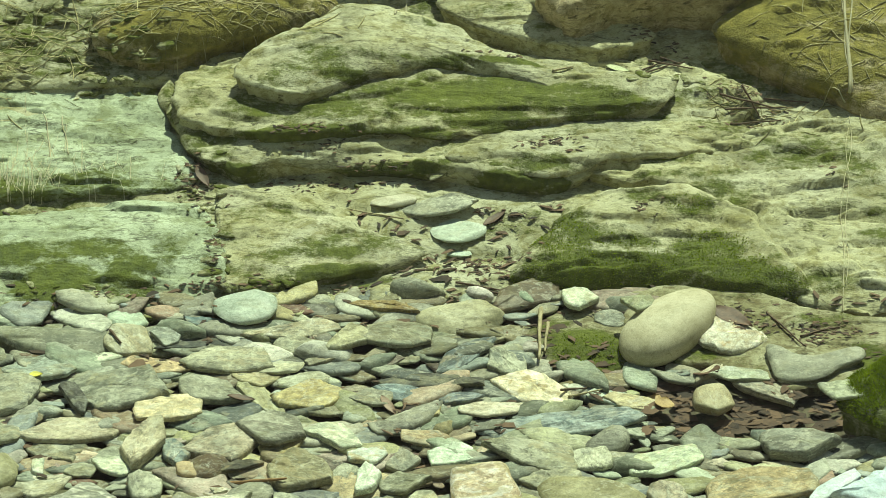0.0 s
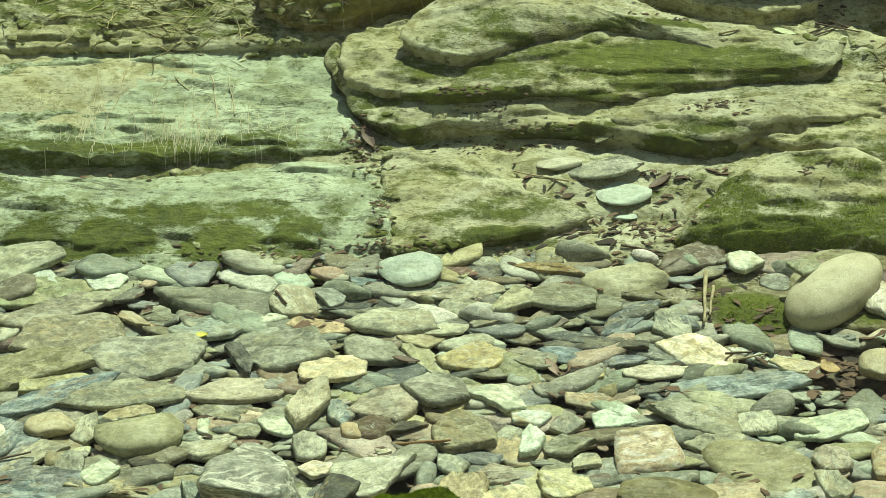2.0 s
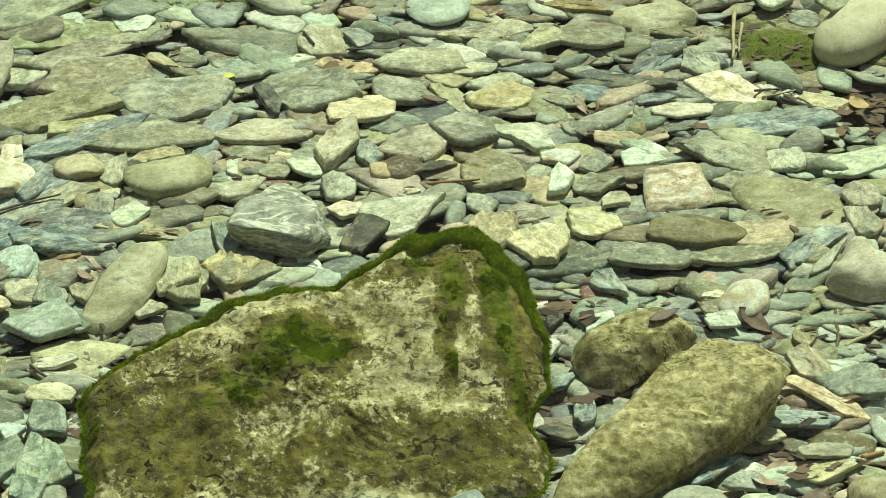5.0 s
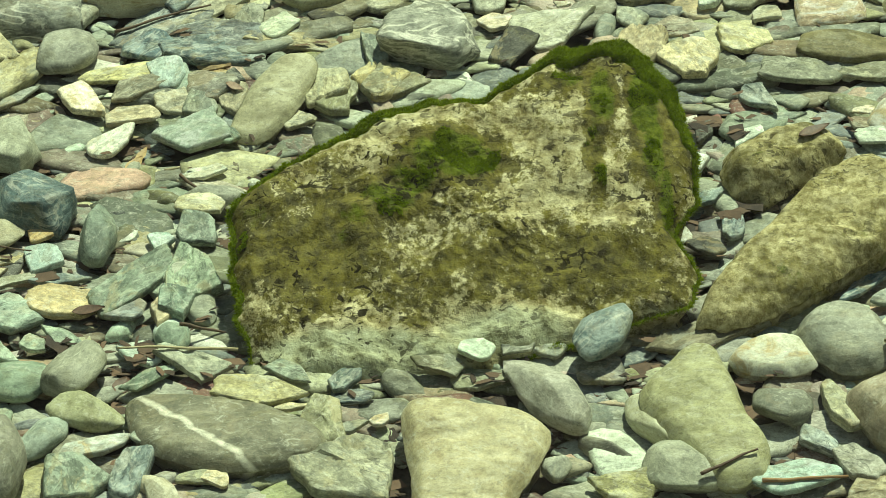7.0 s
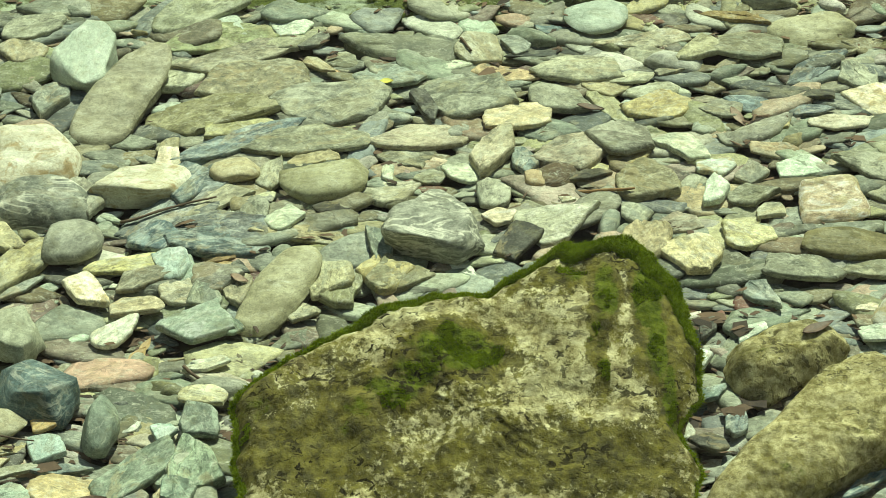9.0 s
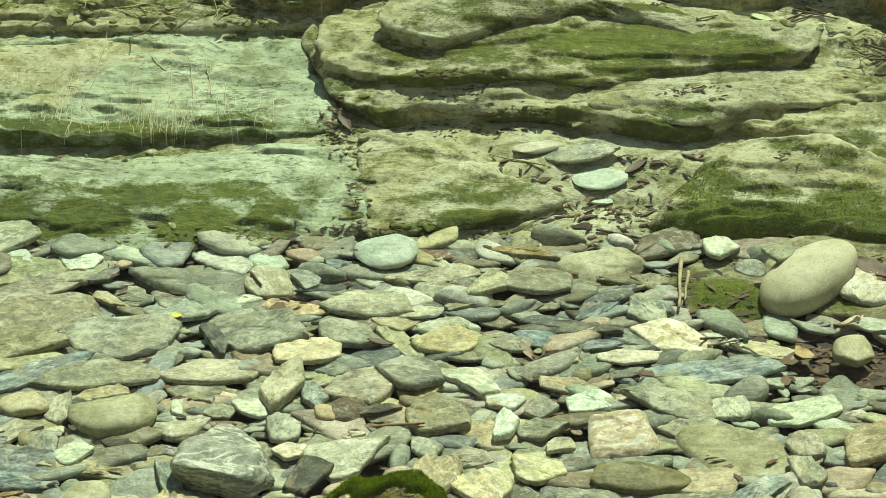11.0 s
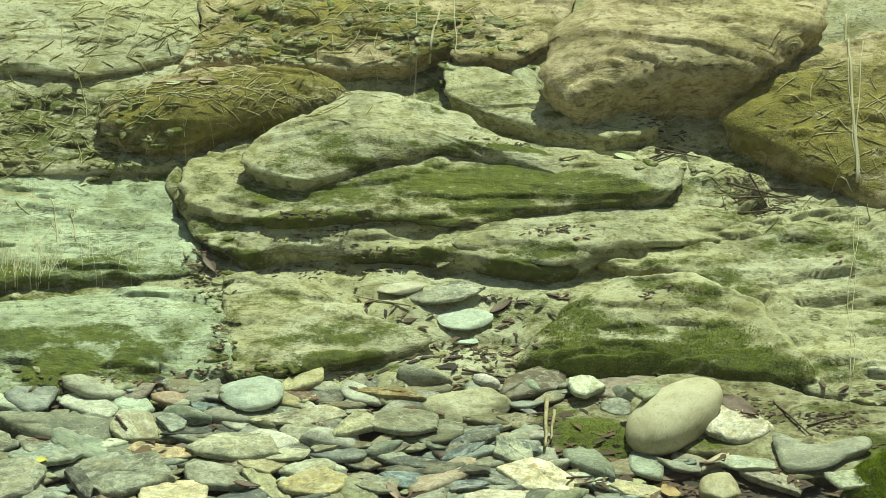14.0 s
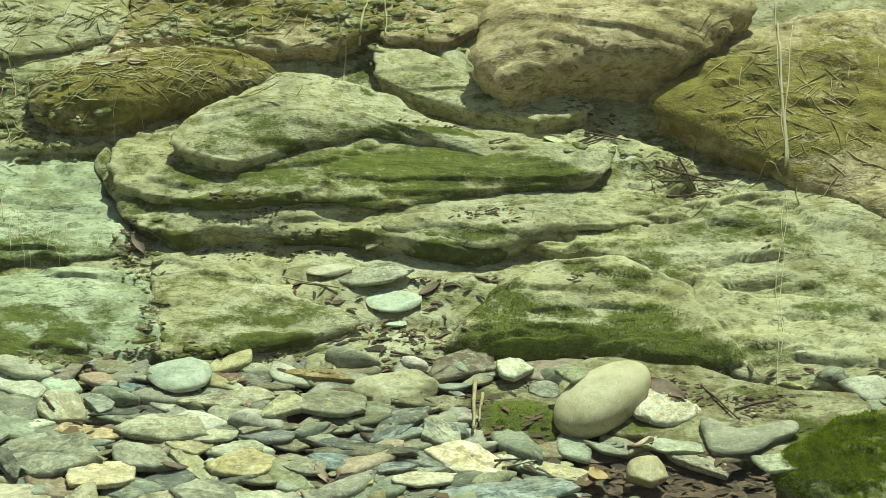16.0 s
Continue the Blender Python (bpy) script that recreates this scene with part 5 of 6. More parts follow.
stone("g", 0.257, 3.754, 0.028, 0.076, 0.073, 0.036, 0, True)
stone("b", 0.299, 3.698, 0.014, 0.081, 0.038, 0.012, -55)
stone("g", 0.327, 3.760, 0.022, 0.104, 0.041, 0.017, -67)
stone("t", -0.169, 3.846, 0.024, 0.071, 0.038, 0.008, 0)
stone("t", -0.106, 3.829, 0.013, 0.094, 0.035, 0.008, 9)
stone("b", -0.285, 3.825, 0.019, 0.056, 0.034, 0.010, 59)
stone("b", -0.274, 3.799, 0.013, 0.056, 0.029, 0.007, 0)
stone("t", -0.310, 3.742, 0.020, 0.097, 0.063, 0.021, 90)
stone("g", -0.275, 3.730, 0.018, 0.053, 0.019, 0.007, 17)
stone("w", -0.237, 3.750, 0.015, 0.029, 0.022, 0.007, 45)
stone("m", -0.120, 3.864, 0.035, 0.047, 0.040, 0.009, -48)
stone("s", -0.067, 3.882, 0.030, 0.049, 0.033, 0.007, 12)
stone("g", -0.028, 3.889, 0.022, 0.048, 0.045, 0.010, 90)
stone("g", 0.036, 3.843, 0.016, 0.063, 0.049, 0.011, 0)
stone("g", -0.353, 3.841, 0.020, 0.069, 0.030, 0.007, -32)
stone("t", -0.390, 3.804, 0.018, 0.123, 0.053, 0.012, -7)
stone("y", -0.349, 3.768, 0.021, 0.045, 0.014, 0.007, 8)
stone("g", -0.271, 3.648, 0.018, 0.145, 0.118, 0.026, -36)
stone("g", 0.132, 3.637, 0.024, 0.101, 0.084, 0.043, -16, True)
stone("t", 0.064, 3.611, 0.022, 0.097, 0.065, 0.015, 0)
stone("m", 0.268, 3.627, 0.020, 0.115, 0.054, 0.012, 15)
stone("g", -0.021, 3.645, 0.020, 0.046, 0.039, 0.024, 90, True)
stone("y", -0.508, 3.618, 0.019, 0.048, 0.029, 0.018, -50, True)
stone("g", 0.343, 3.647, 0.023, 0.080, 0.046, 0.014, -54)
stone("t", 0.367, 3.595, 0.021, 0.086, 0.065, 0.015, 0)
stone("g", -0.174, 3.608, 0.016, 0.043, 0.033, 0.007, 0)
stone("c", -0.480, 3.860, 0.018, 0.107, 0.054, 0.012, -16)
stone("t", -0.602, 3.760, 0.023, 0.102, 0.057, 0.029, -16, True)
stone("c", -0.653, 3.712, 0.019, 0.094, 0.043, 0.030, 52, True)
stone("g", -0.721, 3.627, 0.044, 0.172, 0.114, 0.084, 80, True)
stone("w", -0.589, 3.697, 0.018, 0.108, 0.037, 0.010, 35)
stone("c", -0.521, 3.714, 0.019, 0.046, 0.034, 0.007, -14)
stone("c", -0.528, 3.841, 0.015, 0.099, 0.025, 0.007, 45)
stone("b", -0.539, 3.645, 0.016, 0.098, 0.045, 0.021, 81)
stone("c", -0.600, 3.632, 0.021, 0.089, 0.087, 0.020, 90)
stone("y", -0.497, 3.601, 0.023, 0.060, 0.036, 0.023, -50, True)
stone("t", -0.456, 3.637, 0.017, 0.055, 0.028, 0.007, 10)
stone("y", -0.435, 3.634, 0.017, 0.036, 0.029, 0.007, 0)
stone("b", -0.489, 3.701, 0.014, 0.070, 0.028, 0.007, -26)
stone("s", -0.964, 4.831, 0.018, 0.184, 0.089, 0.015, 14)
stone("g", -0.703, 4.692, 0.023, 0.109, 0.065, 0.019, 90)
stone("t", -0.996, 4.730, 0.015, 0.096, 0.063, 0.016, 90)
stone("g", -0.964, 4.740, 0.023, 0.089, 0.043, 0.014, -79)
stone("w", -0.919, 4.716, 0.021, 0.060, 0.036, 0.010, 90)
stone("y", -0.868, 4.669, 0.022, 0.056, 0.052, 0.010, 90)
stone("g", -0.957, 4.659, 0.016, 0.169, 0.106, 0.019, -22)
stone("t", -0.921, 4.605, 0.012, 0.121, 0.056, 0.011, -32)
stone("t", -0.984, 4.549, 0.030, 0.102, 0.089, 0.041, 90, True, True)
stone("t", -0.914, 4.498, 0.021, 0.123, 0.078, 0.022, -83)
stone("t", -0.823, 4.599, 0.016, 0.133, 0.067, 0.016, -51)
stone("t", -0.783, 4.507, 0.020, 0.177, 0.065, 0.020, 60)
stone("g", -0.774, 4.461, 0.017, 0.104, 0.021, 0.007, 41)
stone("b", -0.852, 4.390, 0.022, 0.136, 0.047, 0.043, 83, True)
stone("b", -0.885, 4.403, 0.018, 0.100, 0.017, 0.014, 82)
stone("b", -0.820, 4.359, 0.020, 0.104, 0.021, 0.014, 79)
stone("g", -0.758, 4.334, 0.033, 0.128, 0.087, 0.036, 90, True, True)
stone("c", -0.903, 4.359, 0.015, 0.162, 0.039, 0.021, 75)
stone("y", -0.849, 4.256, 0.022, 0.069, 0.058, 0.013, 90)
stone("c", -0.934, 4.441, 0.016, 0.086, 0.038, 0.011, -60)
stone("b", -0.950, 4.386, 0.016, 0.058, 0.045, 0.011, 90)
stone("c", -0.922, 4.251, 0.020, 0.089, 0.083, 0.016, 0)
stone("q", -0.628, 4.721, 0.024, 0.168, 0.109, 0.043, 16, True, True)
stone("g", -0.705, 4.562, 0.030, 0.107, 0.087, 0.042, 71, True)
stone("b", -0.571, 4.668, 0.015, 0.202, 0.057, 0.013, 43)
stone("b", -0.588, 4.590, 0.019, 0.080, 0.065, 0.013, 62)
stone("b", -0.504, 4.585, 0.015, 0.147, 0.086, 0.015, 12)
stone("t", -0.622, 4.524, 0.018, 0.128, 0.050, 0.010, 24)
stone("g", -0.598, 4.486, 0.021, 0.091, 0.050, 0.010, 23)
stone("w", -0.670, 4.450, 0.022, 0.089, 0.056, 0.013, -50)
stone("m", -0.545, 4.506, 0.015, 0.088, 0.055, 0.016, 90)
stone("g", -0.545, 4.456, 0.018, 0.062, 0.058, 0.011, 0)
stone("c", -0.509, 4.448, 0.021, 0.052, 0.050, 0.009, 90)
stone("g", -0.471, 4.464, 0.015, 0.079, 0.050, 0.014, 90)
stone("o", -0.487, 4.524, 0.014, 0.051, 0.020, 0.007, 10)
stone("y", -0.602, 4.421, 0.018, 0.080, 0.047, 0.009, 0)
stone("m", -0.510, 4.370, 0.022, 0.103, 0.079, 0.016, 36)
stone("m", -0.623, 4.364, 0.016, 0.086, 0.046, 0.011, 51)
stone("c", -0.914, 4.154, 0.033, 0.133, 0.089, 0.057, 80, True, True)
stone("y", -0.846, 4.199, 0.018, 0.050, 0.043, 0.008, 0)
stone("c", -0.807, 4.192, 0.015, 0.069, 0.039, 0.011, 67)
stone("t", -0.782, 4.124, 0.025, 0.142, 0.076, 0.036, 24, True)
stone("m", -0.689, 4.086, 0.018, 0.060, 0.056, 0.012, 90)
stone("b", -0.715, 4.199, 0.033, 0.147, 0.113, 0.056, -49, True, True)
stone("c", -0.621, 4.126, 0.028, 0.112, 0.051, 0.047, 86, True)
stone("t", -0.742, 4.091, 0.013, 0.077, 0.022, 0.007, 18)
stone("y", -0.763, 4.054, 0.014, 0.065, 0.031, 0.007, 29)
stone("y", -0.734, 4.034, 0.020, 0.089, 0.024, 0.007, 40)
stone("b", -0.667, 4.052, 0.011, 0.088, 0.022, 0.007, 9)
stone("y", -0.657, 3.999, 0.014, 0.100, 0.070, 0.014, -13)
stone("c", -0.732, 3.975, 0.014, 0.096, 0.081, 0.017, 22)
stone("b", -0.577, 3.973, 0.020, 0.063, 0.045, 0.009, 0)
stone("c", -0.564, 4.028, 0.025, 0.154, 0.059, 0.016, 46)
stone("y", -0.519, 3.977, 0.017, 0.092, 0.046, 0.019, 85)
stone("c", -0.507, 3.916, 0.017, 0.053, 0.046, 0.025, 90, True)
stone("m", -0.545, 3.893, 0.013, 0.064, 0.044, 0.010, -38)
stone("g", -0.621, 3.838, 0.029, 0.108, 0.069, 0.046, 66, True)
stone("c", -0.698, 3.826, 0.023, 0.090, 0.076, 0.036, 0, True)
stone("b", -0.784, 3.851, 0.027, 0.115, 0.047, 0.024, 88)
stone("c", -0.836, 3.910, 0.013, 0.063, 0.044, 0.009, 0)
stone("c", -0.682, 3.901, 0.020, 0.046, 0.031, 0.008, -51)
stone("c", -0.648, 3.919, 0.015, 0.075, 0.032, 0.008, -43)
stone("c", -0.732, 3.895, 0.020, 0.089, 0.029, 0.009, -52)
stone("o", -0.696, 4.148, 0.019, 0.050, 0.037, 0.008, 32)
stone("c", -0.472, 4.372, 0.021, 0.050, 0.034, 0.008, -58)
stone("m", -0.496, 4.285, 0.015, 0.068, 0.028, 0.007, 23)
stone("m", -0.737, 5.051, 0.038, 0.164, 0.106, 0.059, 90, True, True)
stone("g", -0.780, 4.960, 0.023, 0.119, 0.057, 0.019, 85)
stone("g", -0.840, 5.114, 0.022, 0.089, 0.082, 0.014, 90)
stone("g", -0.829, 5.172, 0.028, 0.104, 0.071, 0.011, 17)
stone("q", 0.773, 5.081, 0.028, 0.109, 0.099, 0.017, 56)
stone("m", 0.770, 4.973, 0.026, 0.095, 0.033, 0.007, 6)
stone("g", 0.807, 4.953, 0.013, 0.107, 0.073, 0.012, -16)
stone("y", 0.724, 4.905, 0.023, 0.078, 0.064, 0.029, 90, True)
stone("m", 0.588, 4.927, 0.014, 0.102, 0.042, 0.007, -17)
stone("g", 0.345, 5.439, 0.071, 0.128, 0.058, 0.009, -5)
stone("y", 0.272, 5.455, 0.080, 0.080, 0.048, 0.009, -6, True)
stone("m", 0.375, 5.392, 0.070, 0.090, 0.068, 0.010, 8, True)
stone("m", 0.374, 5.352, 0.070, 0.040, 0.022, 0.006, 0, True)
stone("i", 0.985, 4.640, 0.030, 0.270, 0.150, 0.024, 12, plain=True)
stone("i", 0.868, 4.655, 0.028, 0.130, 0.028, 0.012, 48, plain=True)
stone("g", 0.835, 4.770, 0.028, 0.120, 0.070, 0.022, -8)
stone("t", 0.762, 4.665, 0.024, 0.170, 0.100, 0.018, 10)
stone("t", -0.201, 5.207, 0.024, 0.048, 0.027, 0.007, 13)
stone("g", 0.909, 4.839, 0.076, 0.081, 0.051, 0.008, 0)
stone("t", 0.503, 5.933, 0.230, 0.120, 0.071, 0.035, 90, True)


def egg_stone():
    """The smooth oval stone that leans on the silt below the hump."""
    verts, faces = stone_mesh(0.186, 0.110, 0.070, 7, True, 72, 36, True)
    ob = new("river_stone", mesh_from("river_stone", verts, faces, LARGE_STONE["e"]))
    ob.matrix_world = pose(0.676, 5.092, 0.043, 0, -12, 45)
    solid.append(([tuple(ob.matrix_world @ Vector(v)) for v in verts], faces))
    placed.append((0.676, 5.094, 0.19, 0.12, radians(50)))
    tagged(ob, "pale tan egg-shaped smooth river stone leaning on silt", "stone", group="river stones")


egg_stone()


# ---- gravel between the stones ----
def covered(x, y, grow):
    for sx, sy, L, W, a in placed:
        dx, dy = x - sx, y - sy
        if abs(dx) < L and abs(dy) < L:
            u = dx * math.cos(a) + dy * math.sin(a)
            v = -dx * math.sin(a) + dy * math.cos(a)
            if (u / max(L / 2 + grow, 0.004)) ** 2 + (v / max(W / 2 + grow, 0.004)) ** 2 < 1:
                return True
    return False


def clean_stone(x, y):
    """The pale flat stones on the foot of the ledge carry no crumbs."""
    return any(((x - a) / 0.055) ** 2 + ((y - b) / 0.040) ** 2 < 1 for a, b in ((0.272, 5.455), (0.375, 5.392), (0.345, 5.439)))


def open_silt(x, y):
    return ((x - 0.55) / 0.09) ** 2 + ((y - 5.10) / 0.10) ** 2 < 1 or ((x - 0.87) / 0.24) ** 2 + ((y - 5.10) / 0.12) ** 2 < 1 or ((x - 0.80) / 0.19) ** 2 + ((y - 4.90) / 0.10) ** 2 < 1


def gravel():
    rnd = random.Random(11)
    verts, faces = [], []
    bases = [[flake_mesh(1, 0.60, 0.11, 1000 + i, 18, False), stone_mesh(1, 0.7, 0.4, 2000 + i, True, 12, 7)] for i in range(24)]
    for size, gap, count, grow, zz in ((0.105, 0.050, 6500, -0.012, 0.000), (0.066, 0.032, 9000, -0.006, 0.005), (0.036, 0.020, 9000, -0.002, 0.008)):
        kept = []
        cells = {}
        for _ in range(count):
            x, y = rnd.uniform(-1.45, 1.35), rnd.uniform(3.2, 5.42)
            if y > 5.235 or open_silt(x, y) or covered(x, y, grow) or (y > 4.9 and top_at(x, y, ledge_tree) > bed_height(x, y) + 0.014):
                continue
            key = (int(x / gap), int(y / gap))
            if any((x - a) ** 2 + (y - b) ** 2 < gap * gap for i in (-1, 0, 1) for j in (-1, 0, 1) for a, b in cells.get((key[0] + i, key[1] + j), ())):
                continue
            cells.setdefault(key, []).append((x, y))
            kept.append((x, y))
        for x, y in kept:
            v, f = rnd.choice(bases)[0 if rnd.random() < 0.92 or size > 0.07 else 1]
            s = size * rnd.uniform(0.7, 1.35)
            deep = 0.011 * min(1.0, max(0.0, (4.65 - y) / 0.3))     # wider gaps between the larger stones of the near bed
            m = pose(x, y, bed_height(x, y) + zz - deep + s * 0.10, rnd.uniform(-9, 12), rnd.uniform(-9, 9), rnd.gauss(0, 30)) @ Matrix.Diagonal((s, s * rnd.uniform(0.5, 1.1), s * rnd.uniform(0.7, 1.3), 1))
            base = len(verts)
            verts += [tuple(m @ Vector(p)) for p in v]
            faces += [tuple(base + i for i in q) for q in f]
    low = [flake_mesh(1, 0.66, 0.16, 4000 + i, 10, False) for i in range(12)]
    for _ in range(5200):
        x, y = rnd.uniform(-3.2, 3.1), rnd.uniform(2.5, 5.4)
        if -1.42 < x < 1.32 and y > 3.24:
            continue
        if y > 4.9 and top_at(x, y, ledge_tree) > bed_height(x, y) + 0.014:
            continue
        s = rnd.uniform(0.05, 0.14)
        v, f = rnd.choice(low)
        m = pose(x, y, bed_height(x, y) + s * 0.06, rnd.uniform(-6, 10), rnd.uniform(-8, 8), rnd.gauss(0, 35)) @ Matrix.Diagonal((s, s, s, 1))
        base = len(verts)
        verts += [tuple(m @ Vector(p)) for p in v]
        faces += [tuple(base + i for i in q) for q in f]
    ob = new("gravel", mesh_from("gravel", verts, faces, GRAVEL_MAT))
    tagged(ob, "mixed grey, tan and dark small stones filling the gaps", "gravel", kind="stuff")


gravel()


# ---- broken rock on the ledge ----
FRAGMENTS = [
    (-0.295, 5.795, 0.178, 0.075, 80),
    (-0.164, 5.776, 0.084, 0.041, 50),
    (-0.583, 5.816, 0.151, 0.094, 90),
    (0.176, 6.030, 0.212, 0.077, 120),
    (0.042, 5.968, 0.115, 0.027, 70),
    (0.329, 6.000, 0.067, 0.077, 70),
    (0.749, 5.726, 0.084, 0.064, 60),
    (0.464, 6.001, 0.058, 0.058, 40),
    (-0.033, 5.481, 0.036, 0.054, 50),
    (-0.006, 5.313, 0.016, 0.106, 22),
    (0.291, 5.480, 0.072, 0.040, 12),
    (0.393, 5.335, 0.080, 0.043, 14),
    (0.884, 5.122, 0.078, 0.052, 8),
    (-0.241, 5.227, 0.140, 0.028, 70),
    (0.090, 5.243, 0.105, 0.021, 60),
    (-0.298, 5.896, 0.057, 0.038, 40),
]


def fragments():
    rnd = random.Random(31)
    verts, faces = [], []
    tree = solid_tree()
    bases = [flake_mesh(1, 0.6, 0.30, 3000 + i, 12, False) for i in range(14)]
    for bx, by, rx, ry, count in FRAGMENTS:
        for _ in range(count):
            x, y = bx + rx * rnd.uniform(-1, 1), by + ry * rnd.uniform(-1, 1)
            if clean_stone(x, y):
                continue
            z = top_at(x, y, tree)
            s = rnd.uniform(0.008, 0.040) * rnd.uniform(0.5, 1.3)
            m = pose(x, y, z - s * 0.05, rnd.uniform(-6, 16), rnd.uniform(-9, 9), rnd.gauss(0, 40)) @ Matrix.Diagonal((s, s * rnd.uniform(0.5, 1.1), s * rnd.uniform(0.3, 0.9), 1))
            v, f = rnd.choice(bases)
            base = len(verts)
            verts += [tuple(m @ Vector(p)) for p in v]
            faces += [tuple(base + i for i in q) for q in f]
    me = mesh_from("rock_fragments", verts, faces, ROCK["pale"])
    at = me.attributes.new("moss", "FLOAT", "POINT")
    at.data.foreach_set("value", [0.75 + 0.4 * noise.noise(Vector((v[0] * 9, v[1] * 9, 0))) for v in verts])
    ob = new("rock_fragments", me)
    tagged(ob, "broken mossy flakes of rock lying on the ledge", "rubble", kind="stuff")
    solid.append((verts, faces))


fragments()


# ---- leaf litter, leaves and twigs ----
rest = solid_tree()
ROD_MAT = {"p": TWIG_MAT, "d": plain_material("dark_twig", (0.05, 0.03, 0.018), (0.17, 0.11, 0.07), 60, 0.75, stretch=(1, 1, 6)),
           "o": plain_material("orange_bark", (0.20, 0.10, 0.04), (0.42, 0.26, 0.12), 60, 0.75, stretch=(1, 1, 6))}
ROD_MAT["s"] = REFLECTED_GRASS_MAT
ROD_NAME = {"s": "straw-pale reflected grass", "p": "pale bare", "d": "dark brown sodden", "o": "orange-brown barky"}
LEAF_MATS = {"p": LEAF_MAT, "d": plain_material("brown_leaf", (0.05, 0.025, 0.015), (0.17, 0.095, 0.06), 60, 0.6),
             "r": plain_material("pinkish_leaf", (0.22, 0.13, 0.09), (0.42, 0.31, 0.22), 60, 0.6),
             "o": plain_material("ochre_leaf", (0.30, 0.19, 0.07), (0.52, 0.37, 0.17), 60, 0.6),
             "y": plain_material("yellow_leaf", (0.55, 0.50, 0.06), (0.75, 0.70, 0.12), 60, 0.6)}
LEAF_NAME = {"p": "pale green fallen", "d": "dark brown sodden", "r": "pinkish-brown curled", "o": "ochre dead", "y": "small yellow"}


def twig(kind, x1, y1, x2, y2, r):
    """A thin crooked rod lying on whatever is below it."""
    rnd = random.Random(int(abs(x1 * 7919 + y1 * 104729) * 100))
    n, k = (30 if kind == "s" else 12), 7
    length = math.hypot(x2 - x1, y2 - y1)
    line = []
    for i in range(n + 1):
        t = i / n
        x, y = x1 + (x2 - x1) * t, y1 + (y2 - y1) * t
        bend = 0.035 * length * noise.noise(Vector((t * 3, x1 * 50, y1 * 50)))
        line.append([x - (y2 - y1) / length * bend, y + (x2 - x1) / length * bend, 0])
    zs = [top_at(p[0], p[1], rest) for p in line]
    a, b = max(zs[:4]) + r, max(zs[-4:]) + r
    lift = max(0.0, max(z + r - (a + (b - a) * i / n) for i, z in enumerate(zs)))
    lift = min(lift, 0.02)
    verts, faces = [], []
    way = Vector((x2 - x1, y2 - y1, b - a)).normalized()
    side = way.cross(Vector((0, 0, 1))).normalized()
    up = side.cross(way)
    for i, p in enumerate(line):
        c = Vector((p[0], p[1], a + (b - a) * i / n + lift))
        if kind == "s":     # limp stems, put in for reflected bank grass, follow the rock below them
            c.z = max(zs[i], sum(zs[max(0, i - 1):i + 2]) / len(zs[max(0, i - 1):i + 2])) + 0.4 * r
        rr = r * (1 - 0.45 * i / n) * (1 + 0.25 * noise.noise(Vector((i * 0.9, x1 * 30, 3))))
        for j in range(k):
            th = 6.2832 * j / k
            verts.append(tuple(c + side * rr * math.cos(th) + up * rr * math.sin(th)))
    for i in range(n):
        for j in range(k):
            faces.append((i * k + j, i * k + (j + 1) % k, (i + 1) * k + (j + 1) % k, (i + 1) * k + j))
    faces += [tuple(range(k))[::-1], tuple(n * k + j for j in range(k))]
    name = "grass_stem" if kind == "s" else "twig"
    ob = new(name, mesh_from(name, verts, faces, ROD_MAT[kind]))
    if kind == "s":
        tagged(ob, "straw-pale stem on the ledge put in for reflected bank grass", "grass stem", group="dry grass stems")
    else:
        tagged(ob, f"{ROD_NAME[kind]} twig lying across the stones", "twig", group="twigs")


def leaf_mesh(L, W, seed):
    """A curled leaf blade, thicker along its midrib."""
    verts, faces = [], []
    n, k = 10, 6
    for i in range(n + 1):
        t = i / n
        w = W / 2.6 * math.sin(math.pi * t ** 0.8) ** 0.9 * (1 + 0.12 * noise.noise(Vector((t * 7, seed, 0))))
        for j in range(k + 1):
            s = 2 * j / k - 1
            curl = 0.05 * L * (t - 0.5) ** 2 + 0.05 * W * abs(s) ** 1.5 * (1 + noise.noise(Vector((t * 2, s, seed))))
            verts.append((L * (t - 0.5), w * s, curl + 0.0010))
    m = len(verts)
    verts += [(x, y, z - 0.0012) for x, y, z in verts]
    row = k + 1
    for i in range(n):
        for j in range(k):
            q = (i * row + j, (i + 1) * row + j, (i + 1) * row + j + 1, i * row + j + 1)
            faces.append(q)
            faces.append(tuple(m + v for v in q[::-1]))
    return verts, faces


def leaf(kind, x, y, L, W, turn):
    seed = int(abs(x * 7919 + y * 104729) * 10) % 1000
    verts, faces = leaf_mesh(L, W, seed)
    ob = new("leaf", mesh_from("leaf", verts, faces, LEAF_MATS[kind]))
    e = 0.3 * min(L, W)
    c, s = math.cos(radians(turn)), math.sin(radians(turn))
    zf = [top_at(x + c * L * k, y + s * L * k, rest) for k in (-0.35, 0, 0.35)]
    tip = max(-25.0, min(25.0, math.degrees(math.atan2(zf[2] - zf[0], 0.7 * L))))
    ob.matrix_world = pose(x, y, max(zf[1], (zf[0] + zf[2]) / 2) + (0.004 if kind == "p" and W > 0.035 else 0.002), 8, -tip, turn)
    tagged(ob, f"{LEAF_NAME[kind]} leaf resting on the bed", "leaf", group="fallen leaves")


twig("p", 0.491, 5.182, 0.474, 5.030, 0.0040)
twig("p", 0.496, 5.136, 0.484, 5.055, 0.0030)
twig("o", -0.019, 4.729, 0.087, 4.696, 0.0035)
twig("o", -0.018, 4.720, 0.039, 4.712, 0.0025)
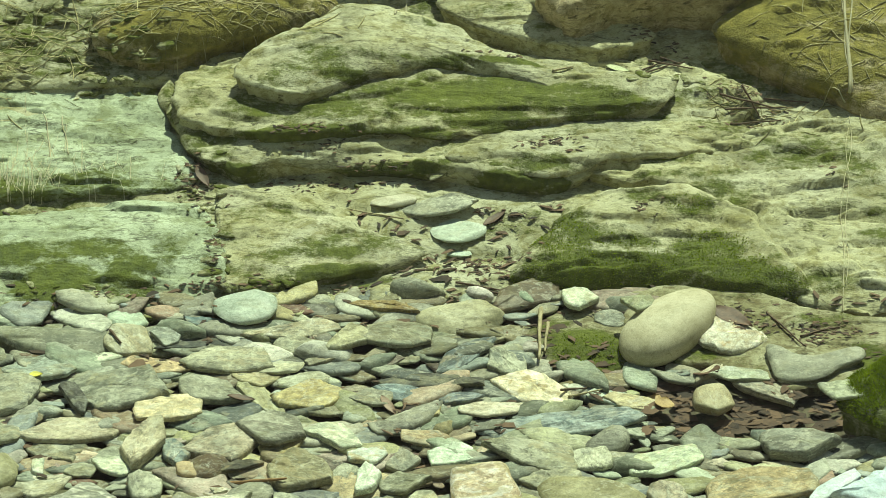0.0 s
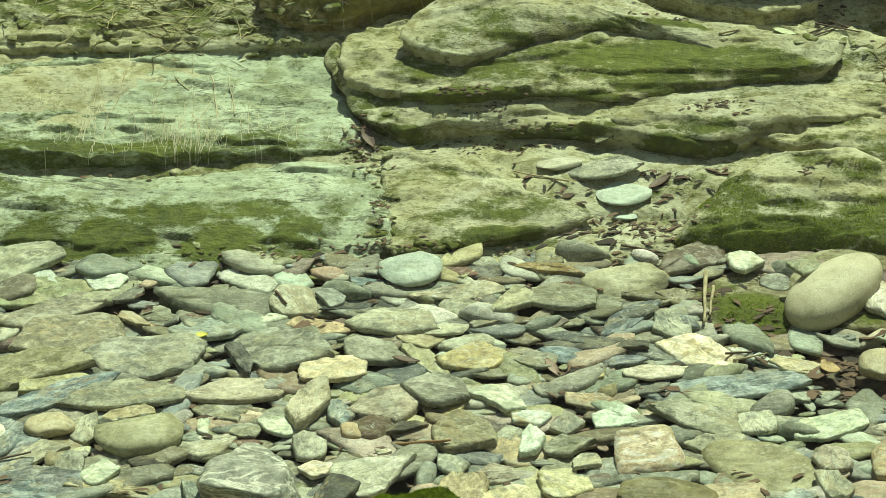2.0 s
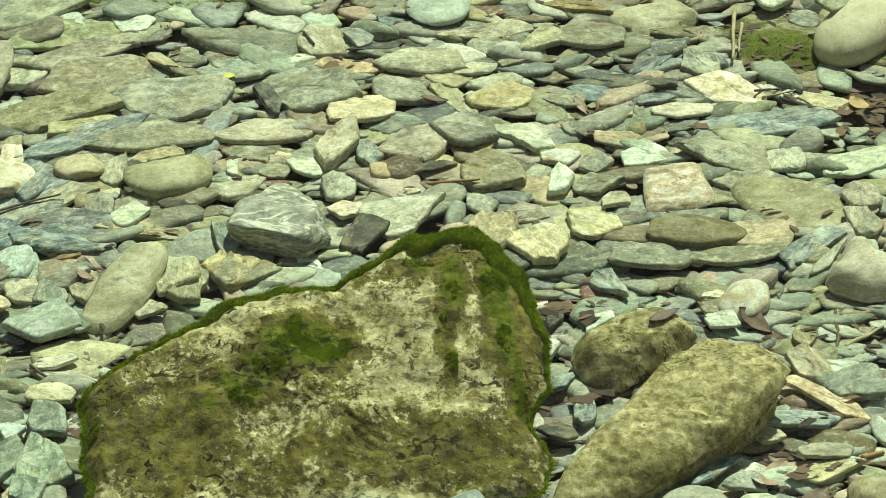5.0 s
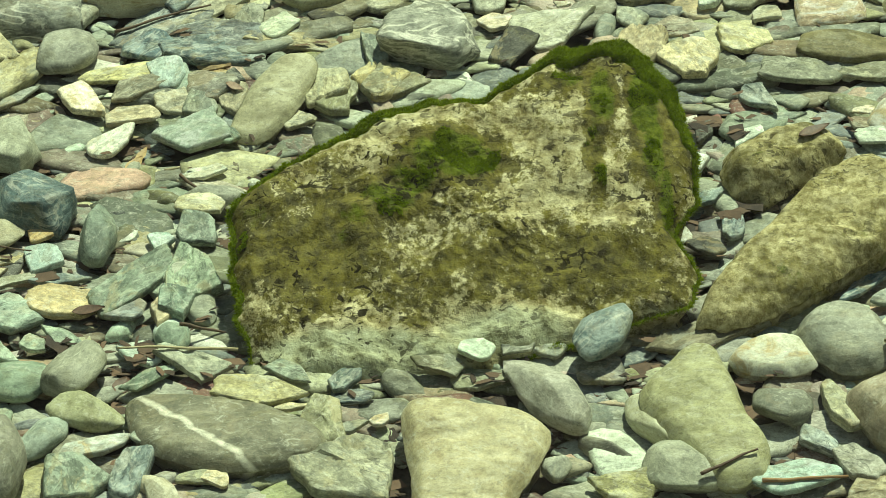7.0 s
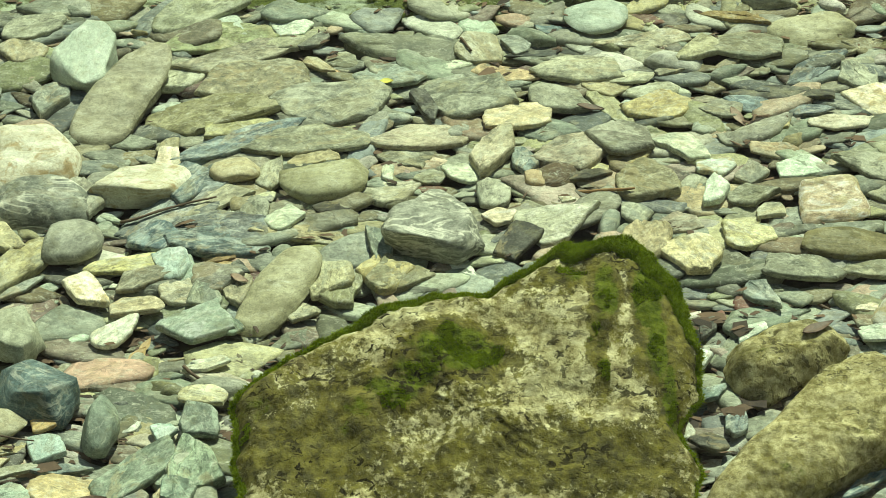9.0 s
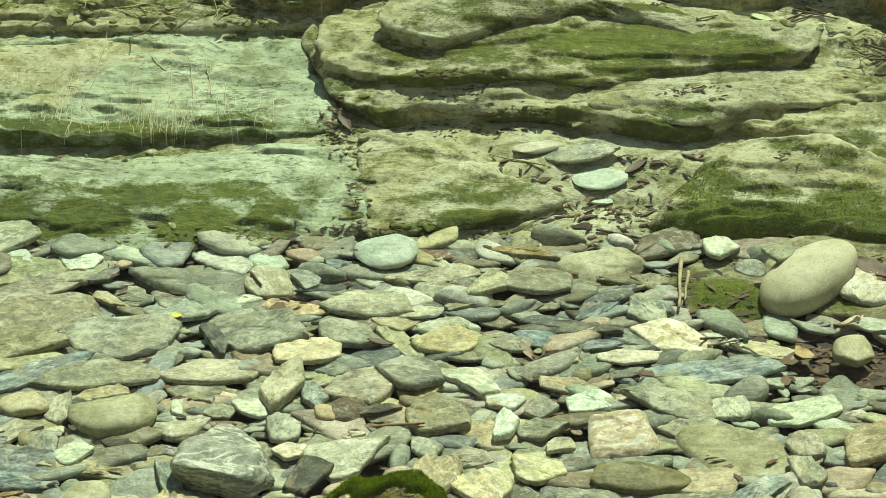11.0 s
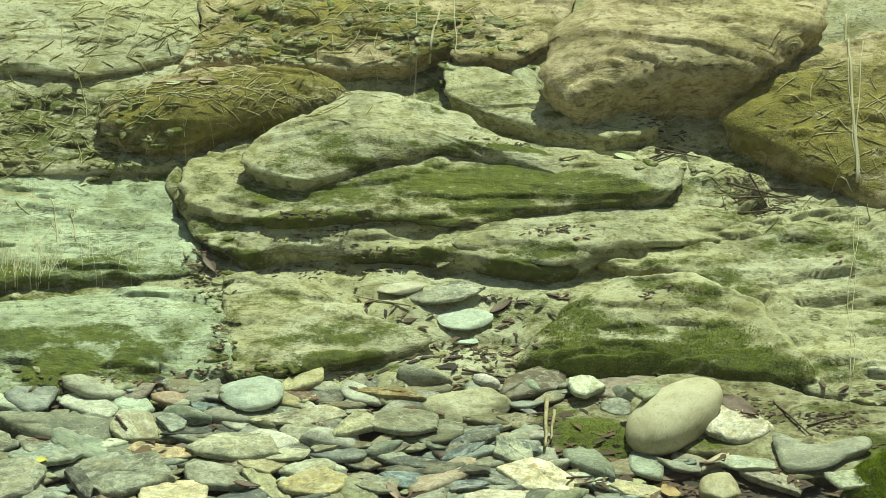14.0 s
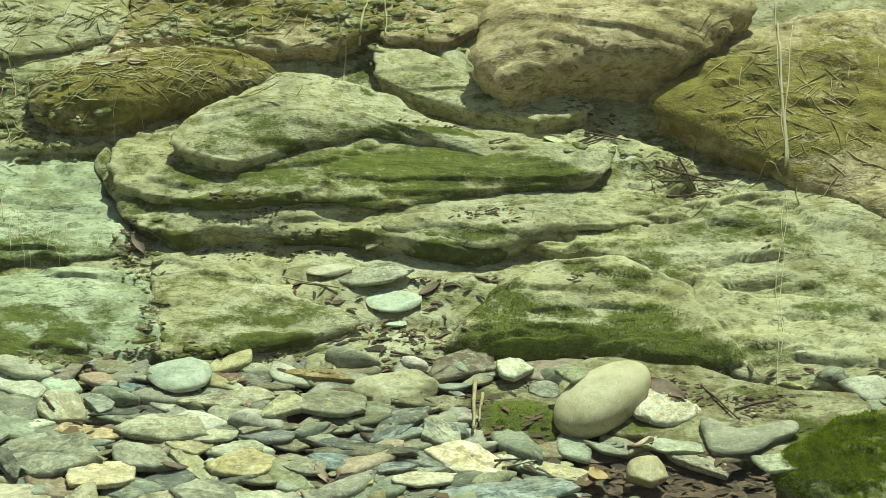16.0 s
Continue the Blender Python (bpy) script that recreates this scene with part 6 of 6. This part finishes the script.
twig("p", -0.123, 5.870, -0.055, 5.870, 0.0030)
twig("p", -0.044, 5.866, -0.013, 5.862, 0.0030)
twig("p", -0.100, 5.857, -0.062, 5.854, 0.0020)
twig("p", -0.006, 5.849, 0.101, 5.834, 0.0018)
twig("p", 0.288, 5.408, 0.200, 5.445, 0.0016)
twig("p", 0.543, 5.675, 0.578, 5.688, 0.0025)
twig("d", 0.685, 5.715, 0.736, 5.748, 0.0020)
twig("d", 0.694, 5.712, 0.770, 5.755, 0.0018)
twig("d", 0.707, 5.745, 0.780, 5.722, 0.0020)
twig("d", 0.728, 5.752, 0.803, 5.740, 0.0016)
twig("d", 0.816, 5.648, 0.909, 5.641, 0.0022)
twig("d", 0.823, 5.625, 0.929, 5.652, 0.0020)
twig("d", 0.854, 5.664, 0.880, 5.630, 0.0020)
twig("d", 0.895, 5.688, 0.967, 5.663, 0.0018)
twig("d", 0.829, 5.600, 0.916, 5.621, 0.0018)
twig("d", 0.362, 5.260, 0.458, 5.247, 0.0020)
twig("d", 0.388, 5.249, 0.510, 5.229, 0.0022)
twig("d", 0.194, 5.241, 0.318, 5.263, 0.0018)
twig("p", 0.594, 5.187, 0.629, 5.194, 0.0020)
twig("d", 0.578, 5.209, 0.619, 5.169, 0.0018)
twig("p", 0.689, 5.004, 0.781, 4.989, 0.0020)
twig("d", 0.602, 4.989, 0.694, 4.973, 0.0030)
twig("d", 0.834, 5.147, 0.883, 5.052, 0.0020)
twig("d", 0.878, 5.084, 0.952, 5.114, 0.0018)
twig("d", -0.524, 4.275, -0.450, 4.205, 0.0025)
twig("d", -0.540, 4.259, -0.464, 4.252, 0.0030)
twig("p", -0.422, 3.887, -0.572, 3.872, 0.0025)
twig("d", -0.498, 3.928, -0.426, 3.940, 0.0025)
twig("d", -0.803, 4.096, -0.705, 4.092, 0.0018)
twig("d", -0.644, 4.625, -0.512, 4.689, 0.0025)
twig("d", 0.569, 4.400, 0.558, 4.278, 0.0040)
twig("p", 0.571, 4.304, 0.628, 4.351, 0.0035)
twig("o", 0.570, 4.374, 0.631, 4.386, 0.0050)
twig("o", 0.267, 4.478, 0.384, 4.475, 0.0020)
twig("d", 0.321, 4.459, 0.372, 4.408, 0.0030)
twig("p", -0.550, 4.310, -0.475, 4.327, 0.0025)
twig("p", 0.390, 3.860, 0.461, 3.799, 0.0030)
twig("o", 0.567, 4.049, 0.596, 4.061, 0.0050)
twig("d", 0.152, 3.611, 0.221, 3.645, 0.0025)
twig("o", 0.226, 3.607, 0.329, 3.620, 0.0030)
twig("d", 0.498, 4.926, 0.557, 4.973, 0.0020)
twig("p", 0.510, 4.917, 0.571, 4.949, 0.0018)
twig("p", 0.574, 5.174, 0.627, 5.194, 0.0022)
twig("d", -0.171, 5.123, -0.154, 5.089, 0.0025)
twig("d", -0.420, 5.110, -0.376, 5.072, 0.0020)
# pale stems laid where the water mirrors grass on the bank
twig("s", 1.024, 5.636, 1.073, 6.085, 0.0028)
twig("s", 1.026, 5.641, 1.077, 5.934, 0.0016)
twig("s", 1.028, 5.638, 1.046, 5.896, 0.0014)
twig("s", 1.022, 5.635, 1.000, 5.658, 0.0014)
twig("s", 0.961, 5.145, 1.024, 5.625, 0.0009)
twig("s", 0.965, 5.219, 1.026, 5.589, 0.0008)
twig("s", 0.384, 5.948, 0.394, 6.153, 0.0014)
twig("s", 0.293, 5.795, 0.321, 5.937, 0.0022)
twig("s", 0.342, 5.944, 0.378, 6.120, 0.0022)
twig("s", -0.215, 6.001, -0.187, 6.126, 0.0014)
twig("s", -0.154, 6.016, -0.126, 6.128, 0.0014)
# a cluster of thin stems in place of the grass reflection here
stems = random.Random(77)
for k in range(120):
    sx = -0.33 + stems.gauss(0, 0.11)
    sy = 5.458 + abs(stems.gauss(0, 0.045)) + (0.04 if k % 4 == 0 else 0.0)
    tall = stems.uniform(0.018, 0.07) * (1.7 if k % 9 == 0 else 1.0)
    twig("s", sx, sy, sx + stems.gauss(0, 0.010), sy + tall, stems.uniform(0.0004, 0.0009))
twig("s", -0.485, 5.500, -0.467, 5.690, 0.0012)
twig("s", -0.451, 5.543, -0.415, 5.737, 0.0012)
twig("s", -0.272, 5.560, -0.286, 5.680, 0.0015)
twig("s", -0.244, 5.570, -0.258, 5.668, 0.0013)
leaf("d", 0.453, 4.355, 0.057, 0.037, -33)
leaf("r", 0.459, 4.024, 0.055, 0.051, 71)
leaf("d", 0.519, 3.931, 0.081, 0.035, 63)
leaf("d", 0.324, 4.284, 0.051, 0.021, 33)
leaf("d", 0.727, 4.993, 0.064, 0.053, -67)
leaf("d", 0.652, 4.976, 0.077, 0.029, -10)
leaf("d", 0.779, 5.127, 0.076, 0.042, -43)
leaf("o", 0.640, 4.936, 0.042, 0.039, 67)
leaf("d", -0.029, 5.503, 0.045, 0.022, -61)
leaf("d", 0.433, 5.417, 0.049, 0.018, 37)
leaf("o", -0.592, 4.323, 0.044, 0.024, 65)
leaf("r", -0.464, 4.477, 0.027, 0.018, 0)
leaf("d", -0.618, 3.966, 0.044, 0.021, 0)
leaf("d", -0.565, 3.837, 0.036, 0.032, 77)
leaf("r", 0.242, 4.910, 0.042, 0.018, -58)
leaf("y", -0.279, 5.001, 0.020, 0.016, 0)
leaf("d", 0.025, 4.931, 0.042, 0.016, 0)
leaf("o", 0.651, 4.902, 0.031, 0.039, 73)
leaf("o", -0.584, 4.347, 0.039, 0.015, 72)
leaf("d", -0.501, 4.266, 0.039, 0.021, -17)
leaf("r", 0.436, 3.991, 0.064, 0.049, 71)
leaf("d", 0.499, 3.966, 0.064, 0.039, 54)
leaf("r", -0.079, 5.873, 0.066, 0.021, 5)
leaf("r", -0.032, 5.866, 0.033, 0.028, -12)
leaf("p", -0.086, 5.854, 0.028, 0.014, 0)
leaf("p", 0.651, 5.688, 0.041, 0.020, 0)


def litter():
    """Small dark flakes of leaf and bark that have settled in every gap."""
    rnd = random.Random(21)
    verts, faces = [], []
    spots = []
    for _ in range(11000):
        spots.append((rnd.uniform(-1.4, 1.3), rnd.uniform(3.3, 5.45), 0))
    for bx, by, rx, ry, count in LITTER_PATCHES:
        for _ in range(count):
            spots.append((rnd.gauss(bx, rx * 0.5), rnd.gauss(by, ry * 0.5), 1))
    for bx, by, rx, ry, count in LEAF_DRIFTS:
        for _ in range(count):
            spots.append((rnd.gauss(bx, rx * 0.5), rnd.gauss(by, ry * 0.5), 2))
    for x, y, on in spots:
        low = bed_height(x, y)
        z = top_at(x, y, rest)
        if clean_stone(x, y) or on == 0 and z > low + 0.018 or on == 2 and z > low + 0.018 or (0.59 < x < 0.77 and 4.99 < y < 5.19):
            continue
        L = rnd.uniform(0.006, 0.028) * (0.55 if on == 1 else 1.6 if on == 2 else 1.0)
        W = L * rnd.uniform(0.3, 0.7) if on == 2 else min(0.008, L * rnd.uniform(0.15, 0.55))
        m = pose(x, y, z + (0.0005 if on else rnd.uniform(0.000, 0.005)), rnd.uniform(-4, 8), rnd.uniform(-6, 6), rnd.gauss(0, 35))
        base = len(verts)
        for px, py, pz in ((-L / 2, -W / 9, 0), (-L / 6, -W / 2, 0.0008), (L / 2, -W / 8, 0), (L / 4, W / 2, 0.0008), (-L / 4, W / 3, 0)):
            verts.append(tuple(m @ Vector((px, py, pz))))
        for px, py, pz in ((-L / 2, -W / 9, 0), (-L / 6, -W / 2, 0.0008), (L / 2, -W / 8, 0), (L / 4, W / 2, 0.0008), (-L / 4, W / 3, 0)):
            verts.append(tuple(m @ Vector((px, py, pz - 0.0003))))
        faces.append(tuple(base + i for i in range(5)))
        faces.append(tuple(base + 5 + i for i in range(5))[::-1])
        faces += [(base + i, base + 5 + i, base + 5 + (i + 1) % 5, base + (i + 1) % 5) for i in range(5)]
    ob = new("leaf_litter", mesh_from("leaf_litter", verts, faces, LITTER_MAT, smooth=False))
    tagged(ob, "dark brown flakes of leaf and bark in the gaps", "leaf litter", kind="stuff")


LEAF_DRIFTS = [
    (0.19, 4.16, 0.09, 0.22, 160),
    (0.42, 4.03, 0.20, 0.16, 200),
    (0.30, 4.34, 0.30, 0.12, 160),
    (0.12, 3.87, 0.20, 0.08, 120),
    (-0.62, 4.20, 0.28, 0.40, 380),
    (-0.48, 3.90, 0.20, 0.14, 120),
    (-0.10, 3.72, 0.60, 0.16, 160),
    (0.0, 4.85, 0.90, 0.50, 500),
    (0.52, 4.95, 0.30, 0.16, 160),
    (0.78, 4.89, 0.26, 0.15, 420),
]
LITTER_PATCHES = [
    (0.143, 5.551, 0.064, 0.015, 70),
    (-0.042, 5.494, 0.036, 0.054, 70),
    (-0.015, 5.313, 0.018, 0.106, 60),
    (0.247, 5.495, 0.054, 0.047, 60),
    (0.406, 5.418, 0.054, 0.029, 50),
    (0.399, 5.301, 0.080, 0.042, 110),
    (0.872, 5.650, 0.084, 0.056, 130),
    (0.539, 5.536, 0.064, 0.018, 50),
    (0.789, 5.131, 0.061, 0.045, 110),
    (0.915, 5.098, 0.078, 0.038, 110),
    (-0.041, 5.241, 0.053, 0.028, 60),
    (0.466, 5.708, 0.056, 0.019, 20),
    (0.726, 5.788, 0.066, 0.045, 60),
    (0.165, 5.506, 0.109, 0.022, 50),
    (0.212, 5.248, 0.079, 0.021, 50),
    (0.972, 5.474, 0.036, 0.036, 12),
    (0.662, 5.376, 0.036, 0.036, 20),
    (0.037, 5.244, 0.105, 0.018, 40),
    (-0.189, 5.226, 0.122, 0.017, 40),
]
litter()


# ---- dry straw caught on the upper ledge ----
STRAW_PATCHES = [
    (0.00, 5.83, 0.20, 0.08, 260),
    (-0.32, 5.83, 0.28, 0.12, 300),
    (0.16, 6.02, 0.30, 0.12, 320),
    (1.05, 5.75, 0.18, 0.18, 160),
    (0.86, 5.65, 0.09, 0.05, 60),
    (-0.25, 6.02, 0.24, 0.10, 90),
]


def straw():
    """Thin dry blades and stalks that drape over the rock in tangles."""
    rnd = random.Random(41)
    tree = solid_tree()
    verts, faces = [], []
    for bx, by, rx, ry, count in STRAW_PATCHES:
        for _ in range(count):
            x, y = rnd.gauss(bx, rx * 0.5), rnd.gauss(by, ry * 0.5)
            a, L = radians(rnd.gauss(8, 42)), rnd.uniform(0.012, 0.060)
            w, bow = rnd.uniform(0.0004, 0.0012), rnd.gauss(0, 0.15)
            dx, dy = math.cos(a), math.sin(a)
            base = len(verts)
            for k in range(5):
                t = k / 4 - 0.5
                px, py = x + dx * L * t - dy * L * bow * t * t, y + dy * L * t + dx * L * bow * t * t
                pz = top_at(px, py, tree) + 0.0012
                r = w * (1 - 0.7 * abs(t))
                verts += [(px - dy * r, py + dx * r, pz), (px + dy * r, py - dx * r, pz), (px, py, pz + 1.4 * r)]
            for k in range(4):
                for j in range(3):
                    n = (j + 1) % 3
                    faces.append((base + 3 * k + j, base + 3 * k + n, base + 3 * k + 3 + n, base + 3 * k + 3 + j))
    ob = new("dry_straw", mesh_from("dry_straw", verts, faces, STRAW_MAT))
    tagged(ob, "tangled straw-coloured dry grass blades on mossy rock", "dry grass", kind="stuff")


STRAW_MAT = plain_material("dry_straw", (0.13, 0.12, 0.035), (0.62, 0.55, 0.30), 60, 0.8, island=True)
straw()


# ---- algae ----
def algae_tufts(name, owner, count, length, seed, keep, rise=0.0, label=""):
    """Soft green filaments rooted on a rock's surface where keep(face, layer) says so."""
    rnd = random.Random(seed)
    me = owner.data
    layer = [d.value for d in me.attributes["moss"].data]
    polys = [p for p in me.polygons if keep(p, layer[p.vertices[0]])]
    if not polys:
        return
    weights = np.cumsum([p.area for p in polys])
    verts, faces = [], []
    for _ in range(count):
        p = polys[int(np.searchsorted(weights, rnd.random() * weights[-1]))]
        a, b, c = (me.vertices[i].co for i in p.vertices[:3])
        u, v = rnd.random(), rnd.random()
        root = a + (b - a) * u + (c - b) * v
        grow = (p.normal + Vector((rnd.gauss(0, 0.3), rnd.gauss(0, 0.3), rise + rnd.gauss(0.15, 0.25)))).normalized()
        ln = length * rnd.uniform(0.5, 1.25)
        side = grow.cross(Vector((rnd.gauss(0, 1), rnd.gauss(0, 1), rnd.gauss(0, 1)))).normalized() * rnd.uniform(0.0003, 0.0007)
        bend = Vector((rnd.gauss(0, 0.3), rnd.gauss(0, 0.3), -0.15)) * ln
        base = len(verts)
        mid, tip = root + grow * ln * 0.55, root + grow * ln + bend
        verts += [tuple(root - side), tuple(root + side), tuple(mid - side), tuple(mid + side), tuple(tip)]
        faces += [(base, base + 1, base + 3, base + 2), (base + 2, base + 3, base + 4)]
    part(name, verts, faces, ALGAE_MAT, owner, label)


def on_rim(name, face, inner, outer):
    """Whether a face lies within so many rows inside and outside of a rock's rim."""
    steps, shells = SHELLS[name]
    row = face.index // steps - (shells - 1)
    return -inner <= row <= outer


def patchy(face, layer, need):
    return layer + 0.9 * noise.fractal(face.center * 22, 0.8, 2.0, 4) > need and face.normal.z > 0.1


def algae_roll(owner, from_y, wide, label):
    """A soft roll of algae that hangs along the rim of a rock, thick here and thin there."""
    me = owner.data
    steps, shells = SHELLS[owner.name]
    rim = [me.vertices[(shells - 1) * steps + i].co.copy() for i in range(steps)]
    mid = sum(rim, Vector()) / steps
    verts, faces, k = [], [], 12
    for i, p in enumerate(rim):
        out = Vector((p.x - mid.x, p.y - mid.y, 0)).normalized()
        along = min(1.0, max(0.0, (p.y - from_y) / 0.10))
        crest = min(1.0, max(0.0, (p.x + 0.12) / 0.10)) if p.y > mid.y else 0.0
        heavy = 0.16 + 0.20 * min(1.0, max(0.0, (p.x + 0.44) / 0.10)) + 0.55 * crest
        if p.x > 0.07:
            heavy = 0.06 + 0.80 * min(1.0, max(0.0, (p.y - 4.06) / 0.19)) ** 1.6
        w = wide * along * (heavy + 0.3 * min(1.0, heavy * 2) * noise.fractal(p * 9, 0.9, 2.0, 3) + 0.08)
        w = max(w, 0.0015)
        for j in range(k):
            a = 6.2832 * j / k
            r = 1 + 0.35 * noise.fractal(p * 45 + Vector((a, 0, 0)), 0.8, 2.0, 3)
            q = p + out * (w * 0.15 + w * 0.75 * math.cos(a) * r) + Vector((0, 0, w * 0.40 + w * 0.62 * math.sin(a) * r))
            verts.append(tuple(q - Vector((0, 0, 0.3 * w))))
    for i in range(steps):
        for j in range(k):
            n = (i + 1) % steps
            if rim[i].y < from_y or rim[n].y < from_y:
                continue
            faces.append((i * k + j, n * k + j, n * k + (j + 1) % k, i * k + (j + 1) % k))
    roll = part("algae_fringe", verts, faces, ALGAE_MAT, owner, label)
    at = roll.data.attributes.new("moss", "FLOAT", "POINT")
    at.data.foreach_set("value", [1.0] * len(verts))
    return roll


THINGS = bpy.data.objects
roll = algae_roll(THINGS["moss_rock"], 3.86, 0.022, "bright green filament algae along the rim")
algae_tufts("algae_fuzz", roll, 45000, 0.005, 1, lambda p, m: p.center.y > 3.86, rise=0.4)
algae_tufts("algae_patch", THINGS["moss_rock"], 14000, 0.0026, 2, lambda p, m: patchy(p, m, 1.2))
algae_tufts("algae_coat", THINGS["mossy_hump"], 9000, 0.004, 3, lambda p, m: m > 0.8, label="dark green algae coat")
algae_tufts("algae_coat", THINGS["front_right_slab"], 16000, 0.006, 4, lambda p, m: patchy(p, m, 1.0))
algae_tufts("algae_coat", THINGS["green_flat"], 700, 0.003, 6, lambda p, m: patchy(p, m, 1.1))
